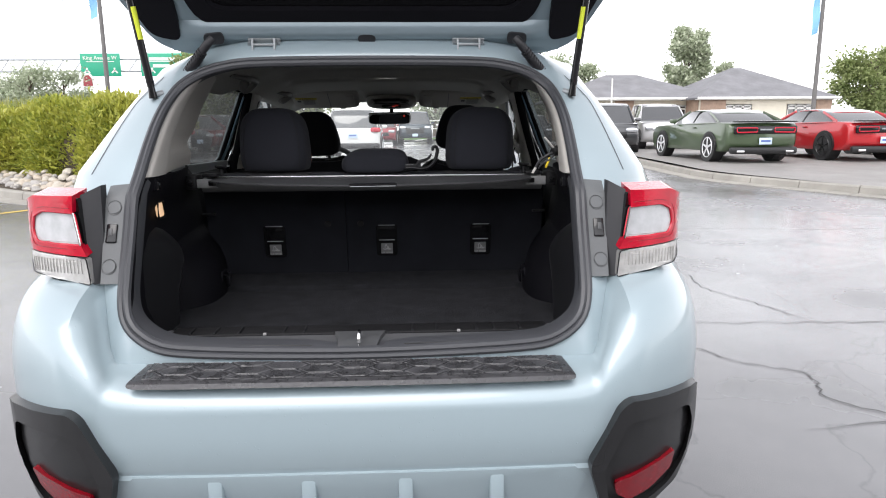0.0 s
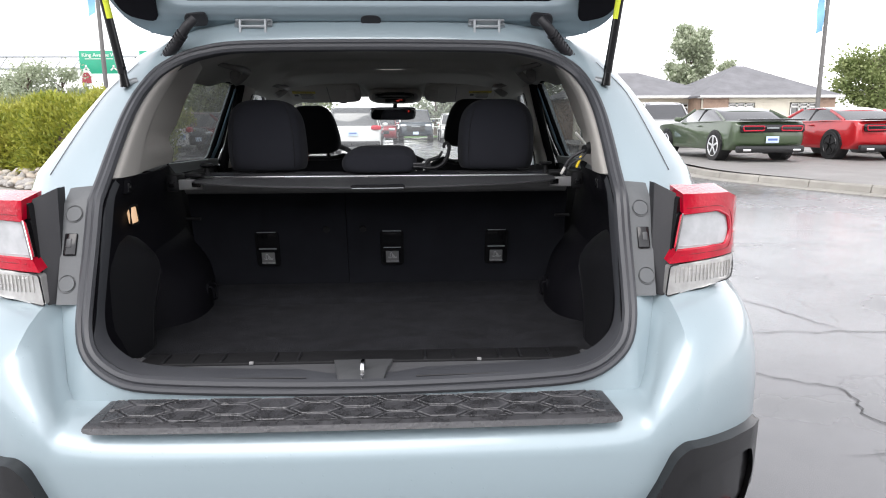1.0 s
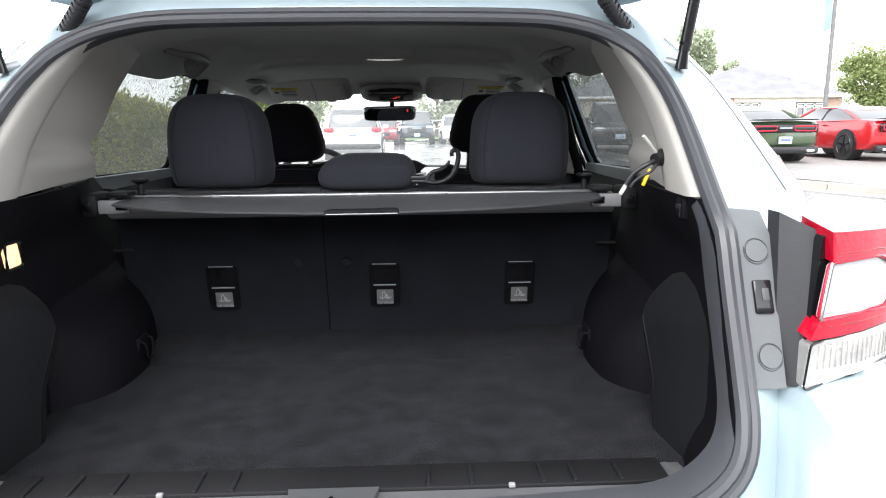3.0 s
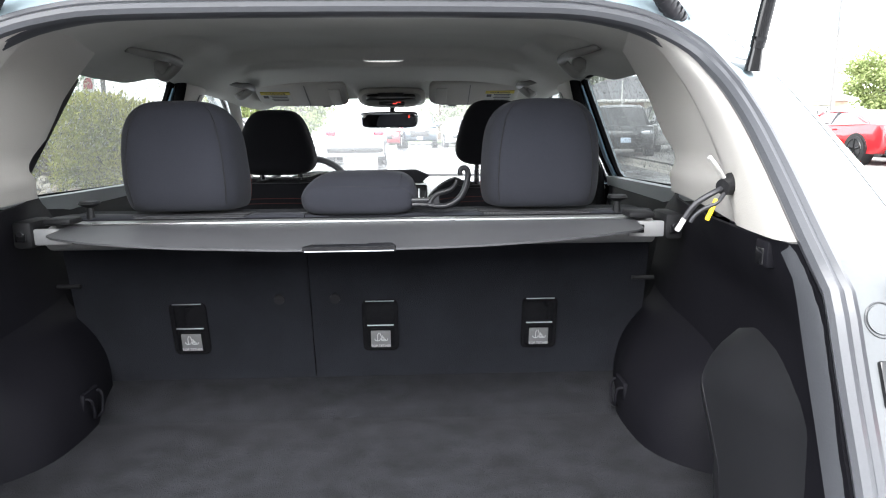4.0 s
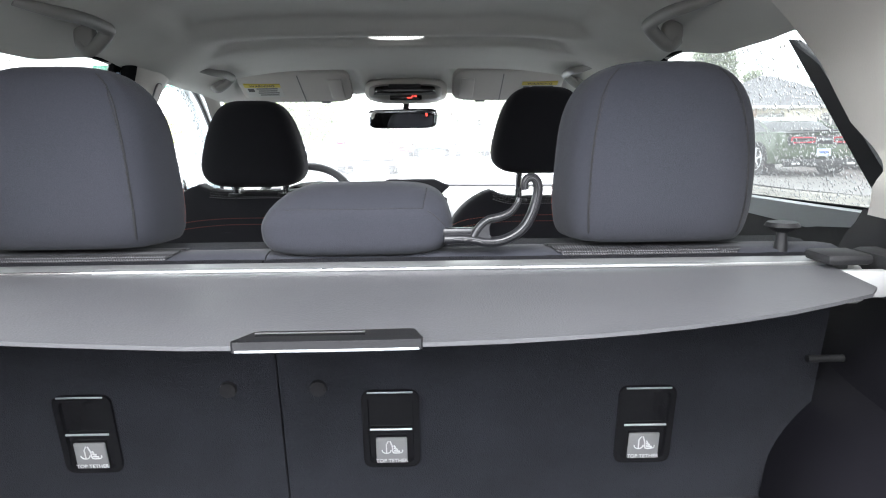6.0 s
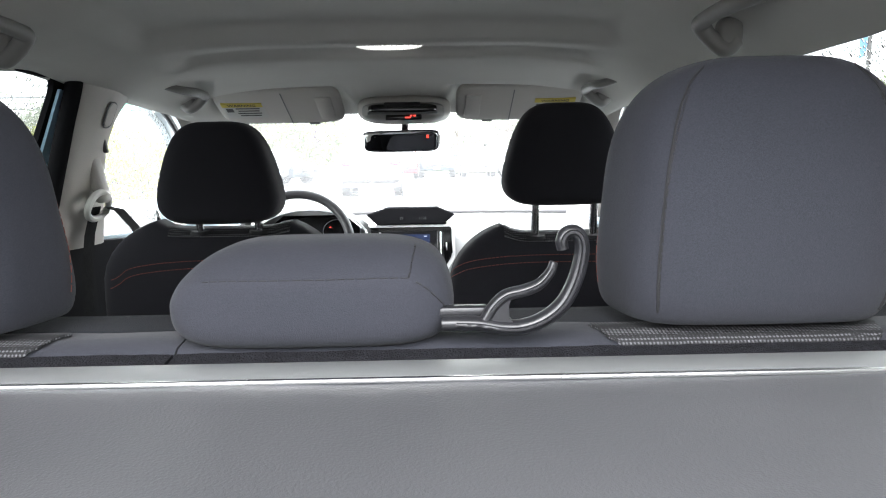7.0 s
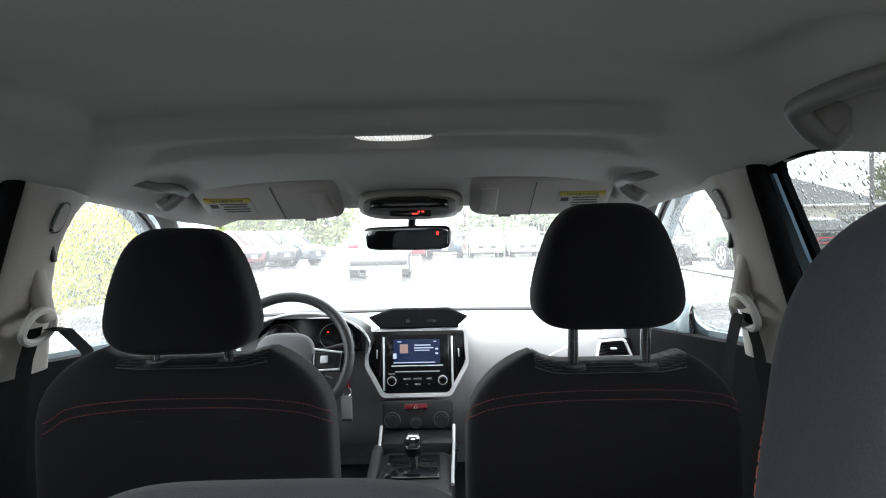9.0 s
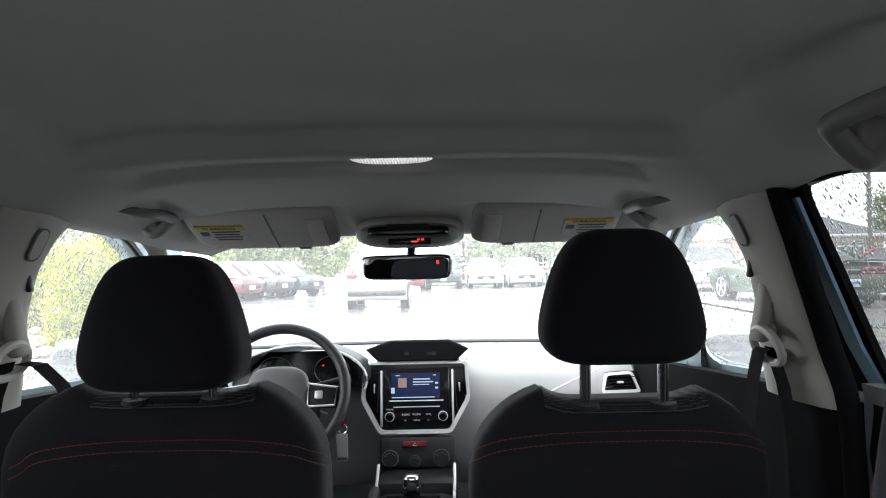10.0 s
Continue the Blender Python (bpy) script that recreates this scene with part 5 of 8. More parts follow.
left_bench = thing("rear_seat", (-0.36, 1.06, 0.35), "folding rear seat section with black felt back and charcoal cloth", "car seat", "rear seats")
right_bench = thing("rear_seat", (0.24, 1.06, 0.35), "wider folding rear seat section with a low middle head restraint", "car seat", "rear seats")
for bench, x0, x1, heads in ((left_bench, -0.60, -0.1105, (-0.352,)), (right_bench, -0.1095, 0.60, (0.374,))):
    part("backrest_panel", rear_back(x0, x1), SEATBACK, bench, "black felt seat back", angle=50)
    bm = patchm([(x0 + 0.0004, 0.950), (x1 - 0.0004, 0.950), (x1 - 0.0004, 1.07), (x0 + 0.0004, 1.07)], lambda x, y: (x, y, interp(y, [0.950, 0.955, 0.98, 1.02, 1.045, 1.07], [1.046, 1.054, 1.058, 1.054, 1.040, 1.005]) + 0.002 * noise.noise(Vector((x * 12, y * 20, 3)))), (), 0.02, (0, 0, -0.02))
    part("felt_edge", patchm([(x0 + 0.001, 0.914), (x1 - 0.001, 0.914), (x1 - 0.001, 0.954), (x0 + 0.001, 0.954)], lambda x, y: (x, y, interp(y, [0.914, 0.925, 0.954], [1.036, 1.048, 1.052]) + 0.001 * noise.noise(Vector((x * 40, y * 60, 5)))), (), 0.012, (0, 0, -0.012)), FELT_EDGE, bench, "dark felt edge", angle=60)
    part("shoulder_cloth", bm, CLOTH, bench, "charcoal cloth shoulder", angle=60)
    part("backrest_front", cushionm(((x0 + x1) / 2, 1.12, 0.75), (x1 - x0 - 0.02, 0.11, 0.52), 6, 10), CLOTH_BLACK, bench)
    part("seat_cushion", cushionm(((x0 + x1) / 2, 1.42, 0.52), (x1 - x0 - 0.01, 0.52, 0.20), 5, 10), CLOTH_BLACK, bench)
    part("seat_base", boxm(((x0 + x1) / 2, 1.40, 0.39), (x1 - x0 - 0.06, 0.46, 0.10), 0.02), CLAD, bench)
    for hx in heads:
        bm = cushionm((hx, 1.008, 1.1735), (0.258, 0.138, 0.218), 4.0, 20, headrest)
        skin_tree = surface_of(bm)
        hr = part("head_restraint", bm, CLOTH, bench, "charcoal cloth head restraint with orange stitching", angle=60)
        for sx in (-1, 1):
            seam_line([(hx + sx * 0.096, 0.944, 1.072), (hx + sx * 0.096, 0.938, 1.13), (hx + sx * 0.091, 0.936, 1.20), (hx + sx * 0.078, 0.942, 1.258), (hx + sx * 0.060, 0.955, 1.276)], 0.0012, hr, skin_tree)
            stitched([(hx + sx * 0.094, 0.944, 1.080), (hx + sx * 0.094, 0.938, 1.13), (hx + sx * 0.089, 0.936, 1.20), (hx + sx * 0.074, 0.942, 1.262)], 0.0006, hr, DARK_THREAD, tree=skin_tree)
            stitched([(hx + sx * 0.1195, 1.030, 1.09), (hx + sx * 0.119, 1.030, 1.16), (hx + sx * 0.113, 1.028, 1.21), (hx + sx * 0.102, 1.024, 1.255), (hx + sx * 0.083, 1.018, 1.278), (hx + sx * 0.043, 1.014, 1.284), (hx, 1.012, 1.2845)], 0.00045, hr, ORANGE, "orange_stitching", tree=skin_tree)
        mx = hx + (-0.014 if hx > 0 else 0.014)
        part("restraint_mat", patchm(rounded([(mx - 0.112, 0.9525), (mx + 0.112, 0.9525), (mx + 0.125, 1.0), (mx - 0.125, 1.0)], 0.01), lambda x, y: (x, y, interp(y, [0.950, 0.955, 0.98, 1.02], [1.046, 1.054, 1.058, 1.054]) + 0.0035), (), 0.01, (0, 0, -0.002)), MESH_CLOTH, bench, "grey dotted mesh cloth", angle=60)
    # tether anchors
for bench, tx in ((left_bench, -0.367), (right_bench, 0.035), (right_bench, 0.376)):
    z0 = 0.810
    y = back_y(z0)
    rot = (9.6, 0, 0)
    an = part("tether_anchor", patchm(rounded([(tx - 0.038, z0 - 0.058), (tx + 0.038, z0 - 0.058), (tx + 0.038, z0 + 0.060), (tx - 0.038, z0 + 0.060)], 0.014), lambda x, z: (x, back_y(z) - 0.005, z), [rounded([(tx - 0.030, z0 - 0.051), (tx + 0.030, z0 - 0.051), (tx + 0.030, z0 + 0.051), (tx - 0.030, z0 + 0.051)], 0.008)], 0.1, (0, 0.006, 0)), GLOSS_BLACK, bench, "black child-seat tether anchor with a grey tag", angle=30)
    part("anchor_well", boxm((tx, y + 0.001, z0), (0.068, 0.006, 0.115), 0.002, rot=rot), GLOSS_BLACK, an)
    part("anchor_bar", cylm((tx - 0.028, y - 0.006, z0 + 0.002), (tx + 0.028, y - 0.006, z0 + 0.002), 0.0016, seg=8), STEEL, an)
    part("anchor_lip", boxm((tx, back_y(z0 + 0.058) - 0.0068, z0 + 0.058), (0.060, 0.0018, 0.0022), 0.0005), STEEL, an)
    tag = part("tag", boxm((tx, back_y(z0 - 0.03) - 0.006, z0 - 0.030), (0.042, 0.004, 0.040), 0.002, rot=(9.6, 0, 0)), TAG_GREY, an, "grey tag with a child-seat symbol")
    def on_tag(dx, dz):
        return (tx + dx, back_y(z0 - 0.026 + dz) - 0.0085, z0 - 0.026 + dz)
    part("symbol", tubem([on_tag(-0.007 + 0.006 * math.cos(a), -0.003 + 0.005 * math.sin(a)) for a in [math.pi * (1 + k / 8) for k in range(9)]], 0.0009, 5), TAG_PRINT, tag)
    part("symbol", tubem([on_tag(-0.007, -0.008), on_tag(-0.007, 0.006), on_tag(-0.004, 0.011)], 0.0009, 5), TAG_PRINT, tag)
    part("symbol", tubem([on_tag(-0.002, 0.011), on_tag(0.001, 0.002), on_tag(0.002, -0.007), on_tag(0.013, -0.007), on_tag(0.0145, -0.003)], 0.0010, 5, n=3), TAG_PRINT, tag)
    for k in range(3):
        part("symbol", tubem([on_tag(0.003, 0.004 - 0.004 * k), on_tag(0.005 + 0.003 * k, 0.001 - 0.003 * k)], 0.0012, 5), TAG_PRINT, tag)
    letters("TOP TETHER", 0.0075, pose(tx, back_y(z0 - 0.046) - 0.0085, z0 - 0.046, 99.6, 0, 0), "tag_lettering", TAG_PRINT, tag, 0.0003)
for bench, x in ((left_bench, -0.175), (right_bench, -0.058)):
    part("felt_button", cylm((x, back_y(0.874) - 0.006, 0.874), (x, back_y(0.874) + 0.01, 0.876), 0.0105, 0.013, seg=18), BLACK_PLASTIC, bench)
# middle head restraint
mid_bm = cushionm((0.001, 1.0, 1.0965), (0.236, 0.12, 0.088), 5.0, 20, lambda x, y, z: (x * (1 - (0.34 if x < 0 else 0.15) * max(0, (z + 0.15) / 1.15) ** 1.5 - 0.07 * max(0, -z) ** 3), y * (1 - 0.10 * max(0, z)) + (0.55 * max(0, z - 0.30) if y < 0 else 0), z - 0.06 * max(0, y) * max(0, z)))
skin_tree = surface_of(mid_bm)
mid = part("middle_head_restraint", mid_bm, CLOTH, right_bench, "low charcoal cloth middle head restraint", angle=60)
stitched([(0.083, 0.945, 1.115), (0.087, 0.962, 1.134), (0.090, 0.99, 1.145)], 0.0008, mid, DARK_THREAD, tree=skin_tree)
stitched([(0.118, 0.955, 1.080), (0.107, 0.942, 1.098), (0.083, 0.944, 1.115)], 0.0008, mid, DARK_THREAD, tree=skin_tree)
stitched([(0.083, 0.944, 1.115), (0.03, 0.94, 1.117), (-0.04, 0.94, 1.117), (-0.088, 0.945, 1.115)], 0.0006, mid, DARK_THREAD, tree=skin_tree)
# release knobs
for bench, x in ((left_bench, -0.535), (right_bench, 0.527)):
    bm = cylm((x, 0.965, 1.05), (x, 0.965, 1.076), 0.009, 0.006, 14)
    add_cyl(bm, (x, 0.965, 1.076), (x, 0.965, 1.083), 0.009, 0.021, 18)
    add_cyl(bm, (x, 0.965, 1.083), (x, 0.965, 1.088), 0.021, 0.018, 18)
    part("release_knob", bm, BLACK_PLASTIC, bench, "black seat release knob")

# grey hanging hook clipped beside the middle head restraint
GREY_HOOK = surface("dark_grey_shiny_plastic", (0.014, 0.014, 0.016), 0.32, relief=0.1)
hook = thing("bag_hook", (0.14, 0.945, 1.06), "grey plastic double bag hook beside the rear head restraint", "hook")
HY = 0.945
big = [(0.108, 1.0755), (0.125, 1.0755), (0.140, 1.0745), (0.157, 1.0715), (0.174, 1.0720), (0.191, 1.0785), (0.205, 1.0905), (0.2145, 1.109), (0.2195, 1.130), (0.2185, 1.142), (0.2135, 1.1475), (0.2070, 1.1465), (0.2035, 1.1405), (0.2045, 1.1335)]
small = [(0.143, 1.078), (0.150, 1.089), (0.160, 1.0975), (0.174, 1.101), (0.186, 1.106), (0.1945, 1.1155), (0.1975, 1.1235)]


def hook_rod(pts, r, thin):
    """A moulded rod, thinner at its free end, with a raised rib on its rear face."""
    path = smooth_path([(x, HY, z) for x, z in pts], 6)
    bm, n = bmesh.new(), len(path)
    add_tube(bm, path, r, 14, 1.25, up=(0, 1, 0), radii=[r * (1 - thin * max(0, k / (n - 1) - 0.55) / 0.45) for k in range(n)])
    add_tube(bm, [p + Vector((0, -r * 1.12, 0)) for p in path[4:-3]], r * 0.32, 6, up=(0, 1, 0))
    return bm


part("main_hook", hook_rod(big, 0.0062, 0.25), GREY_HOOK, hook, "grey plastic hook", angle=60)
part("small_hook", hook_rod(small, 0.0050, 0.35), GREY_HOOK, hook, angle=60)
part("hook_web", patchm([(0.140, 1.073), (0.168, 1.072), (0.162, 1.080), (0.1615, 1.090), (0.165, 1.0985), (0.158, 1.097), (0.149, 1.088)], lambda x, z: (x, HY - 0.004, z), (), 0.02, (0, 0.009, 0)), GREY_HOOK, hook)
part("hook_arm", boxm((0.126, 0.955, 1.083), (0.040, 0.014, 0.009), 0.003), GREY_HOOK, hook)

# ---- cargo cover ----
cover = thing("cargo_cover", (0, 0.92, 1.0), "retracted grey cargo cover with an aluminium cassette behind the rear seats", "cargo cover")
part("cassette", tubem([(-0.575, 0.900, 1.026), (0, 0.900, 1.026), (0.575, 0.900, 1.026)], 0.034, 18, 0.72), LABEL_GREY, cover, "grey cassette tube")
part("bar_edge", boxm((0.0, 0.8765, 1.0535), (1.12, 0.005, 0.0035), 0.0012), ALU, cover, "bright aluminium lip")
part("bar", boxm((0.0, 0.901, 1.049), (1.12, 0.042, 0.010), 0.003), BAR_METAL, cover, "bright aluminium edge bar")


def flap_place(x, v):
    sag = 0.006 * math.cos(x / 0.52 * math.pi / 2) * v
    return (x, 0.882 - 0.03 * v - (0.210 * (1 - 0.60 * (abs(x) / 0.53) ** 2.6)) * v, 1.052 - 0.002 * v - sag + 0.0015 * noise.noise(Vector((x * 8, v * 2, 1))))


part("flap", patchm([(-0.535, 0), (0.535, 0), (0.52, 0.9), (0.50, 1.0), (-0.50, 1.0), (-0.52, 0.9)], flap_place, (), 0.05, (0, 0.0, -0.0035)), COVER, cover, "grey vinyl flap of the cover", angle=60)
hd = part("pull_handle", patchm(rounded([(-0.046, 0.90), (0.078, 0.90), (0.085, 0.99), (0.085, 1.005), (-0.060, 1.005), (-0.059, 0.99)], 0.01), lambda x, v: tuple(Vector(flap_place(x, v)) + Vector((0, 0, 0.0035))), (), 0.04, (0, 0, -0.0085)), GLOSS_BLACK, cover, "black pull handle")
part("handle_edge", tubem([tuple(Vector(flap_place(-0.056 + 0.0138 * k, 1.006)) + Vector((0, 0, -0.004))) for k in range(11)], 0.0011, 6), STEEL, hd, "thin pale grey rear edge")
part("handle_slot", patchm([(-0.045, 0.925), (0.04, 0.925), (0.04, 0.940), (-0.045, 0.940)], lambda x, v: tuple(Vector(flap_place(x, v)) + Vector((0, 0, 0.0045))), (), 0.05), STEEL_DARK, hd)
for b in (1, -1):
    part("end_cap", boxm((b * 0.601, 0.880, 1.040), (0.036, 0.080, 0.050), 0.008), BLACK_PLASTIC, cover, "black end cap")
    part("end_bracket", boxm((b * 0.550, 0.853, 1.035), (0.068, 0.012, 0.030), 0.003), LABEL_GREY, cover, "pale grey end bracket")
    part("bracket_slot", boxm((b * 0.532, 0.8465, 1.036), (0.026, 0.004, 0.016), 0.002), GLOSS_BLACK, cover)
    part("cap_roller", cylm((b * 0.600, 0.8365, 1.043), (b * 0.600, 0.832, 1.043), 0.005, seg=12), CHROME, cover)
    part("cap_slot", boxm((b * 0.601, 0.839, 1.036), (0.020, 0.006, 0.016), 0.002), GLOSS_BLACK, cover)
    part("cap_arm", boxm((b * 0.540, 0.87, 1.062), (0.05, 0.05, 0.012), 0.005), BLACK_PLASTIC, cover)

# loose wiring hanging from the right pillar trim
wires = thing("loose_wiring", (0.60, 0.62, 1.14), "loose black and yellow wires hanging from the pillar trim", "wiring")
part("grommet", cylm((0.612, 0.64, 1.142), (0.594, 0.63, 1.138), 0.016, 0.011), BLACK_PLASTIC, wires)
part("black_wire", tubem([(0.600, 0.635, 1.138), (0.58, 0.63, 1.130), (0.56, 0.635, 1.115), (0.548, 0.64, 1.095)], 0.0042, 8, n=5), RUBBER, wires)
part("second_wire", tubem([(0.601, 0.632, 1.134), (0.586, 0.626, 1.118), (0.570, 0.632, 1.108), (0.560, 0.636, 1.098), (0.556, 0.638, 1.090)], 0.0030, 8, n=5), RUBBER, wires)
part("wire_end", boxm((0.544, 0.642, 1.086), (0.007, 0.006, 0.022), 0.002, rot=(0, 30, 0)), WHITE_PLASTIC, wires, "pale connector")
part("yellow_connector", boxm((0.580, 0.628, 1.108), (0.006, 0.006, 0.032), 0.002, rot=(0, 22, 0)), YELLOW_PLASTIC, wires, "yellow connector")
part("upper_wire", tubem([(0.604, 0.637, 1.143), (0.592, 0.63, 1.155), (0.579, 0.621, 1.168), (0.567, 0.616, 1.180)], 0.0030, 8, n=4), WHITE_PLASTIC, wires)

wires.matrix_basis = Matrix.Translation((0.60 - 0.058, 0.62 - 0.112, 1.14 + 0.006))

# ---- front seats ----
def front_seat(cx, lift, label, drop=0.0, wide=0.0):
    s = thing("front_seat", (cx, 2.0, 0.35), label, "car seat", "front seats")

    def shape(x, y, z):
        w = 1 - 0.25 * max(0, (z - 0.55) / 0.45) ** 2.0 - 0.05 * max(0, -z)
        return x * w, y * (1 - 0.3 * max(0, z)) - 0.28 * (z + 0.2), z - (0.095 * max(0, 1 - ((x * w - 0.028) / 0.54) ** 6) if z > 0.6 else 0)
    back_bm = cushionm((cx - wide / 2, 1.86, 0.80 - drop), (0.47 + wide, 0.17, 0.585), 5.0, 18, shape)
    back_tree = surface_of(back_bm)
    part("backrest", back_bm, CLOTH_BLACK, s, "black cloth backrest", angle=60)
    rows = []
    for a in range(60, 103, 6):
        row = []
        for k in range(15):
            q = back_tree.ray_cast(Vector((cx - 0.118 + 0.018 * k, 1.80, 0.985 - drop)), Vector((0, math.cos(radians(a)), math.sin(radians(a)))))
            row.append(q[0] + Vector((0, math.cos(radians(a)), math.sin(radians(a)))) * 0.003)
        rows.append(row)
    part("upper_panel", loftm(rows), MESH_DARK, s, "grey dotted mesh panel", angle=60)
    stitched([p + Vector((0, -0.001, 0)) for p in rows[-1][::2]], 0.0011, s, SEAM_GREY, "panel_seam", dash=0.005)
    yb = 1.768
    for dz in (0, 0.016):
        stitched([(cx - 0.245, yb + 0.075, 0.950 - dz), (cx - 0.222, yb + 0.040, 0.968 - dz), (cx - 0.19, yb + 0.012, 0.990 - dz), (cx - 0.10, yb - 0.003, 1.002 - dz), (cx, yb - 0.005, 1.004 - dz), (cx + 0.10, yb - 0.003, 1.002 - dz), (cx + 0.19, yb + 0.012, 0.990 - dz), (cx + 0.222, yb + 0.040, 0.968 - dz), (cx + 0.245, yb + 0.075, 0.950 - dz)], 0.0008, s, ORANGE, "orange_stitching", tree=back_tree)
    part("seat_cushion", cushionm((cx, 2.12, 0.50), (0.50, 0.52, 0.18), 5, 12), CLOTH_BLACK, s)
    part("seat_base", boxm((cx, 2.10, 0.38), (0.42, 0.46, 0.12), 0.02), CLAD, s)
    zc = 1.181 + lift
    part("head_restraint", cushionm((cx, 1.785, zc), (0.252, 0.12, 0.205), 4.6, 16, lambda x, y, z: (x * (1 - 0.05 * max(0, -z - 0.6) - 0.40 * max(0, (z + 0.75) / 1.75) ** 1.6), y * (1 - 0.2 * max(0, z)), z)), CLOTH_BLACK, s, "black cloth head restraint", angle=60)
    for k in (-0.053, 0.068):
        part("post", cylm((cx + k, 1.800, 1.01), (cx + k, 1.790, zc - 0.085), 0.0090, 0.0085, seg=14), POST_METAL, s, "chrome post")
        part("post_collar", cylm((cx + k, 1.800, 1.058 - drop), (cx + k, 1.799, 1.064 - drop), 0.024, 0.020, 24), BLACK_PLASTIC, s)
    return s


front_seat(-0.332, 0.0, "black cloth driver seat with orange stitching and lowered head restraint", 0.0, 0.036)
front_seat(0.363, 0.026, "black cloth passenger seat with orange stitching and raised head restraint", 0.022)
# front belts
for b in (1, -1):
    belt = thing("seat_belt", (b * 0.63, 1.87, 0.95), "black seat belt hanging from a pale pillar ring", "seat belt", "front seat belts")
    x, fw = b * 0.638, (0.30 if b > 0 else 1.0)
    bm = tubem([(x - b * 0.010 * math.sin(a), 1.884 + 0.044 * math.cos(a), 1.108 + (0.024 if math.sin(a) < 0 else 0.034) * math.sin(a)) for a in [2 * math.pi * k / 24 for k in range(24)]], 0.0075, 8, closed=True, up=(1, 0, 0))
    part("belt_ring", bm, WHITE_PLASTIC, belt, "pale belt ring")
    part("ring_bolt", cylm((x - b * 0.004, 1.898, 1.136), (x + b * 0.03, 1.898, 1.141), 0.015), WHITE_PLASTIC, belt)
    part("webbing", loftm([[(x + b * 0.002 + q[0] * b * fw, 1.895 + (q[1] - 1.88) * fw - 0.023, q[2]), (x + b * 0.002 + q[0] * b * fw, 1.895 + (q[1] - 1.88) * fw + 0.023, q[2])] for q in ((-0.012, 1.882, 1.108), (-0.024, 1.915, 1.100), (-0.034, 1.965, 1.055), (-0.040, 2.02, 0.98), (-0.03, 2.08, 0.85), (0.0, 2.14, 0.60))]), BELT, belt, "black webbing")
    part("webbing_back", loftm([[(x + b * 0.006 + q[0] * b, q[1] - 0.023, q[2]), (x + b * 0.006 + q[0] * b, q[1] + 0.023, q[2])] for q in ((0.0, 1.885, 1.11), (0.010, 1.868, 1.05), (0.02, 1.858, 0.95), (0.025, 1.86, 0.75))]), BELT, belt)


# ---- dashboard ----
dash = thing("dashboard", (0, 3.1, 0.7), "grey and black dashboard with a lit screen in a silver frame", "dashboard")
sect = [(3.10, 0.50), (3.02, 0.58), (2.985, 0.70), (2.985, 0.80), (3.0, 0.88), (3.06, 0.922), (3.2, 0.938), (3.45, 0.935), (3.56, 0.925), (3.56, 0.5)]
rows = []
for x in [i / 12 - 1 for i in range(25)]:
    k = abs(x)
    rows.append([(x * 0.76, y + 0.10 * k ** 3 * (1 if y < 3.1 else -0.4), z - 0.01 * k ** 2) for y, z in sect])
part("dash_body", loftm(rows), DASH_GREY, dash, "soft grey dashboard top", angle=50)
part("windscreen_edge", tubem([(-0.70, 3.44, 0.945), (-0.35, 3.49, 0.948), (0, 3.505, 0.949), (0.35, 3.49, 0.948), (0.70, 3.44, 0.945)], 0.008, 6, n=4), RUBBER, dash)


def fy(z):
    return 2.955 + 0.16 * (z - 0.83) - 0.02


# silver frame round the centre stack
ring_o = rounded([(-0.172, 0.948), (0.172, 0.948), (0.174, 0.826), (0.112, 0.722), (-0.122, 0.722), (-0.180, 0.826)], 0.015)
ring_i = rounded([(-0.160, 0.940), (0.160, 0.940), (0.161, 0.830), (0.104, 0.732), (-0.114, 0.732), (-0.167, 0.830)], 0.013)
part("centre_panel", patchm(ring_o, lambda x, z: (x, fy(z) - 0.004, z), (), 0.06, (0, 0.10, 0)), GLOSS_BLACK, dash, "gloss black centre stack")
part("silver_frame", patchm(ring_o, lambda x, z: (x, fy(z) - 0.018, z), [ring_i], 0.06, (0, 0.02, 0)), SILVER, dash, "satin silver frame")
for b in (1, -1):
    part("frame_upright", boxm((0.002 + b * 0.116, fy(0.83) - 0.012, 0.832), (0.007, 0.014, 0.180), 0.002, rot=(-9, 0, 0)), SILVER, dash)
    for k in range(5):
        part("vent_slat", boxm((0.002 + b * (0.124 + 0.0075 * k), fy(0.86) - 0.012, 0.860 + 0.006 * k), (0.0022, 0.018, 0.145 - 0.014 * k), 0.0006, rot=(-9, 0, 25 * b)), GLOSS_BLACK, dash)
    part("vent_tab", boxm((0.002 + b * 0.138, fy(0.862) - 0.017, 0.865), (0.006, 0.006, 0.03), 0.002), SILVER, dash)
unit = part("head_unit", boxm((0.0, fy(0.84) - 0.008, 0.845), (0.216, 0.02, 0.165), 0.005, rot=(-9, 0, 0)), GLOSS_BLACK, dash, "black head unit with a blue screen")
R9 = (-9, 0, 0)
part("screen", boxm((-0.002, fy(0.872) - 0.0195, 0.872), (0.158, 0.003, 0.082), 0, rot=R9), SCREEN, unit, "lit blue touch screen")
part("picture_tile", boxm((-0.045, fy(0.88) - 0.0215, 0.882), (0.028, 0.002, 0.030), 0, rot=R9), SCREEN_WARM, unit)
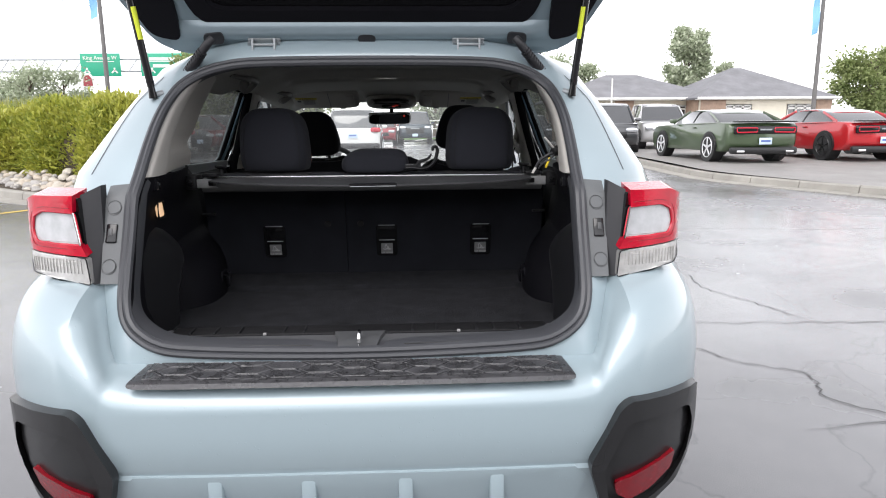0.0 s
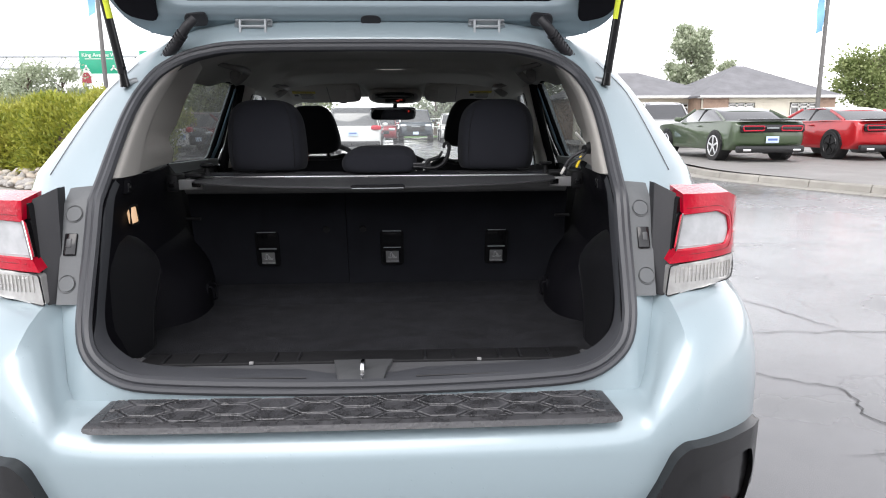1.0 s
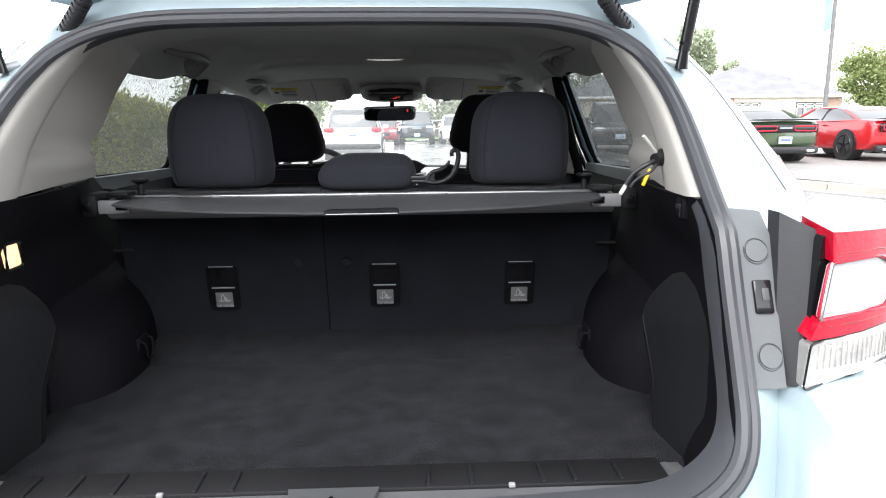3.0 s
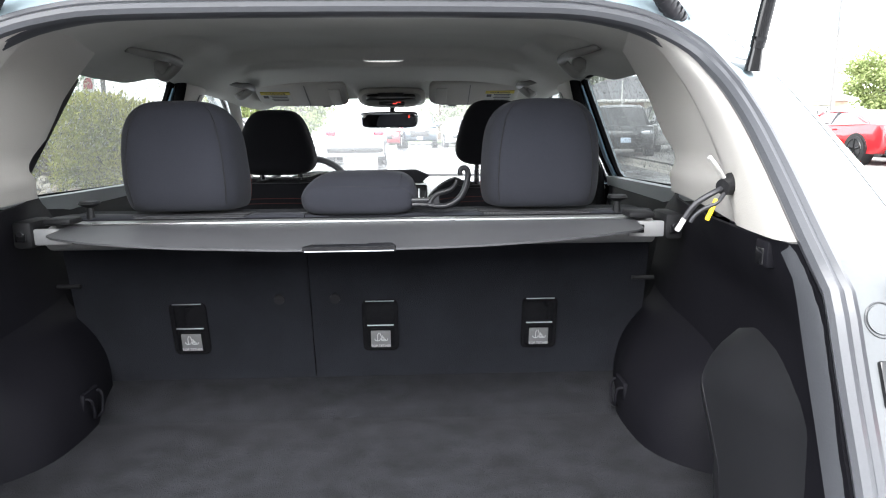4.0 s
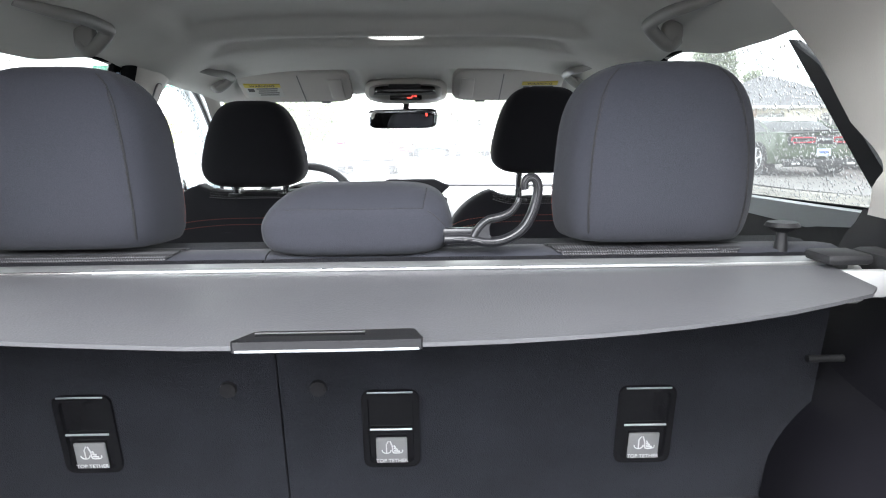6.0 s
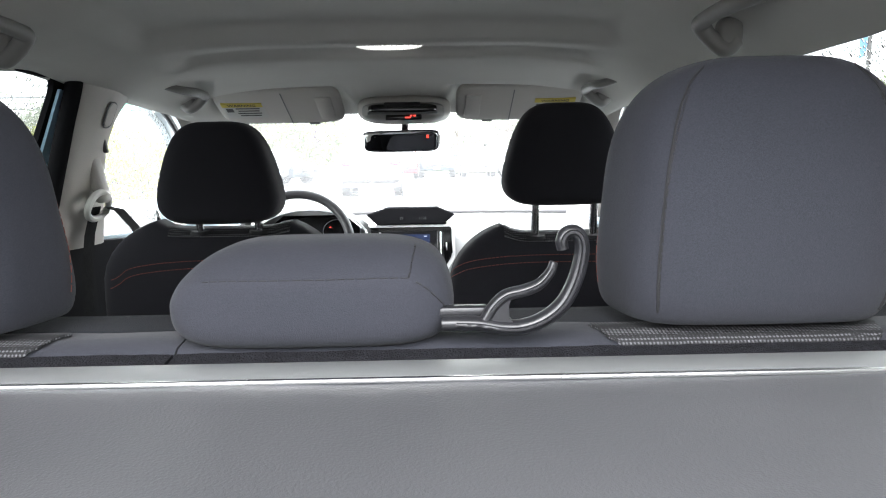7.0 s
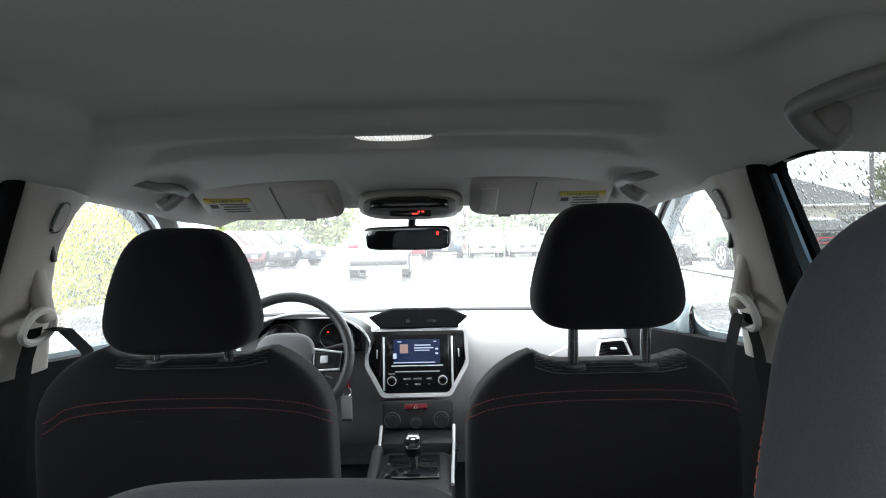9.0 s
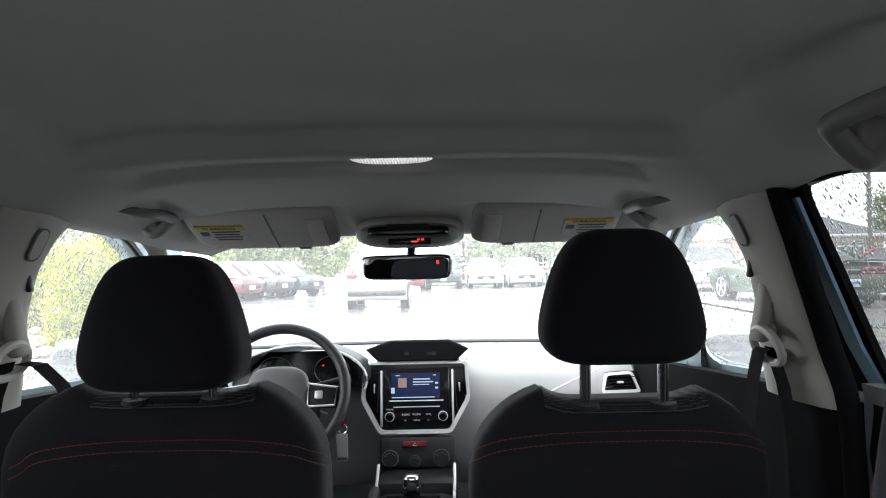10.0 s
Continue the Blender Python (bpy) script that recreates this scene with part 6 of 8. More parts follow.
for x, z, w, h in ((0.018, 0.893, 0.055, 0.004), (0.022, 0.884, 0.066, 0.004), (0.016, 0.876, 0.052, 0.003), (-0.06, 0.905, 0.014, 0.003), (0.060, 0.905, 0.010, 0.003), (0.066, 0.880, 0.010, 0.006), (0.066, 0.865, 0.010, 0.006), (-0.01, 0.836, 0.14, 0.003)):
    part("screen_print", boxm((x, fy(z) - 0.0215, z), (w, 0.002, h), 0, rot=R9), SCREEN_PALE, unit)
part("side_tab", boxm((-0.076, fy(0.86) - 0.0215, 0.858), (0.012, 0.002, 0.018), 0, rot=R9), SCREEN_PALE, unit)
part("silver_strip", boxm((0.0, fy(0.825) - 0.019, 0.825), (0.175, 0.003, 0.004), 0.001, rot=R9), SILVER, unit)
part("disc_slot", boxm((0.0, fy(0.806) - 0.019, 0.806), (0.15, 0.003, 0.003), 0), SILVER, unit)
for x in (-0.087, 0.085):
    part("knob_ring", tubem([(x + 0.0145 * math.cos(a), fy(0.778) - 0.026, 0.7775 + 0.0145 * math.sin(a)) for a in [2 * math.pi * k / 24 for k in range(24)]], 0.0017, 8, closed=True), SILVER, unit, "chrome ringed knob")
    part("knob", cylm((x, fy(0.778) - 0.016, 0.778), (x, fy(0.778) - 0.034, 0.776), 0.0125, 0.011, seg=24), GLOSS_BLACK, unit)
for x, t in ((-0.035, "RADIO"), (0.0, "PHONE"), (0.038, "APPS")):
    letters(t, 0.008, pose(x, fy(0.782) - 0.0195, 0.782, 81, 0, 0), "button_lettering", WHITE_PRINT, unit, 0.0004)
for x, t in ((-0.037, "<<"), (0.0, "MEDIA"), (0.038, ">>")):
    letters(t, 0.007, pose(x, fy(0.764) - 0.0195, 0.764, 81, 0, 0), "button_lettering", WHITE_PRINT, unit, 0.0004)
letters("VOLUME", 0.006, pose(-0.087, fy(0.80) - 0.0195, 0.799, 81, 0, 0), "button_lettering", WHITE_PRINT, unit, 0.0004)
# hooded upper display
hood = part("display_hood", loftm([[(-0.125, y, 0.950), (-0.165, y + 0.01, 0.988), (-0.085, y + 0.02, zt), (0.108, y + 0.02, zt), (0.174, y + 0.01, 0.986), (0.132, y, 0.950)] for y, zt in ((2.935, 1.012), (2.945, 1.016))] + [[(-0.125 * w, y, 0.945), (-0.150 * w, y, zm), (-0.085 * w, y, zt), (0.108 * w, y, zt), (0.158 * w, y, zm), (0.132 * w, y, 0.945)] for y, zm, zt, w in ((3.05, 0.970, 1.000, 0.96), (3.25, 0.948, 0.955, 0.85))], caps=True), MATT_BLACK, dash, "black hooded upper display", angle=30)
part("display_glass", patchm([(-0.120, 0.954), (0.127, 0.954), (0.162, 0.985), (0.103, 1.012), (-0.080, 1.012), (-0.153, 0.986)], lambda x, z: (x, 2.927 + 0.26 * (z - 0.945), z), (), 0.2, (0, 0.004, 0)), DISPLAY, hood)
letters("11:26", 0.014, pose(0.05, 2.929, 0.974, 75, 0, 0), "clock_digits", DIM_PRINT, hood, 0.0003)
letters("59", 0.014, pose(-0.03, 2.929, 0.974, 75, 0, 0), "temperature_digits", DIM_PRINT, hood, 0.0003)
# climate controls
cl = part("climate_panel", boxm((0, 2.885, 0.665), (0.235, 0.05, 0.095), 0.012, rot=(-20, 0, 0)), BLACK_PLASTIC, dash, "black climate panel with three dials")
for x, r in ((-0.083, 0.027), (-0.006, 0.019), (0.078, 0.027)):
    z = 0.655 if r > 0.02 else 0.645
    part("dial_ring", cylm((x, 2.862, z), (x, 2.850, z + 0.004), r, seg=28), STEEL_DARK, cl)
    part("dial", cylm((x, 2.862, z), (x, 2.838, z + 0.008), r * 0.95, r * 0.86, seg=28), BLACK_PLASTIC, cl, "black rotary dial")
    for a in range(5):
        an = radians(-60 + 30 * a) + math.pi / 2
        part("dial_mark", boxm((x + 0.6 * r * math.cos(an), 2.8365, z + 0.008 + 0.6 * r * math.sin(an)), (0.0022, 0.001, 0.0022)), LABEL_GREY, cl)
hz = part("hazard_switch", boxm((-0.006, 2.866, 0.699), (0.075, 0.012, 0.016), 0.003, rot=(-20, 0, 0)), surface("dark_red_switch", (0.16, 0.01, 0.015), 0.35, relief=0), cl, "dark red hazard switch")
part("hazard_triangle", tubem([(-0.012, 2.857, 0.696), (0.0, 2.857, 0.696), (-0.006, 2.857, 0.706)], 0.001, 5, closed=True), WHITE_PRINT, hz)
# centre console with shifter
con = part("centre_console", boxm((0, 2.45, 0.47), (0.23, 0.95, 0.24), 0.03), BLACK_PLASTIC, dash, "black centre console")
part("console_cheek", boxm((0, 2.80, 0.565), (0.25, 0.14, 0.12), 0.03), BLACK_PLASTIC, dash)
for b in (1, -1):
    part("silver_edge", tubem([(b * 0.118, 2.83, 0.645), (b * 0.116, 2.74, 0.61), (b * 0.112, 2.62, 0.598), (b * 0.108, 2.45, 0.595)], 0.005, 8, n=4), SILVER, con)
part("shifter_plate", boxm((-0.005, 2.60, 0.592), (0.155, 0.19, 0.008), 0.003), GLOSS_BLACK, con, "gloss black shifter plate")
part("shifter_slot", boxm((-0.005, 2.60, 0.597), (0.05, 0.15, 0.004), 0.001), GLOSS_BLACK, con)
sh = part("shifter", cylm((-0.003, 2.62, 0.59), (-0.003, 2.59, 0.648), 0.011, 0.014), CHROME, con, "chrome and black gear lever")
part("lever_knob", cushionm((-0.003, 2.585, 0.662), (0.052, 0.06, 0.070), 2.8, 8), GLOSS_BLACK, sh)
part("lever_trim", cushionm((-0.003, 2.566, 0.674), (0.044, 0.03, 0.044), 3, 6), CHROME, sh)
part("hand_brake", boxm((-0.10, 2.45, 0.645), (0.03, 0.22, 0.03), 0.012, rot=(8, 0, 0)), BLACK_PLASTIC, con)
# side vents
for b in (1, -1):
    v = part("side_vent", patchm(rounded([(b * 0.645, 0.878), (b * 0.742, 0.882), (b * 0.768, 0.812), (b * 0.628, 0.812)], 0.012), lambda x, z: (x, 3.046 + 0.2 * (z - 0.87) + 0.05 * (abs(x) - 0.65), z), [rounded([(b * 0.653, 0.870), (b * 0.735, 0.874), (b * 0.757, 0.820), (b * 0.640, 0.820)], 0.008)], 0.1, (0, 0.010, 0)), SILVER, dash, "silver ringed side vent")
    part("vent_shell", patchm(rounded([(b * 0.647, 0.876), (b * 0.740, 0.880), (b * 0.765, 0.814), (b * 0.631, 0.814)], 0.012), lambda x, z: (x, 3.057 + 0.2 * (z - 0.87) + 0.05 * (abs(x) - 0.65), z), [rounded([(b * 0.653, 0.870), (b * 0.735, 0.874), (b * 0.757, 0.820), (b * 0.640, 0.820)], 0.008)], 0.1, (0, 0.03, 0)), BLACK_PLASTIC, v)
    part("vent_well", boxm((b * 0.697, 3.080, 0.846), (0.125, 0.02, 0.065)), MATT_BLACK, v)
    for k in range(5):
        part("vent_slat", boxm((b * 0.697, 3.058, 0.826 + 0.0105 * k), (0.106, 0.02, 0.0024), 0.0006, rot=(20, 0, 0)), MATT_BLACK, v)
    part("vent_tab", boxm((b * 0.697, 3.044, 0.847), (0.022, 0.01, 0.007), 0.002), SILVER, v)
    part("dash_trim", tubem([(b * 0.30, 2.978, 0.775), (b * 0.43, 2.980, 0.826), (b * 0.56, 3.004, 0.880), (b * 0.66, 3.055, 0.908), (b * 0.72, 3.10, 0.918)], 0.0028, 8, n=4), SILVER, dash, "thin silver trim line")
# instrument binnacle
bin_ = part("binnacle", loftm([[(-0.355 + 0.205 * math.cos(a) * w, y, 0.915 + 0.105 * max(-0.25, math.sin(a)) * h) for a in [math.pi * (1.1 - 1.2 * k / 16) for k in range(17)]] for y, w, h in ((2.80, 1.0, 1.0), (2.84, 1.02, 1.04), (2.95, 1.02, 1.0), (3.10, 0.95, 0.55))]), BLACK_PLASTIC, dash, "black instrument hood", angle=60)
part("instrument_glass", patchm([(-0.53, 0.885), (-0.18, 0.885), (-0.185, 0.95), (-0.24, 0.995), (-0.47, 0.995), (-0.525, 0.95)], lambda x, z: (x, 2.875 + 0.2 * (z - 0.9), z), (), 0.2), GLOSS_BLACK, bin_)
part("silver_lip", tubem([(-0.355 + 0.21 * math.cos(a), 2.80, 0.915 + 0.108 * max(-0.25, math.sin(a))) for a in [math.pi * (1.08 - 1.16 * k / 20) for k in range(21)]], 0.004, 6), SILVER, bin_)
for dx in (-0.09, 0.09):
    part("dial_scale", tubem([(-0.355 + dx + 0.055 * math.cos(a), 2.872, 0.935 + 0.045 * math.sin(a)) for a in [2 * math.pi * k / 24 for k in range(24)]], 0.0012, 5, closed=True), STEEL, bin_)
for x, z in ((-0.292, 0.952),):
    part("warning_light", boxm((x, 2.868, z), (0.006, 0.002, 0.004)), RED_LIT, bin_)
# steering wheel
wheel = thing("steering_wheel", (-0.365, 2.66, 0.93), "black leather steering wheel with silver spokes", "steering wheel")
wm = pose(-0.374, 2.62, 0.914, -24, 0, 0)


def on_wheel(bm):
    bm.transform(wm)
    return bm


part("rim", on_wheel(tubem([(0.188 * math.cos(a), 0, 0.188 * math.sin(a)) for a in [2 * math.pi * k / 48 for k in range(48)]], 0.0155, 12, closed=True, up=(0, 1, 0))), surface("black_leather", (0.025, 0.025, 0.027), 0.45, relief=0.5, fine=300), wheel, "black leather rim")
part("hub", on_wheel(cushionm((-0.005, 0.02, 0.004), (0.175, 0.06, 0.150), 3, 10)), HUB_GREY, wheel, "dark grey hub pad")
em = part("emblem", on_wheel(tubem([(0.027 * math.cos(a), -0.011, 0.0 + 0.014 * math.sin(a)) for a in [2 * math.pi * k / 24 for k in range(24)]], 0.0018, 6, closed=True)), CHROME, wheel, "oval chrome badge")
part("emblem_field", on_wheel(cushionm((0, -0.009, 0), (0.052, 0.006, 0.027), 2, 6)), surface("deep_blue_enamel", (0.01, 0.03, 0.16), 0.2, relief=0), em)
for b in (1, -1):
    part("spoke", on_wheel(boxm((b * 0.125, 0.012, -0.012), (0.10, 0.022, 0.06), 0.010)), BLACK_PLASTIC, wheel)
    part("spoke_trim", on_wheel(tubem([(b * 0.085, -0.002, 0.024), (b * 0.165, -0.002, 0.012), (b * 0.16, -0.002, -0.038), (b * 0.085, -0.002, -0.04)], 0.004, 6, closed=True)), SILVER, wheel, "silver spoke frame")
    part("thumb_switch", on_wheel(boxm((b * 0.115, -0.003, -0.008), (0.022, 0.01, 0.022), 0.003)), SILVER, wheel)
part("lower_spoke", on_wheel(boxm((0, 0.012, -0.12), (0.06, 0.02, 0.10), 0.01)), SILVER, wheel)
part("column", cylm((-0.388, 2.68, 0.88), (-0.388, 2.95, 0.78), 0.06, 0.07), BLACK_PLASTIC, wheel)
part("stalk", cylm((-0.33, 2.72, 0.905), (-0.185, 2.72, 0.935), 0.007, 0.012), BLACK_PLASTIC, wheel, "black column stalk")
# key in the ignition
key = thing("key_tag", (-0.21, 2.70, 0.78), "car key with a pale plastic tag in the ignition", "key")
part("key_head", boxm((-0.207, 2.70, 0.812), (0.014, 0.03, 0.018), 0.005), RED_DARK, key)
part("key_ring", tubem([(-0.205 + 0.013 * math.cos(a), 2.685, 0.795 + 0.013 * math.sin(a)) for a in [2 * math.pi * k / 20 for k in range(20)]], 0.0014, 6, closed=True), CHROME, key)
part("tag", boxm((-0.207, 2.683, 0.742), (0.034, 0.004, 0.078), 0.003), LABEL_GREY, key, "pale plastic tag")
part("tag_print", boxm((-0.207, 2.680, 0.71), (0.03, 0.001, 0.008)), DARK_PRINT, key)
# door mirrors
for b in (1, -1):
    dm = part("door_mirror", cushionm((b * 0.885, 2.62, 1.005), (0.215, 0.11, 0.150), 3.2, 9), BLUE, car, "pale blue-grey door mirror")
    bm = cushionm((b * 0.885, 2.568, 1.005), (0.190, 0.016, 0.128), 3.4, 7)
    part("mirror_glass", bm, MIRROR, dm, "mirror glass")
    part("mirror_arm", boxm((b * 0.83, 2.66, 0.965), (0.08, 0.05, 0.035), 0.012), CLAD, dm)


# ---- car park ----
single("ground", patchm([(-400, -200), (400, -200), (400, 600), (-400, 600)], lambda x, y: (x, y, 0.0), (), 100), ASPHALT, "wet cracked grey asphalt of the car park", "ground", kind="structure")
rng = random.Random(5)


def crack(pts, w, name="tar_seam"):
    path = smooth_path([(x, y, 0.004) for x, y in pts], 8)
    bm = bmesh.new()
    prev = None
    for i, p in enumerate(path):
        d = (path[min(i + 1, len(path) - 1)] - path[max(i - 1, 0)]).normalized()
        nn = Vector((-d.y, d.x, 0))
        p = p + nn * rng.uniform(-0.02, 0.02)
        k = w * rng.uniform(0.4, 1.0) * min(1, (len(path) - i) / 5, (i + 1) / 5)
        cur = (bm.verts.new(p + nn * k), bm.verts.new(p - nn * k))
        if prev:
            bm.faces.new((prev[0], prev[1], cur[1], cur[0]))
        prev = cur
    return tagged(new(name, finish(bm, name, TAR)), "black tar-filled crack in the asphalt", "crack", "cracks", "structure")


for pts in ([(1.6, 2.48), (2.1, 2.46), (2.65, 2.44), (3.6, 2.40), (5.5, 2.5)], [(2.6, 2.45), (2.45, 2.9), (2.3, 3.3), (2.35, 3.9)], [(1.55, 2.2), (1.8, 1.8), (2.05, 1.62), (2.0, 1.3), (2.35, 1.0)],
            [(1.7, 1.02), (2.4, 1.1), (3.2, 0.9)], [(2.0, 5.9), (3.4, 6.1), (5.0, 5.9), (7.0, 6.2)], [(3.6, 7.9), (4.6, 7.6), (6.0, 8.0)], [(3.1, 1.6), (3.4, 0.6), (3.2, -0.2)], [(2.5, 9.5), (4.5, 9.0), (6.2, 9.3)]):
    crack(pts, 0.0055)
line = patchm([(-6.4, 7.2), (-6.25, 7.2), (-5.2, 9.1), (-5.35, 9.1)], lambda x, y: (x, y, 0.004), (), 0.5)
tagged(new("road_marking", finish(line, "road_marking", YELLOW_LINE)), "worn yellow painted parking line", "marking", kind="structure")


def kerb_line(pts, name, label, width=0.16, height=0.15, side=1):
    """A concrete kerb along points, in stones with open joints; side: where the raised ground lies."""
    k = thing(name, (pts[0][0], pts[0][1], 0), label, "kerb", kind="structure")
    path = smooth_path([(x, y, 0) for x, y in pts], 10)
    step = 6
    for i in range(0, len(path) - 1, step):
        seg = path[i:i + step + 1]
        if len(seg) < 2:
            continue
        rows = []
        for j, p in enumerate(seg):
            a, b = seg[max(0, j - 1)], seg[min(len(seg) - 1, j + 1)]
            d = (b - a).normalized()
            n2 = Vector((-d.y, d.x, 0)) * side
            q = p + d * (0.008 if j == 0 else -0.008 if j == len(seg) - 1 else 0)
            rows.append([q + n2 * u + Vector((0, 0, v)) for u, v in ((-0.30, -0.02), (-0.30, 0.012), (0.0, 0.02), (0.02, height - 0.03), (0.05, height), (width, height), (width, -0.02))])
        part("kerb_stone", loftm(rows, caps=True), CONCRETE, k, angle=30)
    return path


KERB_R = [(6.9, 24.0), (6.75, 19.0), (6.45, 14.5), (6.45, 12.4), (7.0, 10.7), (7.75, 9.0), (8.9, 7.3), (11.0, 5.6), (15.0, 4.2), (24.0, 3.0)]
pr = kerb_line(KERB_R, "kerb_right", "weathered pale concrete kerb round the raised parking area", side=1)
poly = [(p.x + 0.08, p.y + 0.02) for p in pr] + [(90, 3.0), (90, 34.0), (6.9, 34.0)]
single("raised_pavement", patchm(poly, lambda x, y: (x, y, 0.145 + max(0, min(0.06, (y - 9) * 0.01))), (), 4.0), ASPHALT_DRY, "pale worn asphalt of the raised parking area", "pavement", kind="structure")
KERB_L = [(-5.8, 13.3), (-4.2, 12.6), (-3.5, 11.4), (-3.6, 10.3), (-4.3, 9.55), (-5.4, 9.3), (-6.4, 9.8), (-8.0, 11.1), (-11.0, 13.5), (-24.0, 23.9)]


def bed_y(x):
    """Where the kerb of the planting bed lies."""
    return np.interp(x, [-24, -11, -8, -6.4, -5.4, -4.3, -3.6], [23.9, 13.5, 11.1, 9.8, 9.3, 9.55, 10.3])


pl = kerb_line(KERB_L, "kerb_left", "grey concrete kerb along the planting bed", side=-1)

# ---- leaves ----
def leaf_mat(name, a, b, c):
    m, n, l, bs = nodes_of(name)
    g = n.new("ShaderNodeNewGeometry")
    v = coords(n, l)
    f = noise_tex(n, l, v, 1.6, 3)
    col = mix_col(n, l, g.outputs["Random Per Island"], a, b)
    l.new(mix_col(n, l, ramp(n, l, f, [(0.4, 0.0), (0.65, 0.8)]), col, c), bs.inputs["Base Color"])
    bs.inputs["Roughness"].default_value = 0.55
    bs.inputs["Subsurface Weight"].default_value = 0.0
    tl, mx = n.new("ShaderNodeBsdfTranslucent"), n.new("ShaderNodeMixShader")
    l.new(col, tl.inputs[0])
    mx.inputs[0].default_value = 0.35
    l.new(bs.outputs[0], mx.inputs[1])
    l.new(tl.outputs[0], mx.inputs[2])
    l.new(mx.outputs[0], n["Material Output"].inputs["Surface"])
    return m


HEDGE_LEAF = leaf_mat("juniper_green", (0.42, 0.43, 0.06), (0.20, 0.26, 0.045), (0.58, 0.54, 0.12))
GRASS_LEAF = leaf_mat("pale_grass", (0.36, 0.36, 0.12), (0.22, 0.28, 0.07), (0.42, 0.40, 0.18))
TREE_LEAF = leaf_mat("poplar_leaf", (0.46, 0.50, 0.36), (0.30, 0.36, 0.23), (0.54, 0.57, 0.44))
TREE_LEAF2 = leaf_mat("bright_leaf", (0.27, 0.33, 0.12), (0.15, 0.20, 0.07), (0.37, 0.40, 0.18))
BARK = surface("grey_brown_bark", (0.13, 0.10, 0.075), 0.9, var=0.3, big=9, fine=60, relief=1.0, dist=0.02)
STONE_A = surface("tan_river_stone", (0.42, 0.36, 0.29), 0.6, var=0.3, big=6, fine=80, relief=0.5, dist=0.004)
STONE_B = surface("grey_river_stone", (0.33, 0.31, 0.29), 0.55, var=0.3, big=6, fine=80, relief=0.5, dist=0.004)
STONE_C = surface("pale_river_stone", (0.46, 0.42, 0.36), 0.6, var=0.25, big=6, fine=80, relief=0.5, dist=0.004)
SOIL_AND_SHADE = surface("dark_bed_soil_and_hedge_shade", (0.06, 0.045, 0.03), 0.95, var=0.4, big=5, fine=70, relief=1.0, dist=0.02)


def blades(name, centres, normals, size, material, seed, lean=0.6, slim=0.35):
    """Many small leaf blades at centres, facing roughly along normals."""
    r = np.random.RandomState(seed)
    n = len(centres)
    d = normals + r.normal(0, lean, (n, 3))
    d /= np.linalg.norm(d, axis=1)[:, None] + 1e-9
    s = np.cross(d, r.normal(0, 1, (n, 3)))
    s /= np.linalg.norm(s, axis=1)[:, None] + 1e-9
    ln = size * r.uniform(0.6, 1.4, (n, 1))
    a, b = centres - s * ln * slim * 0.5, centres + s * ln * slim * 0.5
    mid, tip = centres + d * ln * 0.55, centres + d * ln
    w = s * ln * slim * 0.7
    verts = np.stack([centres, mid - w, tip, mid + w], 1).reshape(-1, 3)
    faces = np.arange(4 * n).reshape(-1, 4)
    me = bpy.data.meshes.new(name)
    me.from_pydata(verts.tolist(), [], faces.tolist())
    me.materials.append(material)
    return me


# juniper hedge on the left bed
hedge = thing("hedge", (-9, 10.6, 0.1), "dense yellow-green juniper hedge above river stones", "hedge")
r = np.random.RandomState(3)
N = 95000
hx = r.uniform(-15, -4.2, N)
th = r.uniform(-0.2, math.pi * 0.62, N)
front = bed_y(hx) + 1.0 + 0.28 * np.sin(hx * 1.7) + 0.18 * np.sin(hx * 4.1 + 1) + np.where(hx > -4.6, (hx + 4.6) * 1.0, 0)
top = 1.50 + 0.10 * np.sin(hx * 1.1 + 2) + 0.07 * np.sin(hx * 3.3) - np.where(hx > -4.5, (hx + 4.5) * 0.5, 0)
jit = r.normal(0, 0.07, N)
cy = front + 0.9 - (0.9 + jit) * np.cos(th)
cz = 0.45 + (top - 0.45 + jit) * np.clip(np.sin(np.clip(th, -0.2, math.pi / 2)), -0.2, 1)
cen = np.stack([hx + r.normal(0, 0.06, N), cy, cz], 1)
nor = np.stack([r.normal(0, 0.4, N), -np.cos(th), np.sin(th) + 0.5], 1)
ob = new("foliage", blades("foliage", cen, nor, 0.10, HEDGE_LEAF, 4, 0.7, 0.24))
ob.parent, ob.matrix_parent_inverse = hedge, hedge.matrix_basis.inverted()
tagged(ob, "dense juniper sprays", kind="stuff")
# dark core stops the view through; its colour stands for inner shade
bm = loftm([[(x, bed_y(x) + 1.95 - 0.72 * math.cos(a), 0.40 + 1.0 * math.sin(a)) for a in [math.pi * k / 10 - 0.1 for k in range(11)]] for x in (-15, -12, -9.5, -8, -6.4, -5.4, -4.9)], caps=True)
part("inner_shade", bm, SOIL_AND_SHADE, hedge, "dark core standing in for the shade inside the hedge")
r = np.random.RandomState(8)
N = 5000
gx = r.uniform(-15, -5.2, N)
cen = np.stack([gx, bed_y(gx) + 2.6 + r.normal(0, 0.2, N), 1.28 + r.normal(0, 0.05, N)], 1)
ob = new("tall_grass", blades("tall_grass", cen, np.tile([0.0, -0.05, 1.0], (N, 1)), 0.45, GRASS_LEAF, 9, 0.25, 0.03))
tagged(ob, "pale tall grass growing behind the hedge", "grass", kind="stuff")
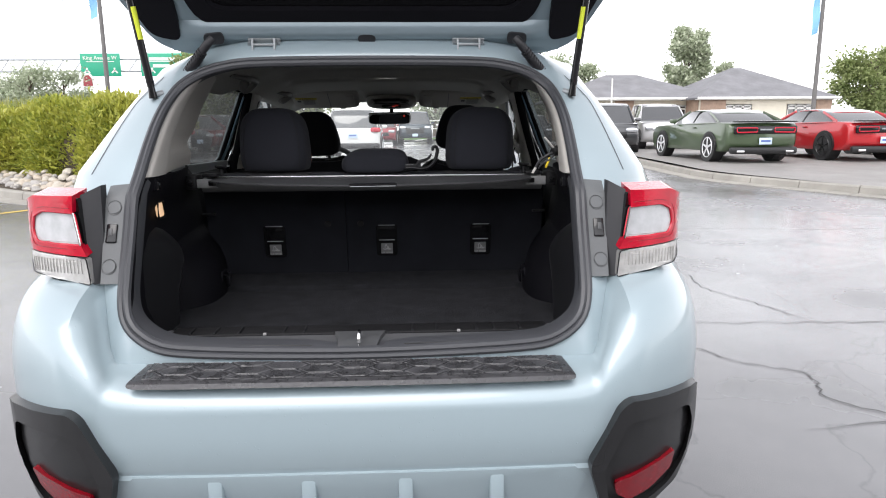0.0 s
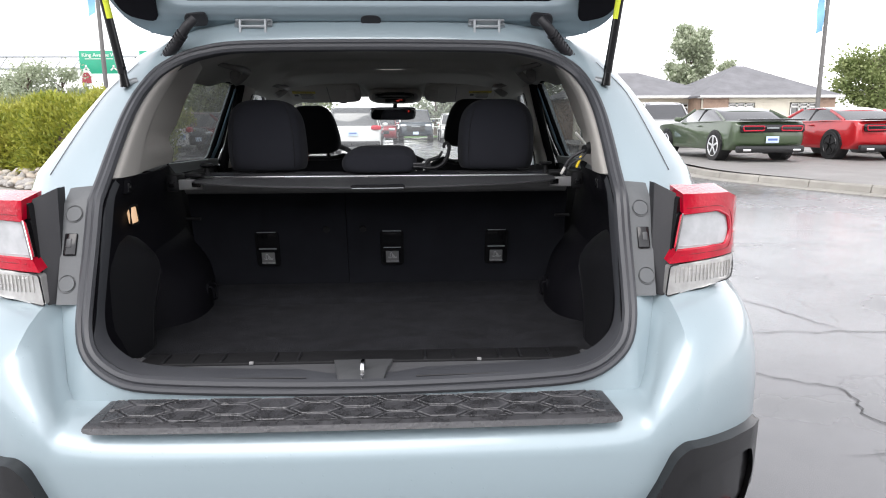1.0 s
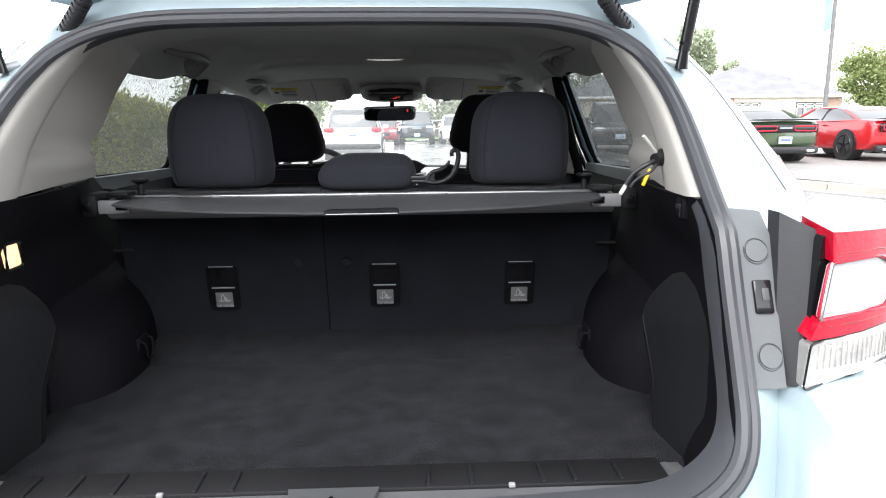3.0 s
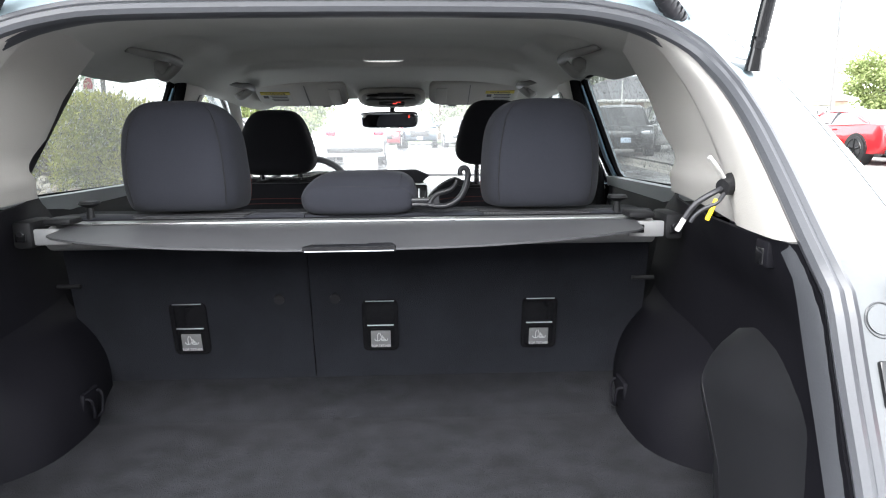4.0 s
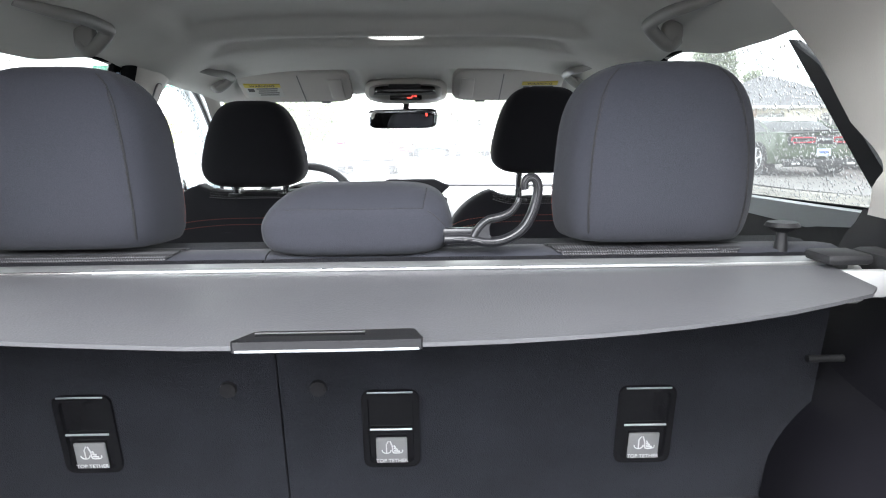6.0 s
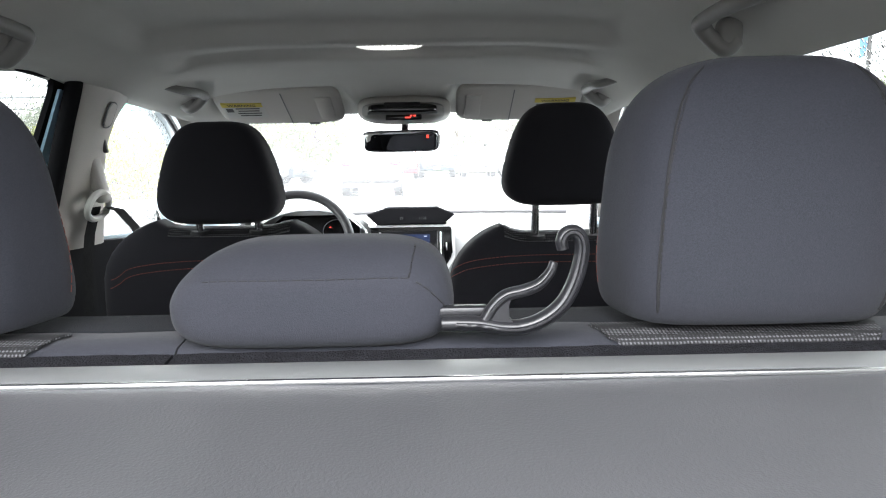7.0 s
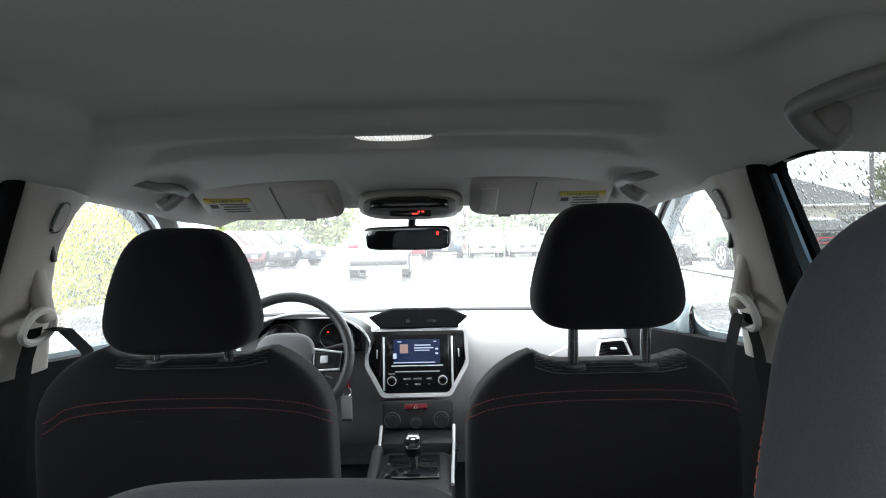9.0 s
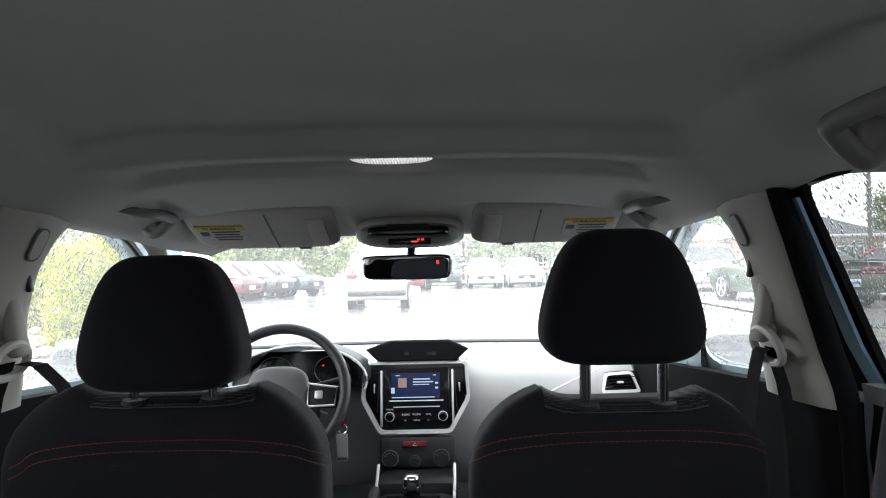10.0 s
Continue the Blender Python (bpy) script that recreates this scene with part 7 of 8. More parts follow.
single("planting_bed", patchm([(-24.0, 24.05), (-11, 13.65), (-8, 11.25), (-6.4, 9.93), (-5.4, 9.43), (-4.33, 9.68), (-3.72, 10.35), (-3.62, 11.38), (-4.3, 12.5), (-5.8, 13.15), (-9.0, 15.5), (-22.0, 26.0)], lambda x, y: (x, y, 0.13 + 0.25 * max(0, min(1, (y - bed_y(x)) / 1.4))), (), 1.0), SOIL_AND_SHADE, "dark soil of the planting bed", "soil", kind="structure")
# river stones
bed = thing("stone_bed", (-7, 9.7, 0.15), "bed of rounded tan and grey river stones", "stones")
kinds = []
for i in range(6):
    bm = bmesh.new()
    bmesh.ops.create_icosphere(bm, subdivisions=2, radius=1.0)
    for v in bm.verts:
        v.co *= 1 + 0.28 * noise.noise(v.co * 0.9 + Vector((i * 7, 0, 0)))
    bmesh.ops.scale(bm, vec=(1, 0.8, 0.62), verts=bm.verts)
    kinds.append(finish(bm, "stone", (STONE_A, STONE_B, STONE_C)[i % 3]))
for i in range(290):
    x = rng.uniform(-9.5, -4.3)
    y = float(bed_y(x)) + 0.24 + abs(rng.gauss(0, 0.42))
    sz = rng.uniform(0.05, 0.13)
    ob = new("stone", kinds[i % 6])
    ob.parent, ob.matrix_parent_inverse = bed, bed.matrix_basis.inverted()
    ob.matrix_basis = pose(x, y, 0.15 + 0.28 * max(0, y - float(bed_y(x)) - 0.3) + rng.uniform(0, 0.05), rng.uniform(-25, 25), rng.uniform(-25, 25), rng.uniform(0, 360)) @ Matrix.Diagonal((sz, sz, sz, 1))


# ---- trees ----
def tree(x, y, h, crown, seed, leaf, label, leaves=5000, size=0.35, base=0.22, slim=0.5, z0=0.0):
    t = thing("tree", (x, y, z0), label, "tree", "trees")
    r = np.random.RandomState(seed)
    bm = bmesh.new()
    add_tube(bm, [(x, y, z0), (x + 0.02 * h, y, z0 + h * 0.3), (x - 0.01 * h, y, z0 + h * 0.65), (x, y, z0 + h * 0.95)], 0.1, 8, up=(0, 1, 0), radii=[0.028 * h, 0.022 * h, 0.013 * h, 0.003 * h])
    tips = []
    for k in range(36):
        f = r.uniform(base, 0.95)
        a = r.uniform(0, 6.28)
        w = crown * (0.25 + 0.75 * math.sin(math.pi * min(1, (1.03 - f) / (1.0 - base) * 0.95 + 0.03)) ** 0.7) * r.uniform(0.75, 1.1)
        p0 = Vector((x, y, z0 + h * (f - 0.12)))
        p1 = Vector((x + w * math.cos(a), y + w * math.sin(a), z0 + h * (f + r.uniform(0.0, 0.08))))
        add_tube(bm, [p0, p0.lerp(p1, 0.5) + Vector((0, 0, 0.02 * h)), p1], 0.05, 5, radii=[0.008 * h, 0.005 * h, 0.0015 * h])
        tips += [(p0, p1)]
    part("trunk", bm, BARK, t)
    cs, ns = [], []
    for i in range(leaves):
        p0, p1 = tips[i % len(tips)]
        q = p0.lerp(p1, r.uniform(0.35, 1.05) ** 0.7)
        c = np.array(q) + r.normal(0, 1, 3) * np.array((0.20, 0.20, 0.16)) * crown * (0.6 + 0.4 * ((i // len(tips)) % 3) / 2)
        cs.append(c)
        ns.append(c - np.array((x, y, z0 + h * 0.55)))
    ns = np.array(ns)
    ns /= np.linalg.norm(ns, axis=1)[:, None]
    ob = new("crown", blades("crown", np.array(cs), ns, size, leaf, seed + 1, 0.9, slim))
    ob.parent, ob.matrix_parent_inverse = t, t.matrix_basis.inverted()
    return t


tree(23.5, 56, 8.85, 1.52, 11, TREE_LEAF, "tall grey-green poplar behind the low building", 26000, 0.26)
tree(23.9, 50, 5.7, 0.75, 12, TREE_LEAF, "small dark conifer behind the roof", 5000, 0.2)
tree(13.2, 50, 5.4, 1.4, 13, TREE_LEAF, "dark tree behind the roof end", 6000, 0.22)
for i, (tx, ty, th_, cr) in enumerate(((39.8, 56, 7.1, 2.7), (44.8, 58, 6.8, 3.4), (50, 60, 6.0, 3.4), (38.6, 49, 4.6, 2.0))):
    tree(tx, ty, th_, cr, 20 + i, TREE_LEAF2, "leafy green tree beside the building", 11000, 0.26)
for i, (tx, ty, th_, cr) in enumerate(((-25.6, 45, 4.8, 2.2), (-23.6, 45.5, 5.2, 1.7), (-28.6, 46, 4.5, 2.6))):
    tree(tx, ty, th_, cr, 30 + i, TREE_LEAF, "bushy green tree behind the hedge", 9000, 0.17)
for i, (tx, ty, th_, cr) in enumerate(((-15, 50, 6.5, 2.6), (-12.5, 46, 6.2, 3.2), (-8.5, 48, 6.0, 2.8), (6.5, 60, 8.0, 3.4), (11, 58, 7.0, 3.0), (2.0, 62, 7.5, 3.0))):
    tree(tx, ty, th_, cr, 40 + i, TREE_LEAF2 if i < 3 else TREE_LEAF, "leafy tree beyond the parked cars", 7000, 0.28)


# ---- parked cars ----
CAR_GLASS = surface("dark_car_glass", (0.035, 0.037, 0.04), 0.05, metal=0.0, relief=0, spec=0.9, coat=1.0, rvar=0.01)
TYRE = surface("worn_tyre", (0.025, 0.025, 0.026), 0.8, relief=0.3)
PLATE = surface("plate_white_blue", (0.55, 0.66, 0.80), 0.4, relief=0)
PLATE_BAR = surface("plate_bar", (0.10, 0.16, 0.40), 0.5, relief=0)
HEAD_LENS = surface("headlamp_lens", (0.65, 0.67, 0.70), 0.1, metal=0.6, relief=0)

SHAPES = {
    "coupe": dict(L=5.0, W=1.92, wb=(0.98, 3.93), r=0.36,
                  low=[(0.03, 0.40), (0.0, 0.58), (0.02, 0.88), (0.10, 0.965), (0.55, 0.985), (1.2, 0.985), (3.2, 0.94), (4.4, 0.88), (4.9, 0.80), (5.0, 0.60), (4.95, 0.36), (4.6, 0.24), (0.35, 0.26)],
                  top=[(0.62, 0.97), (1.30, 1.22), (1.75, 1.31), (2.35, 1.315), (2.65, 1.27), (3.35, 0.93)]),
    "suv": dict(L=4.75, W=1.90, wb=(0.95, 3.80), r=0.36,
                low=[(0.05, 0.38), (0.0, 0.55), (0.02, 0.95), (0.08, 1.08), (1.5, 1.08), (3.5, 1.05), (4.45, 0.98), (4.70, 0.85), (4.75, 0.55), (4.65, 0.34), (4.3, 0.26), (0.35, 0.26)],
                top=[(0.10, 1.06), (0.30, 1.50), (0.55, 1.68), (1.5, 1.72), (2.5, 1.68), (2.8, 1.60), (3.55, 1.05)]),
    "pickup": dict(L=5.8, W=2.02, wb=(1.15, 4.75), r=0.41,
                   low=[(0.05, 0.55), (0.0, 0.70), (0.02, 1.20), (0.10, 1.24), (2.0, 1.24), (4.2, 1.22), (5.5, 1.18), (5.75, 1.05), (5.8, 0.65), (5.7, 0.42), (5.3, 0.36), (0.4, 0.42)],
                   top=[(2.02, 1.20), (2.15, 1.80), (2.40, 1.92), (3.4, 1.92), (3.6, 1.86), (4.25, 1.20)]),
}


def parked_car(kind, col, label, name="parked_car", rear_lamp="pair", rim=None):
    """A parked car, built with its rear at y = 0, heading along +y, on z = 0."""
    s = SHAPES[kind]
    W, L, R = s["W"] / 2, s["L"], s["r"]
    body_mat = paint(name + "_paint", col, 0.1, False)
    c = thing(name, (0, 0, 0), label, "car", "parked cars")

    def skin(loop, width, lean, zb, zt):
        loop = rounded(loop, 0.10, 3)
        cy = sum(p[0] for p in loop) / len(loop)
        cz = sum(p[1] for p in loop) / len(loop)
        rows = []
        for f, ins in ((-1, 0.10), (-0.985, 0.045), (-0.93, 0.012), (-0.75, 0), (-0.35, -0.006), (0, -0.008), (0.35, -0.006), (0.75, 0), (0.93, 0.012), (0.985, 0.045), (1, 0.10)):
            row = []
            for y, z in loop:
                d = Vector((y - cy, z - cz))
                q = d * (1 - ins / max(0.2, d.length))
                end = 0.07 * max(0, abs(y - L / 2) / (L / 2) - 0.55) / 0.45
                row.append((f * width * (1 - lean * (z - zb) / (zt - zb)) * (1 - end), cy + q.x + (0.10 * f * f if y < 0.2 else -0.16 * f * f if y > L - 0.3 else 0), cz + q.y))
            rows.append(row)
        return loftm(rows, closed_u=True, caps=True)
    body = part("body", skin(s["low"], W, 0.0, 0, 1), body_mat, c, "painted body", angle=50)
    zb, zt = s["top"][0][1], max(p[1] for p in s["top"])
    part("cabin_glass", skin([(p[0], p[1] - (0.05 if p[1] < zb + 0.02 else 0)) for p in s["top"]], W - 0.10, 0.20, zb, zt), CAR_GLASS, c, "dark cabin glass", angle=50)
    # roof skin and pillars
    tops = [p for p in s["top"] if p[1] > zt - 0.14]
    rows = [[(x * (W - 0.10) * 0.815, y, z + 0.012 - 0.035 * abs(x) ** 3) for x in (-1, -0.8, -0.4, 0, 0.4, 0.8, 1)] for y, z in tops]
    part("roof", thick(loftm(rows), 0.02), body_mat, c, angle=60)
    for b in (1, -1):
        def px(z):
            return b * ((W - 0.10) * (1 - 0.20 * (z - zb) / (zt - zb)) - 0.012)
        a0, a1, r0, r1 = s["top"][0], tops[0], s["top"][-1], tops[-1]
        part("rear_pillar", tubem([(px(zb), a0[0] + 0.05, zb), (px((zb + a1[1]) / 2), (a0[0] + a1[0]) / 2 + 0.07, (zb + a1[1]) / 2), (px(a1[1]), a1[0] + 0.12, a1[1])], 0.05, 8, 0.3, up=(1, 0, 0)), body_mat, c)
        part("front_pillar", tubem([(px(zb), r0[0] - 0.02, zb), (px(r1[1]), r1[0], r1[1])], 0.04, 8, 0.6, up=(1, 0, 0)), body_mat, c)
        ym = (a1[0] + r1[0]) / 2 + 0.1
        part("centre_pillar", tubem([(px(zb), ym, zb), (px(zt - 0.04), ym - 0.05, zt - 0.04)], 0.045, 8, 0.4, up=(1, 0, 0)), GLOSS_BLACK, c)
        for yw in s["wb"]:
            # black disc on the flank stands in for the shade of the wheel hollow
            part("arch", cylm((b * (W - 0.28), yw, R), (b * (W - 0.002), yw, R + 0.015), R + 0.028, seg=28), CLAD, c)
            bm = bmesh.new()
            add_cyl(bm, (b * (W - 0.24), yw, R), (b * (W + 0.004), yw, R), R, seg=28)
            bmesh.ops.bevel(bm, geom=[e for e in bm.edges if len(e.link_faces) == 2 and e.calc_face_angle(0) > 1.0], offset=0.03, segments=2, affect="EDGES")
            wh = part("wheel", bm, TYRE, c, "black tyre")
            bm = bmesh.new()
            for k in range(5):
                an = 2 * math.pi * k / 5 + 0.3
                add_box(bm, (b * (W + 0.006), yw + 0.13 * math.cos(an), R + 0.13 * math.sin(an)), (0.012, 0.24, 0.05), 0.01, rot=(math.degrees(an), 0, 0))
            add_cyl(bm, (b * (W - 0.02), yw, R), (b * (W + 0.012), yw, R), 0.06, seg=16)
            add_tube(bm, [(b * (W + 0.004), yw + 0.25 * math.cos(q), R + 0.25 * math.sin(q)) for q in [2 * math.pi * k / 28 for k in range(28)]], 0.014, 6, closed=True, up=(1, 0, 0))
            part("rim", bm, rim or SILVER, wh, "alloy rim")
        part("door_mirror", cushionm((b * (W + 0.06), r0[0] - 0.35, zb + 0.05), (0.2, 0.12, 0.13), 3, 5), body_mat, c)
        part("door_handle", boxm((b * (W - 0.0), ym - 0.25, zb - 0.12), (0.03, 0.2, 0.03), 0.01), body_mat, c)
        part("headlamp", cushionm((b * (W - 0.30), L - 0.10, 0.78 if kind != "pickup" else 0.98), (0.38, 0.16, 0.15), 3, 6), HEAD_LENS, c, "clear headlamp")
        if rear_lamp == "pair":
            zl = 1.02 if kind == "suv" else 0.98
            part("tail_lamp", cushionm((b * (W - 0.20), 0.05, zl), (0.34, 0.14, 0.16), 3, 6), RED_LENS, c, "red tail lamp")
    if rear_lamp == "bar":
        tp = part("tail_panel", boxm((0, -0.004, 0.80), (1.60, 0.05, 0.19), 0.03), GLOSS_BLACK, c, "black tail panel with red lamps")
        for b in (1, -1):
            part("tail_lamp", tubem([(b * 0.22 + q[0] * b, -0.032, 0.80 + q[1]) for q in rounded([(0, -0.05), (0.50, -0.06), (0.52, 0.05), (0, 0.05)], 0.03)], 0.016, 6, closed=True), RED_LENS, tp, "red ring lamp")
        bars = part("lettering_bar", boxm((0, -0.032, 0.805), (0.30, 0.01, 0.035), 0.004), STEEL, tp)
        part("spoiler", cushionm((0, 0.08, 1.0), (1.66, 0.26, 0.05), 4, 8), GLOSS_BLACK, c, "black boot spoiler")
        part("lower_bumper", boxm((0, 0.035, 0.305), (1.70, 0.13, 0.17), 0.05), CLAD, c, "black lower bumper")
        for b in (1, -1):
            part("exhaust", boxm((b * 0.62, -0.025, 0.285), (0.20, 0.10, 0.06), 0.02), CHROME, c, "bright exhaust tip")
    else:
        part("rear_bumper", boxm((0, 0.0, 0.50 if kind == "suv" else 0.66), (W * 1.86, 0.14, 0.18), 0.05), CLAD if kind == "suv" else CHROME, c)
    pl = part("number_plate", boxm((0, -0.045, 0.53 if kind == "coupe" else 0.84), (0.32, 0.015, 0.16), 0.006), PLATE, c, "pale blue number plate")
    part("plate_bars", boxm((0, -0.055, 0.535 if kind == "coupe" else 0.845), (0.24, 0.004, 0.05)), PLATE_BAR, pl)
    fp = part("grille", boxm((0, L - 0.015, 0.80 if kind == "pickup" else 0.62), (W * 1.05, 0.06, 0.34 if kind == "pickup" else 0.2), 0.04), CLAD, c, "dark grille")
    part("front_plate", boxm((0, L + 0.025, 0.55), (0.32, 0.015, 0.16), 0.006), PLATE, c)
    if kind == "pickup":
        part("grille_bar", boxm((0, L + 0.01, 0.93), (0.5, 0.03, 0.06), 0.01), STEEL, fp)
    return c


def park(c, x, y, turn, z=0.0):
    c.matrix_basis = pose(x, y, z, 0, 0, turn)
    return c


park(parked_car("coupe", (0.055, 0.085, 0.04), "dark green coupe parked tail-out on the raised lot", "green_coupe", "bar"), 8.65, 14.5, 2, 0.21)
park(parked_car("coupe", (0.46, 0.012, 0.018), "bright red coupe parked tail-out beside the green one", "red_coupe", "bar", GLOSS_BLACK), 11.75, 14.6, 2, 0.21)
park(parked_car("coupe", (0.05, 0.05, 0.055), "dark coupe at the end of the row", "dark_coupe", "bar"), 14.7, 14.8, 2, 0.21)
park(parked_car("suv", (0.05, 0.052, 0.055), "dark grey crossover parked nose-out", "dark_crossover"), 7.6, 25.0, 168, 0.18)
park(parked_car("suv", (0.62, 0.62, 0.62), "silver crossover parked behind the others", "silver_crossover"), 10.3, 27.5, 170, 0.21)
# ahead, beyond the windscreen
park(parked_car("suv", (0.75, 0.75, 0.74), "white people carrier with red tail lamps", "white_minivan"), -1.9, 20.6, 2, 0)
park(parked_car("suv", (0.25, 0.02, 0.03), "dark red crossover parked nose-out", "maroon_crossover"), -1.85, 41.5, 180, 0)
park(parked_car("pickup", (0.02, 0.035, 0.05), "dark blue pickup truck parked nose-out", "dark_pickup"), 0.15, 43.0, 180, 0)
park(parked_car("suv", (0.74, 0.74, 0.73), "white crossover parked nose-out", "white_crossover"), 2.5, 42.0, 180, 0)
park(parked_car("suv", (0.70, 0.71, 0.72), "pale silver crossover parked nose-out", "pale_crossover"), 4.8, 42.2, 180, 0)
park(parked_car("suv", (0.06, 0.06, 0.065), "black crossover parked nose-out", "black_crossover"), 7.4, 42.4, 180, 0)
# row to the left of the lane, noses out
for cc, nm, lb, nx, ny in (((0.03, 0.04, 0.05), "navy_suv", "dark blue crossover nose-out in the angled row", -5.97, 32.4), ((0.05, 0.05, 0.05), "black_suv", "black crossover nose-out in the angled row", -7.05, 30.6),
                           ((0.16, 0.015, 0.02), "red_suv", "dark red crossover nose-out in the angled row", -7.9, 28.4), ((0.05, 0.055, 0.06), "charcoal_suv", "charcoal crossover nose-out in the angled row", -8.6, 26.1)):
    park(parked_car("suv", cc, lb, nm), nx - 4.75 * 0.87, ny + 4.75 * 0.50, -120, 0)
park(parked_car("suv", (0.74, 0.74, 0.74), "white car standing behind the hedge", "white_car"), -6.2, 17.2, 88, 0.0)


# ---- low office building ----
SIDING = surface("cream_siding", (0.68, 0.63, 0.52), 0.7, var=0.06, relief=0.2)
BRICK = surface("brown_brick", (0.34, 0.24, 0.18), 0.85, var=0.3, big=3, fine=14, relief=0.5, dist=0.01)
SHINGLE = surface("grey_roof_shingles", (0.19, 0.19, 0.20), 0.9, var=0.25, big=1.2, fine=9, relief=0.8, dist=0.02)
WHITE_FRAME = surface("white_window_frame", (0.75, 0.74, 0.70), 0.5, relief=0)


def house(x0, x1, y0, y1, eave, ridge, label, name="office_building", windows=(), bricks=(), hip=3.0, z0=0.0, o=0.7):
    h = thing(name, ((x0 + x1) / 2, (y0 + y1) / 2, z0), label, "building", "buildings")
    holes = [[(a, z0 + 1.0), (b, z0 + 1.0), (b, z0 + eave - 0.45), (a, z0 + eave - 0.45)] for a, b in windows]
    part("wall", patchm([(x0, z0), (x1, z0), (x1, z0 + eave), (x0, z0 + eave)], lambda x, z: (x, y0, z), holes, 4.0, (0, 0.25, 0)), SIDING, h, "cream siding wall", smooth=False)
    part("back_wall", boxm(((x0 + x1) / 2, y1 - 0.1, z0 + eave / 2), (x1 - x0, 0.2, eave)), SIDING, h)
    for x in (x0 + 0.13, x1 - 0.13):
        part("end_wall", boxm((x, (y0 + y1) / 2 + 0.1, z0 + eave / 2), (0.25, y1 - y0 - 0.6, eave)), BRICK, h)
    for a, b in bricks:
        part("brick_panel", boxm(((a + b) / 2, y0 - 0.04, z0 + eave / 2), (b - a, 0.08, eave), 0.01), BRICK, h, "brown brick panel")
    for a, b in windows:
        w = part("window", boxm(((a + b) / 2, y0 + 0.12, z0 + (eave + 0.55) / 2), (b - a, 0.03, eave - 1.45)), CAR_GLASS, h, "dark window with white frames")
        n = max(1, round((b - a) / 0.55))
        for k in range(n + 1):
            part("mullion", boxm((a + (b - a) * k / n, y0 + 0.06, z0 + (eave + 0.55) / 2), (0.10, 0.12, eave - 1.45)), WHITE_FRAME, w)
        for z in (1.0, (1.0 + eave - 0.45) * 0.62, eave - 0.45):
            part("rail", boxm(((a + b) / 2, y0 + 0.055, z0 + z), (b - a + 0.1, 0.11, 0.10)), WHITE_FRAME, w)
    ym = (y0 + y1) / 2
    e, rz = z0 + eave, z0 + ridge
    c = [(x0 - o, y0 - o, e), (x1 + o, y0 - o, e), (x1 + o, y1 + o, e), (x0 - o, y1 + o, e), (x0 - o + hip, ym, rz), (x1 + o - hip, ym, rz)]
    bm = bmesh.new()
    v = [bm.verts.new(p) for p in c]
    for f in ((0, 1, 5, 4), (1, 2, 5), (2, 3, 4, 5), (3, 0, 4)):
        bm.faces.new([v[i] for i in f])
    roof = part("roof", thick(bm, 0.12), SHINGLE, h, "grey shingled hip roof", smooth=False)
    part("gutter", boxm(((x0 + x1) / 2, y0 - o - 0.04, e - 0.04), (x1 - x0 + 2 * o, 0.12, 0.14), 0.03), WHITE_FRAME, roof, "pale gutter")
    part("soffit", boxm(((x0 + x1) / 2, y0 - o / 2, e - 0.12), (x1 - x0 + 2 * o, o, 0.04)), WHITE_FRAME, roof)
    return h


house(10.2, 19.0, 41.0, 50.0, 2.68, 4.45, "low cream and brick office building with a grey hip roof", windows=((16.95, 18.15),), bricks=((12.9, 14.1),), hip=4.0)
house(17.5, 25.65, 38.8, 47.2, 2.63, 4.70, "wing of the office building under a taller hip roof", windows=((19.08, 20.67), (22.93, 24.58)), bricks=((17.5, 19.05), (24.7, 25.65)), hip=4.1, o=0.35)
house(3.5, 12.0, 62.0, 72.0, 3.2, 6.2, "pale building with a gabled roof beyond the car park", windows=((4.5, 6.0), (8.0, 10.0)), hip=1.0)

# lawn strip and rail ahead
single("lawn", patchm([(-7.0, 44.0), (9.6, 44.0), (9.6, 50.0), (-7.0, 50.0)], lambda x, y: (x, y, 0.12 + 0.05 * noise.noise(Vector((x * 0.3, y * 0.3, 0)))), (), 1.0), GRASS, "green lawn strip behind the parked cars", "lawn", kind="structure")
fence = thing("rail_fence", (2, 49.4, 0.1), "thin pale post and rail fence on the lawn", "fence")
for k in range(14):
    part("post", cylm((-6 + 1.15 * k, 49.4, 0.05), (-6 + 1.15 * k, 49.4, 1.5), 0.04, seg=8), WHITE_FRAME, fence)
for z in (0.8, 1.4):
    part("rail", cylm((-6.1, 49.4, z), (9.1, 49.4, z), 0.03, seg=8), WHITE_FRAME, fence)

# lamp posts with blue banners, wire, road signs
POLE_GREY = surface("weathered_grey_pole", (0.13, 0.125, 0.12), 0.6, var=0.15)
BANNER = surface("blue_banner_cloth", (0.20, 0.42, 0.66), 0.7, var=0.12, relief=0.2)
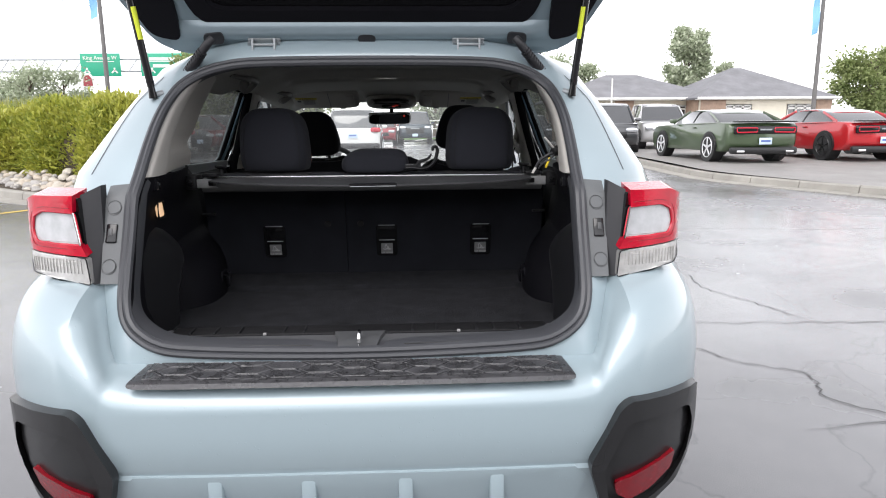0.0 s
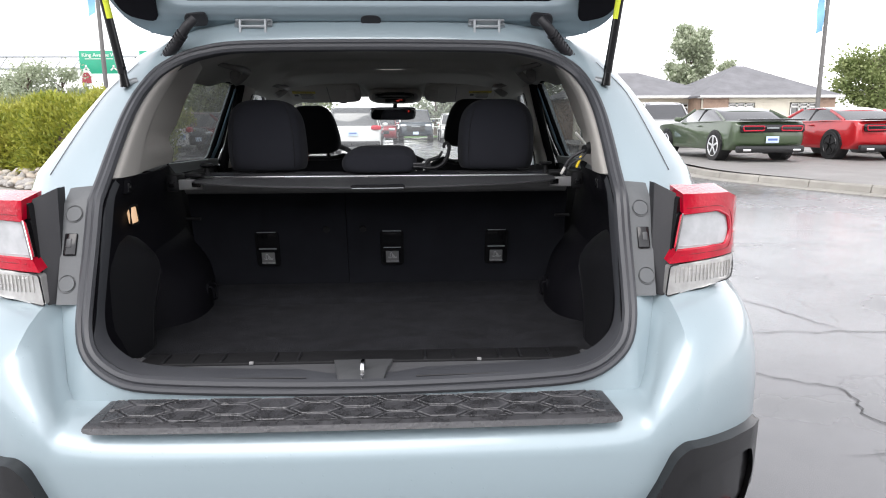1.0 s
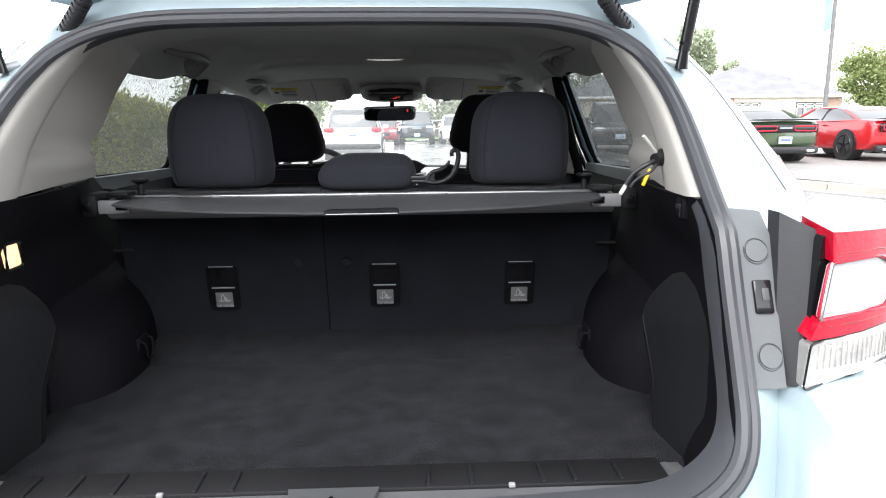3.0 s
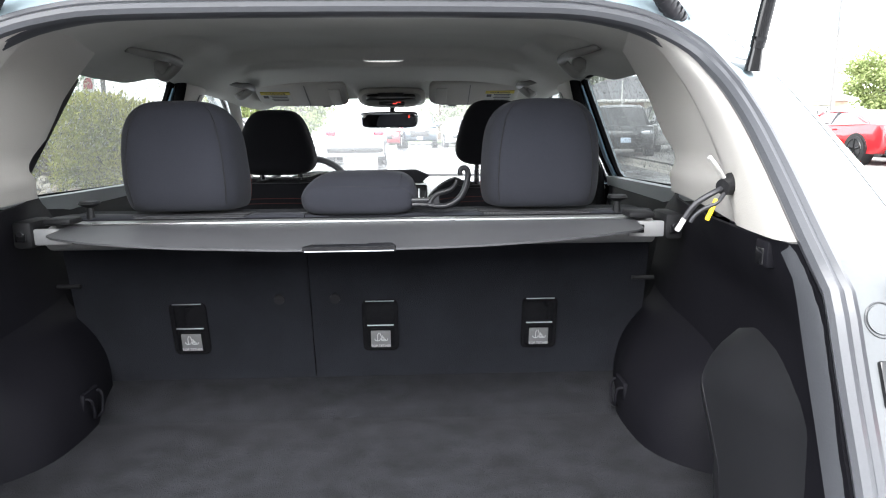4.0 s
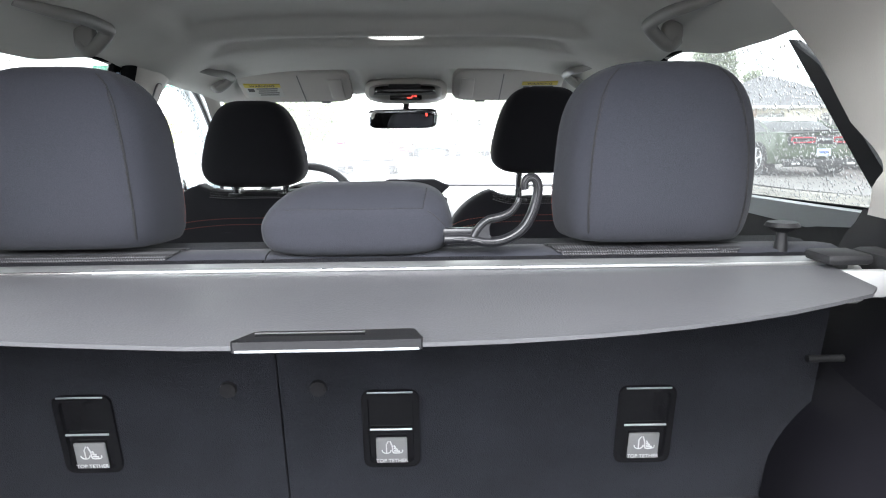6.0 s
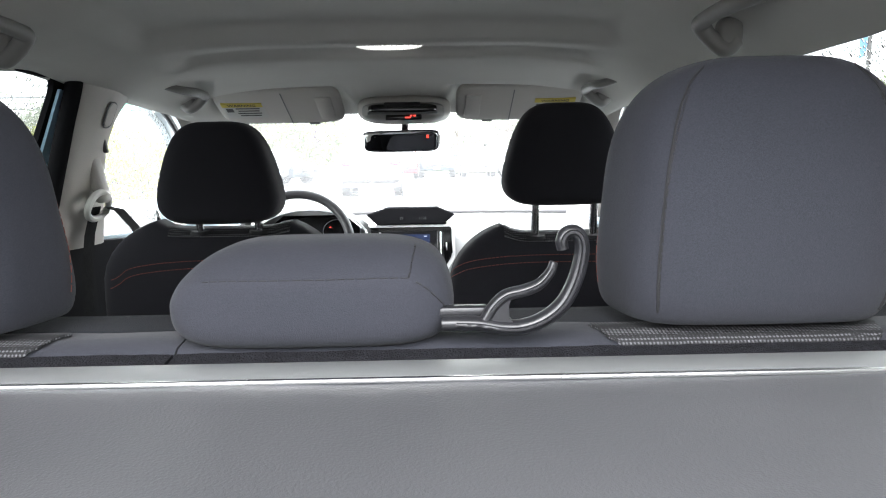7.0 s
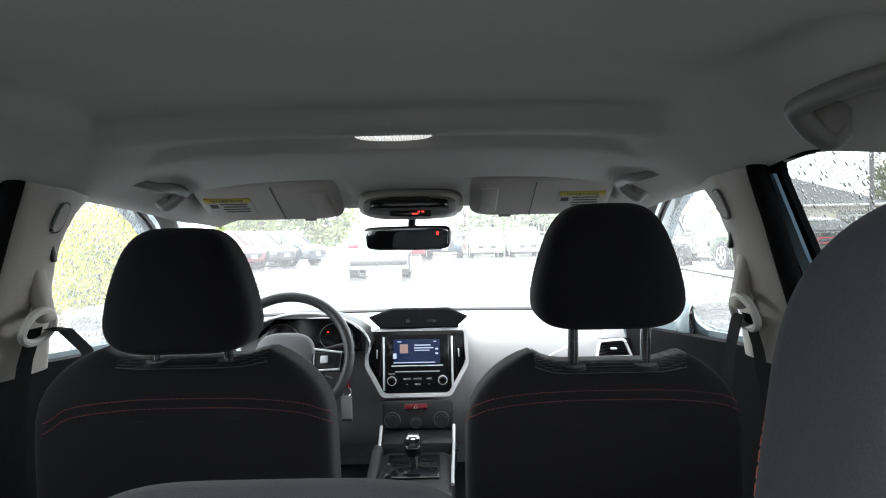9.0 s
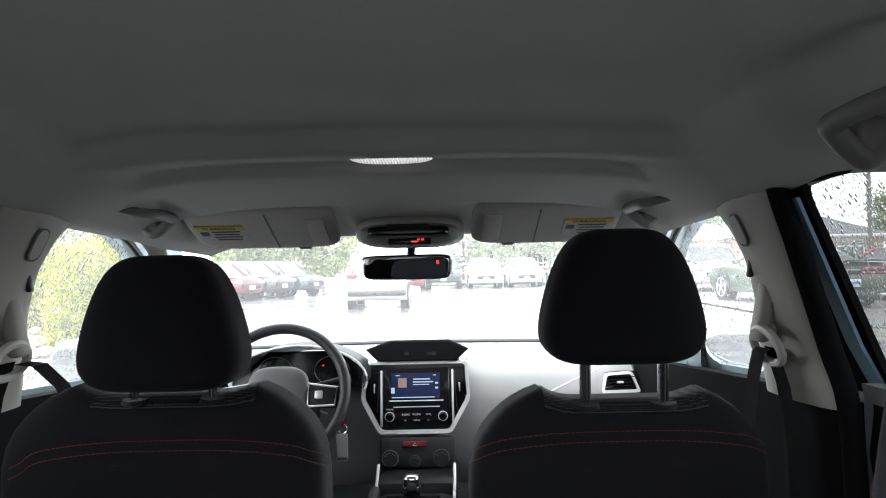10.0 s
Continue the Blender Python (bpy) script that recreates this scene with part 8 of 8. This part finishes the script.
for px, py, bx, z0, z1 in ((-13.8, 30, -1, 5.85, 7.4), (19.2, 30, -1, 5.1, 7.0)):
    lp = thing("lamp_post", (px, py, 0), "grey steel lamp post with a blue banner", "lamp post", "lamp posts")
    part("pole", cylm((px, py, 0), (px, py, 9.5), 0.11, 0.08, 14), POLE_GREY, lp)
    part("lamp_head", boxm((px, py - 0.4, 9.5), (0.35, 0.9, 0.14), 0.04), STEEL, lp)
    part("base", cylm((px, py, 0), (px, py, 0.6), 0.24, 0.22, 16), CONCRETE, lp)
    part("banner", patchm([(0.0, z0 + 0.15), (0.33, z0), (0.33, z1), (0, z1)], lambda u, z: (px + bx * (u + 0.12), py + 0.04 * math.sin(z * 4 + u * 6), z), (), 0.12, (0, 0.006, 0)), BANNER, lp, "blue cloth banner")
    part("banner_arm", cylm((px, py, z1), (px + bx * 0.5, py, z1), 0.02, seg=8), STEEL, lp)
part("flag_pole", cylm((11.2, 36, 0), (11.2, 36, 3.6), 0.05, 0.04, 10), WHITE_FRAME, thing("flag_pole", (11.2, 36, 0), "short white pole before the office building", "pole"))
SIGN = surface("green_sign_sheet", (0.01, 0.30, 0.17), 0.4, var=0.05, relief=0)
gan = thing("sign_gantry", (-24, 60.5, 0), "steel gantry with green motorway signs", "road sign")
for z in (5.98, 7.0):
    part("chord", cylm((-52, 60.6, z), (-14, 60.6, z), 0.09, seg=8), STEEL, gan)
for k in range(23):
    part("brace", cylm((-51 + 1.6 * k, 60.6, 5.98), (-50.2 + 1.6 * k, 60.6, 7.0), 0.05, seg=6), STEEL, gan)
for x in (-52, -14):
    part("leg", cylm((x, 60.6, 0), (x, 60.6, 7.1), 0.22, 0.18, 12), STEEL, gan)
for cx, w, txt in ((-27.7, 3.5, "King Avenue W"), (-22.0, 4.4, "")):
    sg = part("sign_face", boxm((cx, 60.3, 6.5), (w, 0.08, 2.0), 0.02), SIGN, gan, "green sign with white lettering")
    if txt:
        letters(txt, 0.46, pose(cx, 60.24, 7.10, 90, 0, 0), "sign_lettering", WHITE_FRAME, sg, 0.01)
    else:
        for z, ww in ((7.0, 2.8), (6.4, 2.2)):
            part("sign_bar", boxm((cx, 60.24, z), (ww, 0.02, 0.26)), WHITE_FRAME, sg)
    part("sign_rule", boxm((cx, 60.24, 6.78), (w * 0.7, 0.02, 0.05)), WHITE_FRAME, sg)
    for k in (-1, 1):
        bm = boxm((cx + k * 1.2, 60.24, 6.08), (0.14, 0.02, 0.34))
        for q in (-1, 1):
            add_box(bm, (cx + k * 1.2 + q * 0.13, 60.24, 5.93), (0.36, 0.02, 0.12), rot=(0, 45 * q, 0))
        part("sign_arrow", bm, WHITE_FRAME, sg)
rs = thing("shop_sign", (-27.4, 57, 0), "red and white roadside shop sign on a post", "sign")
part("sign_post", cylm((-27.4, 57, 0), (-27.4, 57, 4.3), 0.12, seg=10), STEEL, rs)
part("sign_board", patchm(rounded([(-27.95, 4.2), (-26.85, 4.2), (-26.95, 5.2), (-27.2, 5.55), (-27.6, 5.55), (-27.85, 5.2)], 0.15), lambda x, z: (x, 57, z), (), 1.0, (0, 0.15, 0)), WHITE_FRAME, rs)
part("sign_mark", patchm(rounded([(-27.8, 4.5), (-27.0, 4.5), (-27.05, 5.1), (-27.25, 5.4), (-27.55, 5.4), (-27.75, 5.1)], 0.1), lambda x, z: (x, 56.97, z), (), 1.0, (0, 0.02, 0)), RED_DARK, rs, "plain red mark")
part("wire", tubem([(-40, 42, 12.5), (-25, 44, 9.6), (-12, 46, 7.6), (0, 48, 6.6)], 0.018, 5, n=6), RUBBER, thing("power_line", (-20, 45, 0), "thin overhead power line", "cable"))

# plain wall, unseen, added to cut low sky light from behind
single("unseen_rear_wall", boxm((0, -17.2, 2.8), (60, 0.4, 5.6), 0.05), surface("plain_grey_light_block", (0.30, 0.295, 0.28), 0.5, var=0.2, big=0.6, fine=12, relief=0.3), "plain grey unseen wall added behind the car park to cut rear light", "wall", kind="structure")
